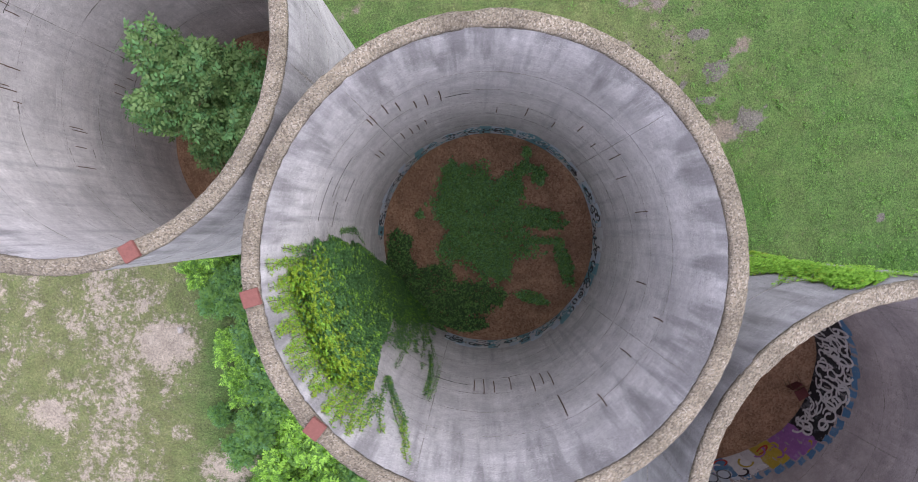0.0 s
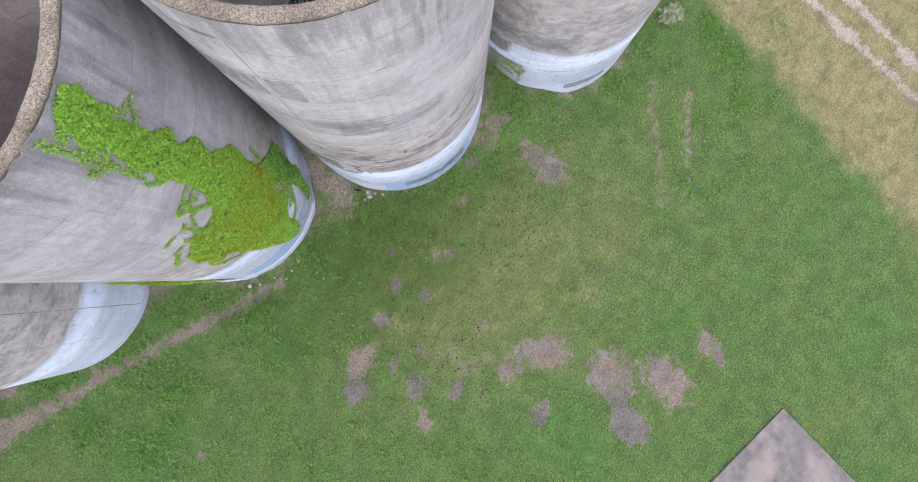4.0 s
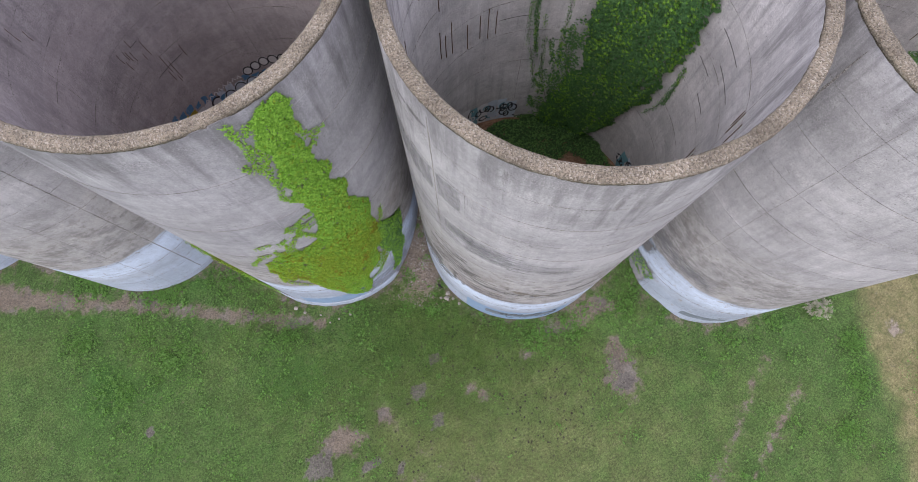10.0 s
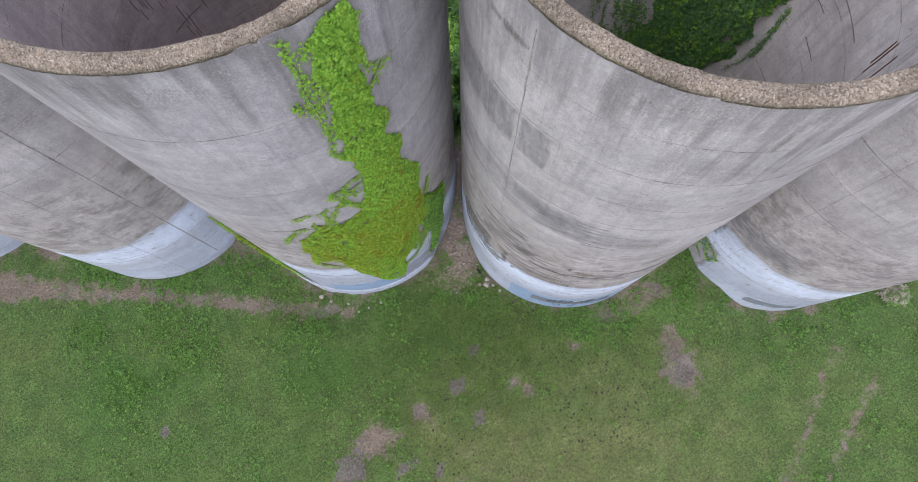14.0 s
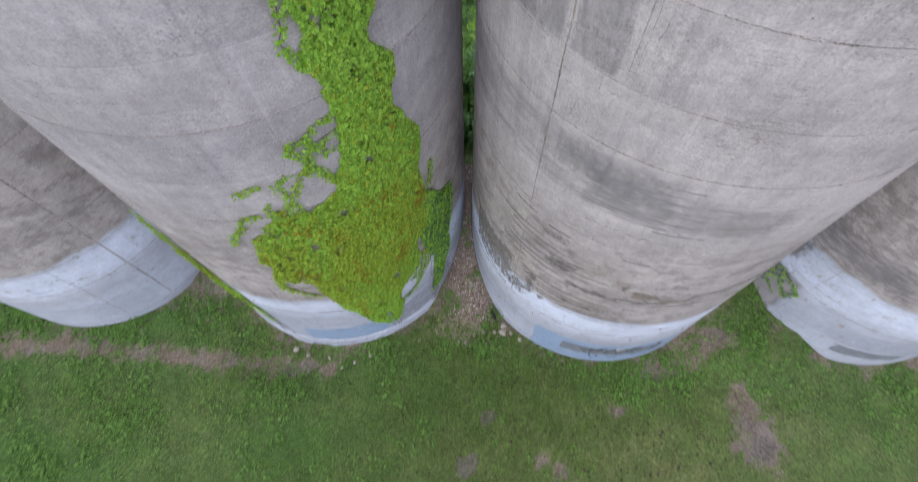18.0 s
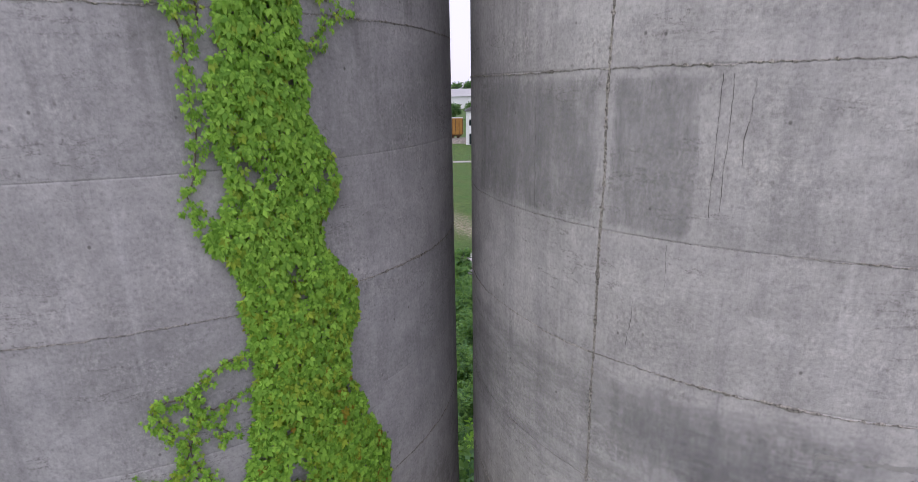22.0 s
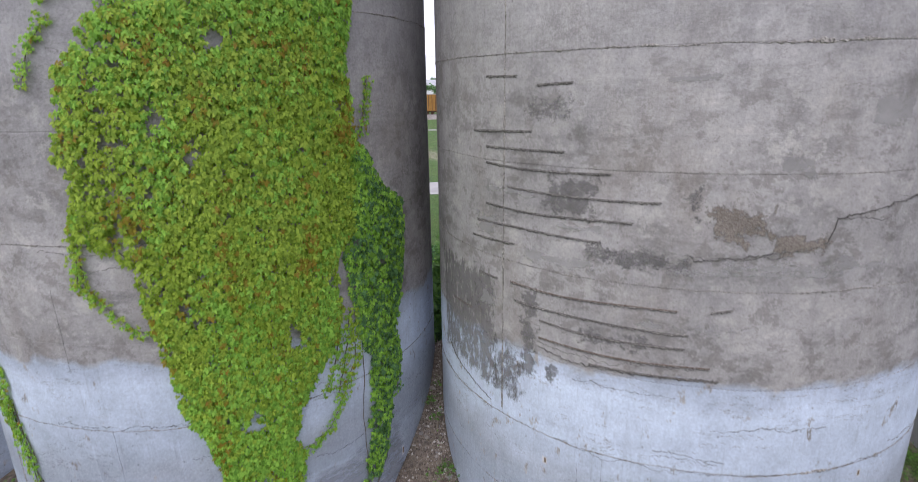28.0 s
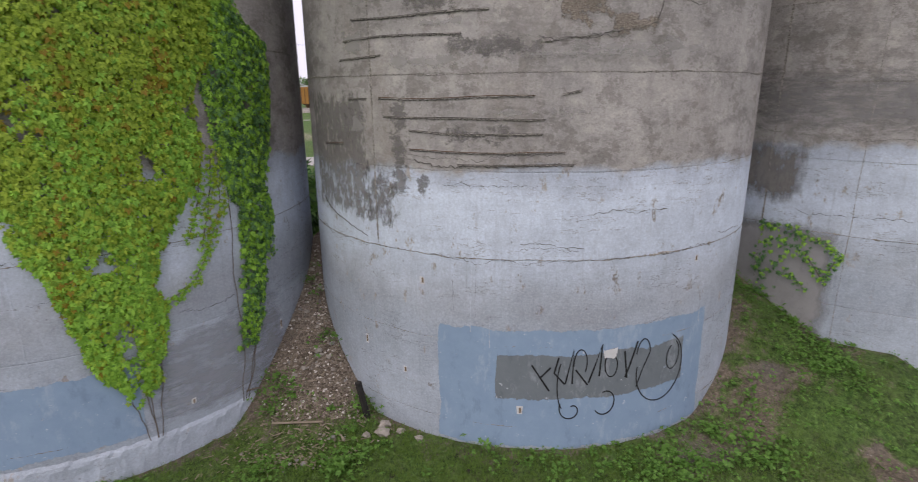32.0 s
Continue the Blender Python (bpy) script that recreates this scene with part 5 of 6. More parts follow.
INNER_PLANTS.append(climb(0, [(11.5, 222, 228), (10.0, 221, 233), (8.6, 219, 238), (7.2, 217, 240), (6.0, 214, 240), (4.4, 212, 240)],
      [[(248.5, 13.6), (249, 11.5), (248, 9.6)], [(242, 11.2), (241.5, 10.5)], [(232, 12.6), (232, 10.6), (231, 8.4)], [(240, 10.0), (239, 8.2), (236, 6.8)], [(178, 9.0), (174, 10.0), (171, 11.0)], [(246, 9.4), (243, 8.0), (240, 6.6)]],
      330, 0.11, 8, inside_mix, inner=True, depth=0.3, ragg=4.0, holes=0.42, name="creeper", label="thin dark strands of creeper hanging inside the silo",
      stems=[[(240, 9), (236, 7), (232, 5.9)], [(226, 9), (224, 7), (225, 5.9)]]))


# ---- ground cover on the fill ----
def cover(name, label, spots, n, size, seed, tall, mats):
    rng = np.random.RandomState(seed)
    P, N, S, M = [], [], [], []
    total = sum(s[2] * s[3] for s in spots)
    for x, y, rx, ry, t in spots:
        for _ in range(int(n * rx * ry / total)):
            a, r = rng.rand() * 6.283, math.sqrt(rng.rand())
            r *= 0.75 + 0.55 * noise.noise((math.cos(a) * 2.2 + x, math.sin(a) * 2.2 + y, seed)) + 0.25 * rng.rand() ** 3
            u, v = rx * r * math.cos(a), ry * r * math.sin(a)
            c, s = math.cos(radians(t)), math.sin(radians(t))
            px, py = x + u * c - v * s, y + u * s + v * c
            P.append((px, py, fill_top(0, px - CENTRES[0][0], py - CENTRES[0][1]) + 0.06 + tall * max(0, 1 - r * r) * (0.1 + 1.1 * rng.rand()) * (0.7 + 0.6 * noise.noise((px, py, seed)))))
            N.append(((rng.rand() - 0.5) * 1.2, (rng.rand() - 0.5) * 1.2, 1))
            S.append(size * (0.7 + 0.6 * rng.rand()))
            M.append(0 if rng.rand() < 0.6 else 1)
    P, N = np.array(P), np.array(N)
    U = rng.randn(len(P), 3)
    ob = new(name, leaf_cloud(name, P, N, U, np.array(S), np.array(M), mats, palmate()))
    return tagged(ob, label, "ground cover", kind="stuff")


cover("ivy_patch", "dark green ivy spreading over the brown husk fill",
      [(0.75, 0.6, 2.3, 2.8, 6), (1.6, -1.3, 0.6, 0.8, 20), (-0.2, 2.3, 0.7, 0.9, 0), (3.2, 0.7, 1.1, 0.5, -10), (4.2, -1.1, 0.32, 1.2, 20), (2.5, 2.6, 0.5, 0.3, 30), (3.1, 2.3, 0.35, 0.45, 0),
       (2.6, 3.2, 0.22, 0.3, 0), (2.0, 1.8, 0.6, 0.4, 10), (3.0, -2.6, 0.9, 0.25, -15), (3.4, -0.2, 0.6, 0.14, 0), (-1.7, 0.9, 0.18, 0.2, 0)],
      15000, 0.15, 31, 0.85, [IVY, DEEP])
# the bank's leaf colour carries the shade at the bottom of the silo
cover("ivy_bank", "dark ivy with painted-in shade heaped where the creeper meets the fill", [(-2.1, -2.0, 1.3, 0.9, 135), (-0.9, -3.1, 1.3, 0.8, 150), (-2.6, -0.5, 0.7, 0.9, 0), (-0.9, -1.7, 0.8, 0.7, 30), (0.3, -2.7, 1.4, 1.1, 0), (1.5, -2.6, 0.5, 0.5, 0), (-2.2, -2.9, 0.9, 0.6, 135), (0.2, -3.8, 1.1, 0.5, 0), (-1.2, -3.7, 0.9, 0.5, 150), (-3.0, -1.4, 0.6, 0.8, 20)], 14000, 0.115, 33, 0.55, [SHADED_IVY, IVY])


# ---- trees and shrubs ----
def tree_maker(name, label, trunk_h, crown, n, size, seed, mats, category="tree", limbs=7, trunk_r=0.12, stuff=True, template=None):
    """crown: (z centre, horizontal radius, vertical radius)."""
    rng = np.random.RandomState(seed)
    tree = thing(name, label, category)
    zc, rh, rv = crown
    lean = rng.randn(2) * 0.05 * trunk_h
    part("trunk", mesh_of("trunk", *tube([(0, 0, -0.1), (lean[0] * 0.3, lean[1] * 0.3, trunk_h * 0.4), (lean[0], lean[1], trunk_h), (lean[0] * 1.2, lean[1] * 1.2, zc)], trunk_r, 8, 0.35), BARK, True), tree)
    heads = []
    for k in range(limbs):
        a, e = 6.283 * k / limbs + rng.rand(), rng.rand()
        d = np.array([rh * 0.62 * math.cos(a) * (0.5 + 0.6 * rng.rand()), rh * 0.62 * math.sin(a) * (0.5 + 0.6 * rng.rand()), zc + rv * (e * 1.3 - 0.55)])
        b = (lean[0], lean[1], trunk_h * (0.7 + 0.3 * rng.rand()))
        mid = [(b[i] + d[i]) / 2 + 0.1 * rng.randn() for i in range(3)]
        part("limb", mesh_of("limb", *tube([b, mid, d], trunk_r * 0.45, 5, 0.3), BARK), tree)
        heads.append(d)
    heads += [np.array([rh * 0.75 * rng.randn() * 0.55, rh * 0.75 * rng.randn() * 0.55, zc + rv * (rng.rand() * 1.5 - 0.6)]) for _ in range(limbs * 2)]
    P, N = [], []
    for i in range(n):
        h = heads[rng.randint(len(heads))]
        d = rng.randn(3)
        d /= np.linalg.norm(d)
        q = h + d * np.array([rh, rh, rv]) * 0.36 * (0.55 + 0.5 * rng.rand())
        P.append(q)
        N.append(d * 0.7 + np.array([0, 0, 0.8]) + 0.5 * rng.randn(3))
    P, N = np.array(P), np.array(N)
    U = P - np.array([0, 0, zc]) + 0.7 * rng.randn(n, 3) + [0, 0, -0.3]
    M = rng.randint(len(mats), size=n)
    ob = part("crown", leaf_cloud("crown", P, N, U, size * (0.6 + 0.8 * rng.rand(n)), M, mats, template or spray()), tree)
    return tree


tree = tree_maker("tree", "leafy green tree growing up inside the silo", 4.5, (5.6, 1.9, 2.9), 10000, 0.27, 41, [TREE, DEEP, TREE], limbs=9)
tree.location = (-6.6, 4.15, FILL)

SHRUBS = [tree_maker("shrub", l, 0.5, (1.0, 1.25, 1.0), 1500, 0.3, 50 + k, m, "shrub", 5, 0.04) for k, (l, m) in enumerate((
    ("dense green wild shrub beside the silos", [WEED, DEEP]), ("tall leafy weed thicket at the silo foot", [WEED, LEAF]), ("bright green wild shrub", [LEAF, WEED])))]
dead = tree_maker("weed_clump", "bleached grey-green weed clump beside the silo foot", 0.2, (0.35, 0.55, 0.3), 420, 0.22, 57, [STRAW, WEED, STRAW], "weed", 6, 0.02)
dead.location = (-10.3, 10.0, ground_z(-10.3, 10.0))
rng = np.random.RandomState(77)
spots = []
for x, y, s in ((-11.2, -2.4, 1.0), (-9.0, -2.0, 1.3), (-7.2, -3.0, 1.5), (-10.2, -5.0, 1.2), (-8.3, -5.3, 1.6), (-6.4, -5.4, 1.4), (-9.5, -7.4, 1.1), (-7.4, -7.8, 1.3), (-5.2, -7.6, 1.5), (-10.3, -9.8, 0.9),
                (-8.2, -10.2, 1.2), (-6.0, -10.0, 1.4), (-3.8, -8.8, 1.3), (-4.2, -6.3, 1.2), (-7.0, -12.4, 1.1), (-4.6, -12.0, 1.2), (-2.2, -10.6, 1.2), (-12.4, -1.0, 0.7), (3.3, -7.4, 1.5), (2.2, -9.2, 1.7), (4.4, -9.8, 1.5), (-0.5, -8.0, 1.2),
                (12.0, -12.5, 1.4), (-5.5, -3.2, 1.2), (-12.6, -3.2, 0.8), (-12.0, -5.6, 0.7), (-11.6, -7.6, 0.75), (-11.4, -10.8, 0.8), (-9.6, -12.0, 0.9), (-13.6, -2.0, 0.6), (-8.4, -13.6, 0.9), (-11.0, -13.6, 0.7), (-6.4, -14.4, 1.0), (-9.8, -3.4, 1.1), (-8.9, -8.8, 1.0), (-3.0, -13.4, 1.0), (-12.6, -9.4, 0.5), (-10.9, -6.3, 0.8)):
    spots.append((x, y, s))
for n in range(13):
    w = n / 12
    spots.append((0.4 - 11.2 * w + rng.uniform(-0.6, 0.6), -11.4 - 21.5 * w + rng.uniform(-0.6, 0.6), rng.uniform(0.7, 1.15)))
for i, (x, y, s) in enumerate(spots):
    m = pose(x, y, ground_z(x, y), 0, 0, 67 * i) @ Matrix.Scale(s, 4)
    if i < 3:
        SHRUBS[i].matrix_basis = m
    else:
        copy_thing(SHRUBS[i % 3 if i < 38 else 0], m).scale = (s, s, s * (0.8 + 0.4 * rng.rand()))
# ---- red blocks on the rims ----
def rim_block(k, x, y):
    cx, cy = CENTRES[k]
    a = math.atan2(y - cy, x - cx)
    V, F = box(-0.17, 0.17, -0.16, 0.16, 0, 0.09, 0.012)
    ob = new("rim_block", mesh_of("rim_block", V, F, BRICKRED))
    r = 4.52 - 0.04 * (k == 0)
    ob.matrix_basis = pose(cx + r * math.cos(a), cy + r * math.sin(a), TOP + 0.12 * (k == 0) + 0.002, 0, 0, math.degrees(a) + 8)
    tagged(ob, "small red painted block sitting on the silo rim", "block", "blocks on the rims")


for k, x, y in ((2, -5.86, 0.09), (0, -3.6, -0.91), (0, -2.49, -3.45), (0, 2.05, -4.6)):
    rim_block(k, x, y)

WHITE_PVC = mottled("white_plastic", (0.6, 0.62, 0.66), (0.7, 0.72, 0.75), 3, 0.5, 0.05)
# ---- old slabs on the lawn ----
def slab(x, y, w, d, turn, label, mat=SLAB, h=0.12):
    V, F = box(-w / 2, w / 2, -d / 2, d / 2, -0.3, h, 0.02)
    ob = new("concrete_slab", mesh_of("concrete_slab", V, F, mat))
    ob.matrix_basis = pose(x, y, 0, 0, 0, turn)
    tagged(ob, label, "slab")


slab(12.4, 25.7, 14.5, 6.4, -16, "old cracked grey concrete slab in the lawn")
slab(28.4, -9.9, 4.0, 3.4, -30, "plain grey concrete pad beside the silos", SLAB, 0.2)
pipe = new("pipe", mesh_of("pipe", *tube([(19.3, 16.05, 0.08), (20.8, 15.6, 0.08), (22.4, 15.1, 0.08)], 0.09, 10), WHITE_PVC))
tagged(pipe, "white plastic pipe lying in the grass", "pipe")

# ---- writing and paint inside and outside ----
COLOURS = [("black", (0.02, 0.02, 0.025)), ("white", (0.7, 0.7, 0.7)), ("blue", (0.1, 0.24, 0.42)), ("red", (0.5, 0.06, 0.04)), ("yellow", (0.5, 0.38, 0.05)), ("violet", (0.33, 0.14, 0.4)), ("teal", (0.16, 0.36, 0.42)), ("pale", (0.58, 0.66, 0.74))]
FIELDS, PAINTS = [[make("spray_%s" % n, tuple(0.8 * x for x in c), c, 6, 0.6, 0.05) for n, c in COLOURS] for make in (feathered, mottled)]


def stroke(k, pts, width, mat, inner, lift, name="spray_stroke", label="", on=None):
    """A flat painted line on a silo wall through (angle, z)."""
    r, s = (INNER, -1) if inner else (RAD, 1)
    V, F = [], []
    q = r + s * lift
    n = len(pts)
    for i, (a, z) in enumerate(pts):
        a0, z0 = pts[max(i - 1, 0)]
        a1, z1 = pts[min(i + 1, n - 1)]
        dx, dz = radians(a1 - a0) * r, z1 - z0
        l = math.hypot(dx, dz) or 1
        wide = width * max(0.15, 0.8 + 1.6 * noise.noise((i * 0.23, lift * 999 + pts[0][0], pts[0][1]))) if name == "crack" else width
        ox, oz = -dz / l * wide / 2, dx / l * wide / 2
        for t in (-1, 1):
            A = radians(a) + t * ox / r
            for e in (0, -0.012):
                V.append(((q + s * e) * math.cos(A), (q + s * e) * math.sin(A), z + t * oz))
    for i in range(n - 1):
        b = i * 4
        for f in ((b, b + 2, b + 6, b + 4), (b + 1, b + 5, b + 7, b + 3), (b, b + 4, b + 5, b + 1), (b + 2, b + 3, b + 7, b + 6)):
            F.append(f)
    part(name, mesh_of(name, V, F, mat), on or silos[k], label)


def curl(a, z, ra, rz, t0, t1, shrink=0.0, n=22):
    return [(a + (1 - shrink * i / n) * ra * math.cos(radians(t0 + (t1 - t0) * i / n)), z + (1 - shrink * i / n) * rz * math.sin(radians(t0 + (t1 - t0) * i / n))) for i in range(n + 1)]


# unreadable tag on the grey panel: plain slanting bars and flourishes
for pts in (((48.8, 1.84), (52.4, 1.38)), ((52.6, 1.8), (50.6, 1.62)), ((54.1, 1.97), (53.3, 1.7), (55.5, 1.49)), ((55.6, 1.5), (57.1, 2.1), (57.0, 1.5)), ((57.6, 1.75), (60.2, 1.46)), ((60.4, 1.5), (61.2, 1.7), (62.9, 2.16), (62.6, 1.6)),
            ((68.4, 1.52), (69.4, 1.76), (70.8, 2.14)), ((67.9, 2.0), (68.8, 1.5))):
    stroke(0, pts, 0.028, BLACK, False, 0.012, label="black spray-painted bar", on=tag_panel)
for c in (curl(57.1, 1.02, 2.7, 0.24, 150, 470, 0.8), curl(64.2, 1.12, 2.5, 0.26, 215, 470, 0.3), curl(65.3, 1.78, 1.9, 0.3, 60, 430, 0.5), curl(77.2, 1.56, 6.2, 0.62, 65, -190, 0.0), curl(80.3, 1.72, 2.0, 0.28, 70, -250, 0.25), curl(72.4, 1.85, 1.7, 0.31, 170, 10, 0.0),
          curl(58.6, 1.85, 1.4, 0.26, 190, -40, 0.1), curl(55.6, 1.5, 1.6, 0.48, 130, 250, 0.0), [(74.0, 1.9), (72.4, 1.6), (71.2, 1.3)]):
    stroke(0, c, 0.017, BLACK, False, 0.012, label="thin black spray-painted flourish", on=tag_panel)

# cracks and peeled edges in the paint
CRACK = mottled("crack_shadow", (0.07, 0.065, 0.06), (0.14, 0.13, 0.12), 20)
cr = random.Random(31)
for k, a0, a1, z in ((0, 31, 49, 4.72), (0, 46, 57, 3.78), (0, 28, 64, 3.56), (0, 64, 90, 3.6), (0, 92, 104, 3.75), (0, 20, 52, 5.15), (0, 55, 75, 4.3), (0, 70, 80, 7.35), (0, 80, 94, 7.55), (0, 48, 64, 6.8), (0, 27, 51, 10.88), (0, 33, 37, 11.24), (0, 44, 52, 10.62), (0, 46, 58, 3.84),
                     (0, 30, 46, 10.1), (0, 60, 80, 9.9), (0, -12, 12, 3.6), (1, 50, 76, 3.86), (1, 76, 84, 3.2), (1, 100, 112, 2.6), (1, 95, 108, 1.3), (1, 55, 66, 6.75), (1, 62, 74, 6.4), (2, 0, 30, 3.6), (2, 5, 25, 5.1), (3, 70, 95, 3.7)):
    pts, h, n = [], 0.0, int((a1 - a0) * 2.5)
    for i in range(n + 1):
        h += cr.gauss(0, 0.014) - 0.08 * h
        pts.append((a0 + (a1 - a0) * i / n, z + h))
    stroke(k, pts, cr.uniform(0.004, 0.008), CRACK, False, 0.003, "crack", "ragged dark crack in the wall")
for k, a, z0, z1 in ((0, 37.5, 2.6, 3.5), (0, 15.2, 3.6, 4.4), (0, 33, 2.7, 3.3), (0, 27.4, 14.0, 15.18), (0, 28.4, 14.0, 15.18), (0, 29.9, 14.45, 15.14), (0, 23.5, 13.3, 13.7), (0, 3.5, 13.8, 15.1), (0, 19.5, 12.6, 13.1), (1, 62, 2.2, 3.8), (1, 56, 4.8, 6.2)):
    pts, h = [], 0.0
    for i in range(25):
        h += cr.gauss(0, 0.05)
        pts.append((a + h, z0 + (z1 - z0) * i / 24))
    stroke(k, pts, cr.uniform(0.002, 0.004), CRACK, False, 0.003, "crack", "fine upright crack in the wall")

# rough grooves round the bare bars
for n, line in enumerate(BAR_LINES):
    way = [(math.degrees(math.atan2(y, x)), z) for x, y, z in line]
    fine_way = []
    for (a0, z0), (a1, z1) in zip(way, way[1:]):
        fine_way += [(a0 + (a1 - a0) * i / 5, z0 + (z1 - z0) * i / 5 - 0.006 + cr.gauss(0, 0.006)) for i in range(5)]
    stroke(0, fine_way, 0.019 if way[0][1] < 6.5 else 0.012, SEAM if n % 3 else JOINT_DARK, False, 0.011, "groove", "broken groove along a bare bar")
    # the shadow under each bar, drawn as a thin dark line
    stroke(0, [(a, z - 0.016) for a, z in fine_way], 0.010, CRACK, False, 0.0125, "crack", "painted shadow line below a bare bar")
for line, wide in ((((49.3, 6.75), (55, 6.8), (62.9, 6.9), (66, 6.92), (69, 7.0), (70.3, 7.31), (77, 7.42), (84, 7.53), (93, 7.7)), 0.009), (((-8, 4.2), (-2, 4.0), (6, 3.85), (12, 3.72)), 0.006), (((24, 5.1), (30, 5.0), (40, 5.02), (55, 5.08)), 0.007)):
    pts = []
    for (a0, z0), (a1, z1) in zip(line, line[1:]):
        n = max(3, int(abs(a1 - a0) * 2.5))
        pts += [(a0 + (a1 - a0) * i / n + cr.gauss(0, 0.12), z0 + (z1 - z0) * i / n + cr.gauss(0, 0.012)) for i in range(n)]
    stroke(0, pts, wide, CRACK, False, 0.0135, "crack", "broken edge of a flaked cement skin")
# brown slots in the walls, each built as a small raised block
WALL_SLOTS = ((0, 46.7, 1.01, 0.1), (0, 21.3, 1.42, 0.09), (0, 9.8, 1.75, 0.12), (0, 26.3, 3.14, 0.09), (0, 84.6, 3.41, 0.08), (1, 99.8, 0.94, 0.07), (1, 125, 1.6, 0.14))
SLOT = mottled("rust_stained_slot", (0.13, 0.09, 0.06), (0.27, 0.21, 0.15), 30)
for n, (k, a, z, h) in enumerate(WALL_SLOTS):
    skin(k, "chipped_patch", "pale chipped patch round a slot", FIELDS[1], a - 0.75, a + 0.75, z - h * 0.95, z + h * 0.95, 0.05, 0.0135, seed=610 + n, feather=0.03)
    V, F = box(RAD - 0.02, RAD + 0.019, -0.02, 0.02, -h / 2, h / 2, 0.006)
    on_silo(k, "bracket", mesh_of("bracket", V, F, SLOT), a, z, "rust-stained slot in the wall")
skin(0, "paint_splash", "small white paint splash", FIELDS[1], 63, 66.5, 1.88, 2.1, 0.08, 0.016, seed=77)

# painted band low inside the first silo
gr = random.Random(5)
def brim(k, a):
    """Height of the fill where it meets the wall."""
    return fill_top(k, INNER * math.cos(radians(a)), INNER * math.sin(radians(a)))


for a0 in range(-112, 172, 6):
    f = brim(0, a0 + 3)
    field = skin(0, "mural_panel", "faded sprayed colour field", FIELDS[gr.choice((7, 7, 1, 6, 7))], a0 - 0.5, a0 + 6.5, f - 0.3, f + 1.5 + 0.35 * gr.random(), 0.12, 0.003 + 0.0006 * (a0 % 4), True, a0 + 150)
    for _ in range(5):
        a, z = a0 + 6 * gr.random(), f + 0.3 + 0.9 * gr.random()
        stroke(0, curl(a, z, 1.2 + 1.5 * gr.random(), 0.15 + 0.2 * gr.random(), 360 * gr.random(), 360 * gr.random() + 260), 0.07, PAINTS[gr.choice((0, 0, 1, 6))], True, 0.009, on=field)
# and the bright one inside the second
for b0, b1, p, z1 in ((-165, -120, 7, 1.6), (-120, -100, 2, 1.7), (-100, -84, 1, 1.9), (-84, -68, 2, 1.6), (-68, -54, 1, 1.7), (-54, -44, 4, 1.8), (-44, -30, 5, 2.0), (-30, 42, 0, 2.0), (42, 70, 2, 1.6), (70, 110, 7, 1.4)):
    count = max(1, round((b1 - b0) / 5))
    for j in range(count):
        a0, a1 = b0 + (b1 - b0) * j / count, b0 + (b1 - b0) * (j + 1) / count
        f = brim(1, (a0 + a1) / 2)
        field = skin(1, "mural_panel", "bright sprayed colour field", FIELDS[p], a0 - 0.6, a1 + 0.6, f - 0.4, f + z1, 0.14, 0.003 + 0.0006 * (j % 3), True, int(a0) + 200)
        skin(1, "mural_panel", "pale blue sprayed edging", FIELDS[2 if p != 2 else 7], a0, a1, f + z1 - 0.1, f + z1 + 0.35, 0.2, 0.0025, True, int(a0) + 300)
        for _ in range(int((a1 - a0) / (2.4 if p else 0.9))):
            a, z = a0 + (a1 - a0) * gr.random(), f + 0.3 + (z1 - 0.5) * gr.random()
            t = 360 * gr.random()
            c = curl(a, z, 1.5 + 2.5 * gr.random(), 0.15 + 0.3 * gr.random(), t, t + 120 + 200 * gr.random())
            stroke(1, c, 0.085, PAINTS[1] if p == 0 else PAINTS[gr.choice((0, 1, 4, 5, 3))], True, 0.009, on=field)

# swelling pale shapes with dark outlines across the mural
for a, z, ra, rz, p in ((-89, 7.5, 2.4, 0.24, 1), (-94, 7.62, 2.4, 0.24, 1), (-99, 7.72, 2.4, 0.25, 1), (-104, 7.72, 2.4, 0.25, 1), (-109, 7.68, 2.3, 0.25, 1), (-74, 6.7, 3.0, 0.34, 7), (-81, 6.75, 3.2, 0.36, 7), (-88, 6.72, 3.2, 0.36, 7), (-95, 6.75, 3.2, 0.36, 7), (-102, 6.7, 3.0, 0.34, 7)):
    for w, mat, up in ((0.05, PAINTS[0], 0.014), (2 * rz * 0.55, PAINTS[p], 0.011)):
        stroke(1, curl(a, z, ra * (1 if up > 0.012 else 0.5), rz * (1 if up > 0.012 else 0.5), 20, 385), w, mat, True, up, "bubble_shape", "pale sprayed bubble shape")
for a in range(-84, -62, 3):
    stroke(1, [(a, 7.3 + 0.02 * (a % 4)), (a + 1.2, 7.52), (a + 2.0, 7.34)], 0.05, PAINTS[1], True, 0.012, "spray_stroke", "small white sprayed bar")

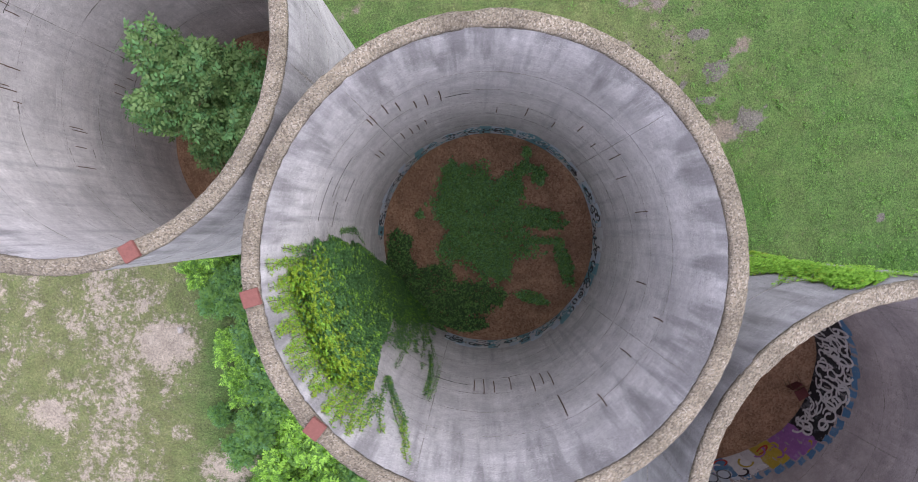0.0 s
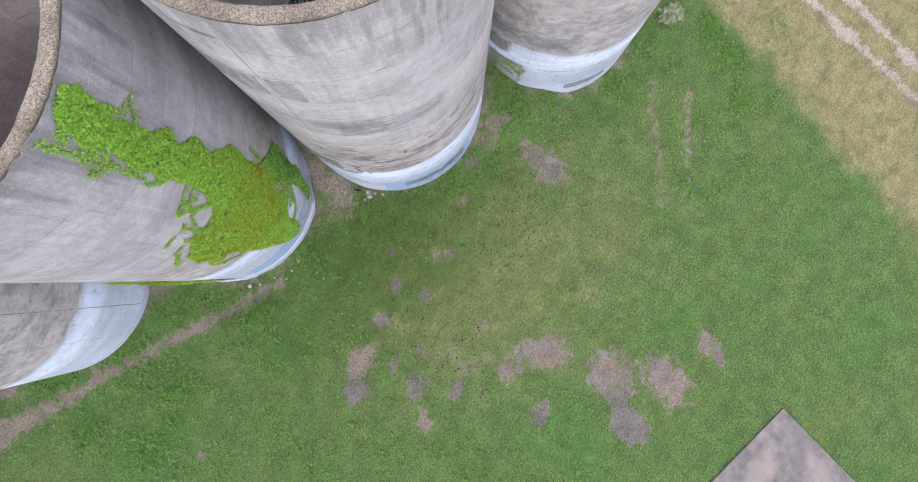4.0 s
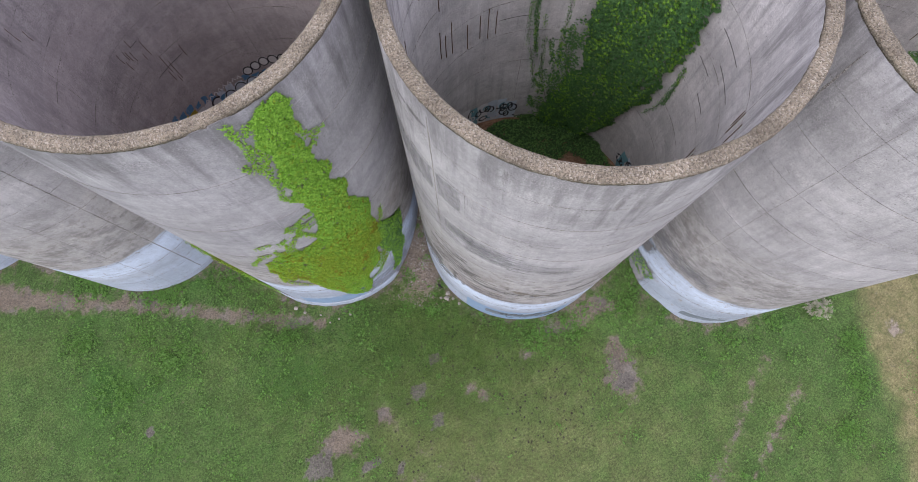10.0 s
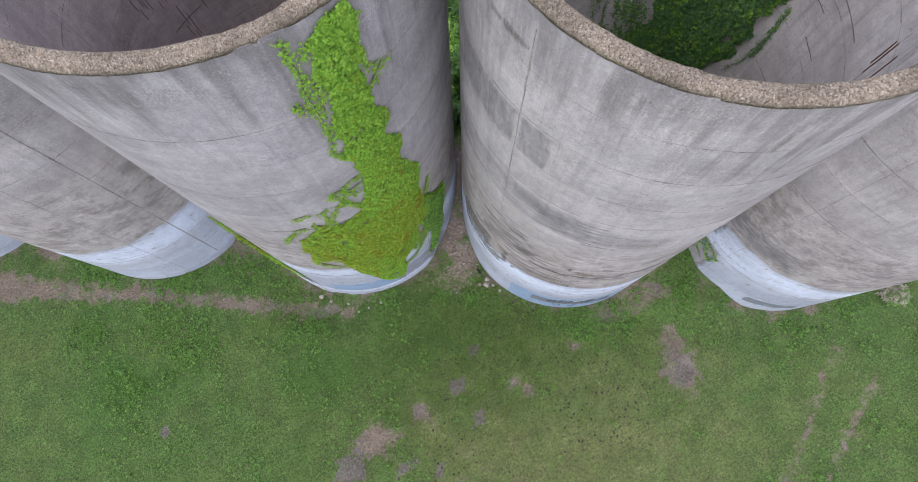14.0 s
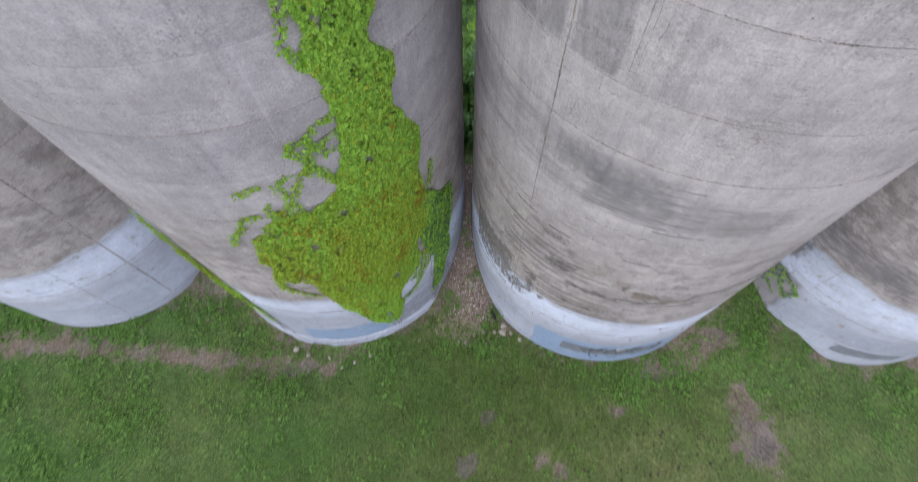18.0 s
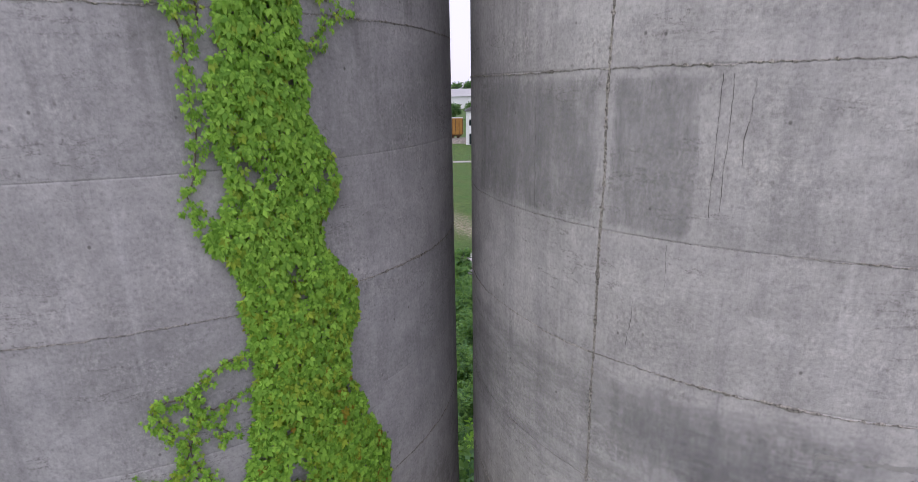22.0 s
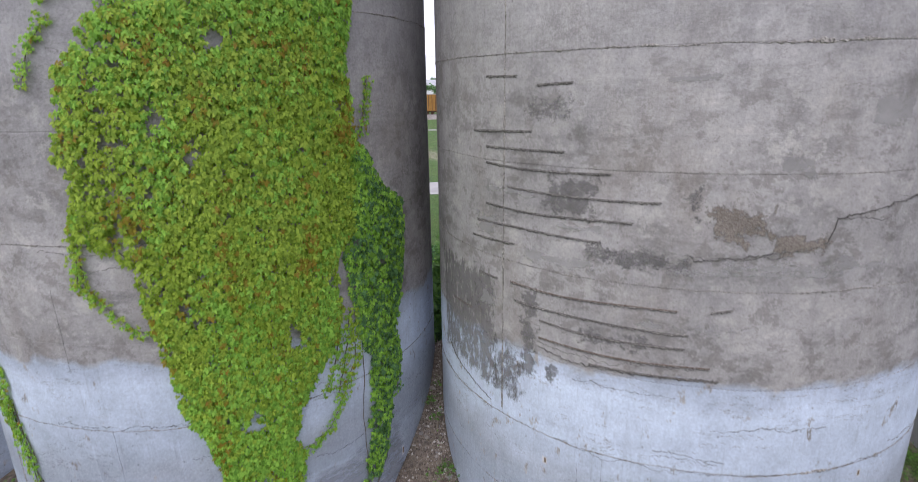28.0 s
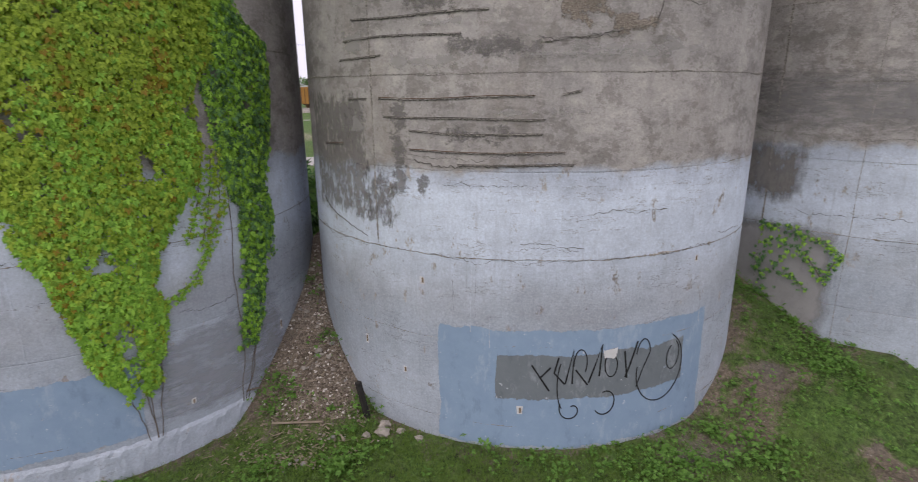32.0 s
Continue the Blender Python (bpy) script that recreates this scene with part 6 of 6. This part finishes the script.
# ---- a chair left on the fill ----
chair = thing("chair", "dark red chair lying on the brown fill", "chair", at=(12.6, -5.4, fill_top(1, 12.6 - 9.13, -5.4 + 5.25) + 0.1))
chair.rotation_euler = (radians(90), 0, radians(30))
CHAIRM = mottled("dark_red_cloth", (0.07, 0.02, 0.02), (0.11, 0.03, 0.03), 8)
part("seat", mesh_of("seat", *box(-0.22, 0.22, -0.22, 0.22, 0.42, 0.48, 0.015), CHAIRM), chair)
part("backrest", mesh_of("backrest", *box(-0.22, 0.22, 0.19, 0.23, 0.55, 0.95, 0.012), CHAIRM), chair)
for x in (-0.2, 0.2):
    for y in (-0.2, 0.2):
        part("leg", mesh_of("leg", *tube([(x, y, 0), (x, y, 0.43 if y < 0 else 0.95)], 0.014, 6), RUST), chair)

# ---- rubble at the silo foot ----
rr = random.Random(9)


def stone(x, y, s, mat, label, name="stone", category="stone"):
    bm = bmesh.new()
    bmesh.ops.create_icosphere(bm, subdivisions=2, radius=s)
    o = rr.random() * 50
    for v in bm.verts:
        v.co *= 0.75 + 0.5 * noise.noise(v.co * (1.4 / s) + Vector((o, 0, 0)))
        v.co.z *= 0.6
    me = bpy.data.meshes.new(name)
    bm.to_mesh(me)
    bm.free()
    me.materials.append(mat)
    ob = new(name, me)
    ob.matrix_basis = pose(x, y, ground_z(x, y) + s * 0.25, 0, 0, rr.random() * 360)
    return tagged(ob, label, category, "loose rubble")


for _ in range(110):
    t, w = rr.random(), rr.gauss(0, 0.6)
    x, y = 4.9 + 2.0 * t + w * 0.9, -2.6 + 4.0 * t - w * 0.5
    if any(math.hypot(x - cx, y - cy) < RAD + 0.06 for cx, cy in CENTRES):
        continue
    stone(x, y, 0.025 + 0.07 * rr.random() ** 3, STONE if rr.random() < 0.6 else SCAR, "broken chunk of pale concrete rubble")
for x, y, s in ((5.75, 1.35, 0.16), (5.6, 1.15, 0.13), (6.0, 1.2, 0.09), (5.5, 1.5, 0.1), (11.0, -0.2, 0.07), (10.4, -0.15, 0.1), (11.5, -0.25, 0.06), (12.5, -1.35, 0.1), (12.8, -1.75, 0.14), (11.8, -0.85, 0.08), (-12.1, -7.7, 0.45), (-15, -5, 0.25)):
    stone(x, y, s, STONE, "pale lump of broken concrete in the grass")


def pebbles():
    V, F = [], []
    for _ in range(20000):
        t, w = 0.9 * rr.random() ** 1.3, rr.gauss(0, 0.6)
        x, y = 3.9 + 2.9 * t + w * 0.85, -4.4 + 5.4 * t - w * 0.5
        if any(math.hypot(x - cx, y - cy) < RAD + 0.02 for cx, cy in CENTRES):
            continue
        s, n = 0.01 + 0.034 * rr.random() ** 2, len(V)
        z = ground_z(x, y)
        V += [(x + s * rr.uniform(0.6, 1.2) * dx, y + s * rr.uniform(0.6, 1.2) * dy, z + s * dz) for dx, dy, dz in ((1, 0, 0), (0, 1, 0.1), (-1, 0, 0), (0, -1, 0.1), (0, 0, 0.9))]
        F += [(n, n + 1, n + 4), (n + 1, n + 2, n + 4), (n + 2, n + 3, n + 4), (n + 3, n, n + 4)]
    tagged(new("gravel", mesh_of("gravel", V, F, [CHIPS])), "loose pale gravel between the silos", "gravel", kind="stuff")


pebbles()
post = new("timber_stub", mesh_of("timber_stub", *box(-0.05, 0.05, -0.045, 0.045, -0.1, 0.75, 0.01), mottled("charred_wood", (0.02, 0.019, 0.018), (0.05, 0.045, 0.042), 14)))
post.matrix_basis = pose(5.75, 0.75, ground_z(5.75, 0.75), 8, 6, 20)
tagged(post, "short charred timber post beside the silo foot", "post")
PLANK = mottled("grey_plank", (0.2, 0.16, 0.12), (0.32, 0.27, 0.21), 9)
for x, y, l, t in ((6.2, -0.5, 0.6, 40), (6.9, 0.3, 0.9, -35), (5.6, -1.6, 0.4, 70), (6.4, 0.9, 0.35, 100)):
    ob = new("stick", mesh_of("stick", *tube([(-l / 2, 0, 0), (0, 0.03, 0.02), (l / 2, 0, 0)], 0.022, 6), PLANK))
    ob.matrix_basis = pose(x, y, ground_z(x, y) + 0.03, 0, 0, t)
    tagged(ob, "weathered broken stick on the rubble", "stick", "sticks")

branch = new("fallen_branch", mesh_of("fallen_branch", *tube([(8.0, -1.15, 0.35), (7.6, -1.0, 0.62), (7.2, -0.9, 0.66), (6.8, -0.55, 0.5), (6.65, -0.1, ground_z(6.65, -0.1))], 0.022, 6, 0.5), BARK))
tagged(branch, "bare brown creeper root arching over the rubble", "branch")

# ---- grass and weeds ----
def free(x, y):
    return all(math.hypot(x - cx, y - cy) > RAD + 0.03 for cx, cy in CENTRES)


def blades(n, mx, my, h, seed, keep):
    r = np.random.RandomState(seed)
    V, F = [], []
    while n > 0:
        n -= 1
        x, y = mx + 4.6 * r.randn(), my + 3.2 * r.randn()
        if not free(x, y) or mask_at(dirt_mask, x, y) > keep * r.rand() + 0.15:
            continue
        z = ground_z(x, y) - 0.01
        for _ in range(3):
            a, l, b = r.rand() * 6.28, h * (0.5 + 0.9 * r.rand()), r.rand() * 6.28
            px, py = x + 0.05 * r.randn(), y + 0.05 * r.randn()
            c, s, w = math.cos(a), math.sin(a), 0.007
            k = len(V)
            V += [(px - w * s, py + w * c, z), (px + w * s, py - w * c, z), (px + l * 0.6 * math.cos(b), py + l * 0.6 * math.sin(b), z + l)]
            F.append((k, k + 1, k + 2))
    tagged(new("grass", mesh_of("grass", V, F, [BLADE])), "short green lawn grass", "grass", kind="stuff")


blades(60000, 5.5, 2.5, 0.075, 3, 0.8)


def litter(n, seed):
    """Dry twigs and leaf crumbs on the heap between the silos."""
    r = np.random.RandomState(seed)
    V, F = [], []
    while n > 0:
        t, w = r.rand(), r.randn() * 0.6
        x, y = 4.3 + 3.0 * t + w * 0.85, -3.9 + 4.9 * t - w * 0.5
        n -= 1
        if not free(x, y):
            continue
        a, l, z = r.rand() * 6.28, 0.03 + 0.16 * r.rand() ** 3, ground_z(x, y) + 0.012
        c, s, k = math.cos(a), math.sin(a), len(V)
        wd = 0.006 + 0.012 * r.rand()
        V += [(x - wd * s, y + wd * c, z), (x + wd * s, y - wd * c, z), (x + l * c + wd * s, y + l * s - wd * c, z + 0.02 * r.rand()), (x + l * c - wd * s, y + l * s + wd * c, z + 0.02 * r.rand())]
        F.append((k, k + 1, k + 2, k + 3))
    tagged(new("litter", mesh_of("litter", V, F, [PLANK])), "dry twigs and leaf litter on the rubble heap", "litter", kind="stuff")


litter(2600, 8)


WEEDY = ((20.2, -3.6, 1.1), (18.9, -2.0, 0.9), (22.9, -4.7, 0.9), (-10.15, 13.9, 0.7), (-8.3, 15.4, 0.7), (15.3, -4.6, 0.9), (4.5, -2.9, 0.2), (5.6, -0.7, 0.3), (5.4, 0.5, 0.3), (7.0, -0.5, 0.3), (6.6, 1.6, 0.3), (7.7, 0.8, 0.4), (4.4, 2.6, 0.3), (3.5, 3.2, 0.3), (0.9, 5.3, 0.9), (-2.8, 3.7, 1.2), (22.0, -1.7, 1.0), (-11.0, 12.2, 0.5), (-1.6, 5.6, 0.9), (2.6, 5.2, 0.7), (13.6, -0.6, 0.7))


def weeds(n, seed):
    r = np.random.RandomState(seed)
    P, N, S = [], [], []
    while len(P) < n:
        spot = r.rand()
        if spot < 0.15:
            cx, cy, d = WEEDY[r.randint(len(WEEDY))]
            x, y = cx + d * 0.6 * r.randn(), cy + d * 0.6 * r.randn()
            if d < 0.45 and r.rand() < 0.75:
                continue
        elif spot < 0.45:
            k = r.randint(4)
            a = radians(r.uniform(-25, 150))
            d = RAD + 0.06 + abs(r.randn()) * 0.5
            x, y = CENTRES[k][0] + d * math.cos(a), CENTRES[k][1] + d * math.sin(a)
        else:
            x, y = r.uniform(-14, 24), r.uniform(-9, 18)
        if not free(x, y) or 0.15 <= spot < 0.45 and k < 2 and r.rand() < (0.85 if 4.2 < x < 8.5 else 0.55) or spot >= 0.15 and noise.noise((x * 0.45, y * 0.45, 4)) < 0.05 + 0.3 * r.rand() - 0.25 * (x > 12):
            continue
        big = 0.5 + abs(r.randn()) * 0.5 if not 0.15 <= spot < 0.45 else 0.22 + abs(r.randn()) * 0.25
        for _ in range(9):
            P.append((x + 0.12 * big * r.randn(), y + 0.12 * big * r.randn(), ground_z(x, y) + 0.04 + 0.14 * big * r.rand()))
            N.append((r.randn() * 0.5, r.randn() * 0.5, 1))
            S.append(0.085 * big * (0.6 + 0.8 * r.rand()))
    P = np.array([p for p in P if free(p[0], p[1])])
    m = len(P)
    me = leaf_cloud("weeds", P, np.array(N)[:m], r.randn(m, 3), np.array(S)[:m], np.zeros(m, dtype=int), [WEED], palmate())
    tagged(new("weeds", me), "small broad-leaved green weeds in the lawn", "weeds", kind="stuff")


weeds(52000, 12)

# ---- the view past the silos ----
WHITE = mottled("white_siding", (0.7, 0.71, 0.72), (0.78, 0.79, 0.8), 2, 0.7, 0.1)
ROOF = mottled("dark_shingle", (0.06, 0.06, 0.065), (0.1, 0.1, 0.105), 2)
PANE = mottled("dark_glass", (0.02, 0.025, 0.03), (0.03, 0.04, 0.045), 1, 0.15, 0.0)
RAIL = mottled("rusty_yellow_car", (0.3, 0.15, 0.04), (0.42, 0.22, 0.06), 0.8, 0.8, 0.1)
SHED = mottled("grey_metal_roof", (0.36, 0.36, 0.37), (0.44, 0.44, 0.45), 0.2, 0.6, 0.05)
ROADM = mottled("pale_road", (0.3, 0.29, 0.28), (0.38, 0.37, 0.36), 0.8, c=(0.24, 0.23, 0.22))
VIEW = -118.0
vx, vy = math.cos(radians(VIEW)), math.sin(radians(VIEW))


def out(d, side=0.0):
    """A place d metres out along the view through the gap, side metres to its right."""
    return 9 + vx * d + vy * -side * -1.0, 5 + vy * d - vx * side


def road(d, wide, label):
    V, F = box(-wide / 2, wide / 2, -160, 160, -0.2, 0.03)
    ob = new("road", mesh_of("road", V, F, ROADM))
    ob.matrix_basis = pose(*out(d), 0, 0, 0, VIEW)
    tagged(ob, label, "road", kind="structure")


road(46, 6, "grey gravel lane across the grass")
road(115, 2.6, "pale concrete kerb road beyond the lawn")

house = thing("house", "white two-storey house with a dark hipped roof", "house", at=(*out(150, 4.3), 0))
house.rotation_euler = (0, 0, radians(VIEW))
part("wall", mesh_of("wall", *box(0, 9, -4.5, 4.5, 0, 9.0), WHITE), house)
part("roof", mesh_of("roof", [(-0.4, -4.9, 9.0), (9.4, -4.9, 9.0), (9.4, 4.9, 9.0), (-0.4, 4.9, 9.0), (3, 0, 11.6), (6, 0, 11.6)], [(0, 3, 2, 1), (0, 1, 5, 4), (1, 2, 5), (2, 3, 4, 5), (3, 0, 4)], ROOF), house)
for y in (-3, 0, 3):
    part("window", mesh_of("window", *box(-0.06, 0.05, y - 0.6, y + 0.6, 5.2, 6.8), PANE), house)
part("garage_door", mesh_of("garage_door", *box(-0.06, 0.05, -3.6, 3.6, 0.1, 3.0), PANE), house)


def railcar(side):
    car = thing("railcar", "rusty yellow covered railway car standing on the line", "railway car", "railway cars", at=(*out(158, side), 1.2))
    car.rotation_euler = (0, 0, radians(VIEW + 90))
    part("body", mesh_of("body", *box(-8, 8, -1.5, 1.5, 1.1, 5.6, 0.05), RAIL), car)
    part("roof", mesh_of("roof", *box(-8, 8, -1.4, 1.4, 5.6, 5.8, 0.05), SHED), car)
    part("underframe", mesh_of("underframe", *box(-7.5, 7.5, -1.1, 1.1, 0.7, 1.1), RUST), car)
    for k in range(17):
        for y in (-1.54, 1.54):
            part("rib", mesh_of("rib", *box(-7.9 + k * 0.98, -7.75 + k * 0.98, y - 0.05, y + 0.05, 1.2, 5.5), RUST), car)
    for x in (-6.5, -5, 5, 6.5):
        for y in (-0.75, 0.75):
            part("wheel", mesh_of("wheel", *tube([(x, y - 0.07, 0.45), (x, y + 0.07, 0.45)], 0.45, 14), RUST), car)


for s in (-43, -26, -9, 24):
    railcar(s)
bank = new("railway_bank", mesh_of("railway_bank", [(x, y, z) for y in (-200, 200) for x, z in ((-4.5, -0.1), (-2, 1.2), (2, 1.2), (4.5, -0.1))], [(0, 4, 5, 1), (1, 5, 6, 2), (2, 6, 7, 3), (0, 1, 2, 3), (4, 7, 6, 5), (0, 3, 7, 4)], GRAVEL))
bank.matrix_basis = pose(*out(158), 0, 0, 0, VIEW)
tagged(bank, "low gravel railway bank", "railway bank", kind="structure")

shed = thing("warehouse", "long grey metal warehouse beyond the railway", "warehouse", at=(*out(420, 0), 0))
shed.rotation_euler = (0, 0, radians(VIEW))
part("wall", mesh_of("wall", *box(0, 60, -90, 90, 0, 9), WHITE), shed)
part("roof", mesh_of("roof", [(-1, -91, 9), (61, -91, 9), (61, 91, 9), (-1, 91, 9), (30, -91, 14.5), (30, 91, 14.5)], [(0, 3, 2, 1), (0, 4, 5, 3), (1, 2, 5, 4), (0, 1, 4), (3, 5, 2)], SHED), shed)

FAR = [tree_maker("tree", "broad green tree in the distant tree line", 3, (7, 5, 4.5), 900, 1.5, 90 + k, [TREE, DEEP], limbs=6, trunk_r=0.3) for k in range(2)]
fr = random.Random(4)
places = [(205 + fr.uniform(-15, 40), s) for s in range(-60, 70, 9)] + [(560 + fr.uniform(-30, 60), s) for s in range(-150, 160, 14)]
for i, (d, s) in enumerate(places):
    k = (1.5 if d > 400 else 0.8) * fr.uniform(0.8, 1.2)
    m = pose(*out(d, s), 0, 0, 0, 41 * i)
    ob = FAR[i] if i < 2 else copy_thing(FAR[i % 2], m)
    ob.matrix_basis = m
    ob.scale = (k, k, k)

for s in (-45, 45):
    pole = thing("utility_pole", "brown timber utility pole beside the road", "utility pole", at=(*out(122, s), 0))
    pole.rotation_euler = (0, 0, radians(VIEW))
    part("pole", mesh_of("pole", *tube([(0, 0, 0), (0, 0, 17)], 0.16, 8, 0.7), BARK), pole)
    part("crossarm", mesh_of("crossarm", *box(-0.06, 0.06, -1.2, 1.2, 16.2, 16.4), BARK), pole)
wire = new("power_line", mesh_of("power_line", *tube([(*out(122, s), 16.4 + 0.0006 * s * s - 1.2) for s in range(-45, 50, 10)], 0.03, 4), BLACK))
tagged(wire, "thin black overhead power line", "power line")


# ---- the first silo narrows a little towards its rim, and leans back ----
LEAN = Vector((-0.035, -0.045, 0))


def rise(z):
    return np.clip(np.asarray(z, dtype=float) / TOP, 0, 1)


def draw_in(ob):
    """Draws a part of the first silo in towards its axis and back, the more the higher it lies."""
    x, y, z = ob.location
    if abs(x) + abs(y) > 0.01:
        w = float(rise(z))
        k = 1 - 0.0105 * w
        ob.location = (x * k + LEAN.x * w, y * k + LEAN.y * w, z)
        return
    if ob.data.users > 1:
        ob.data = ob.data.copy()
    n = len(ob.data.vertices)
    co = np.empty(n * 3, dtype=np.float32)
    ob.data.vertices.foreach_get("co", co)
    co = co.reshape(-1, 3)
    w = rise(co[:, 2] * ob.scale[2] + z)
    lean = Matrix.Rotation(-ob.rotation_euler.z, 3, "Z") @ LEAN
    co[:, :2] *= (1 - 0.0105 * w)[:, None]
    co[:, 0] += lean.x * w
    co[:, 1] += lean.y * w
    ob.data.vertices.foreach_set("co", co.ravel())
    ob.data.update()


for top in [silos[0]] + INNER_PLANTS:
    for ob in top.children_recursive:
        draw_in(ob)
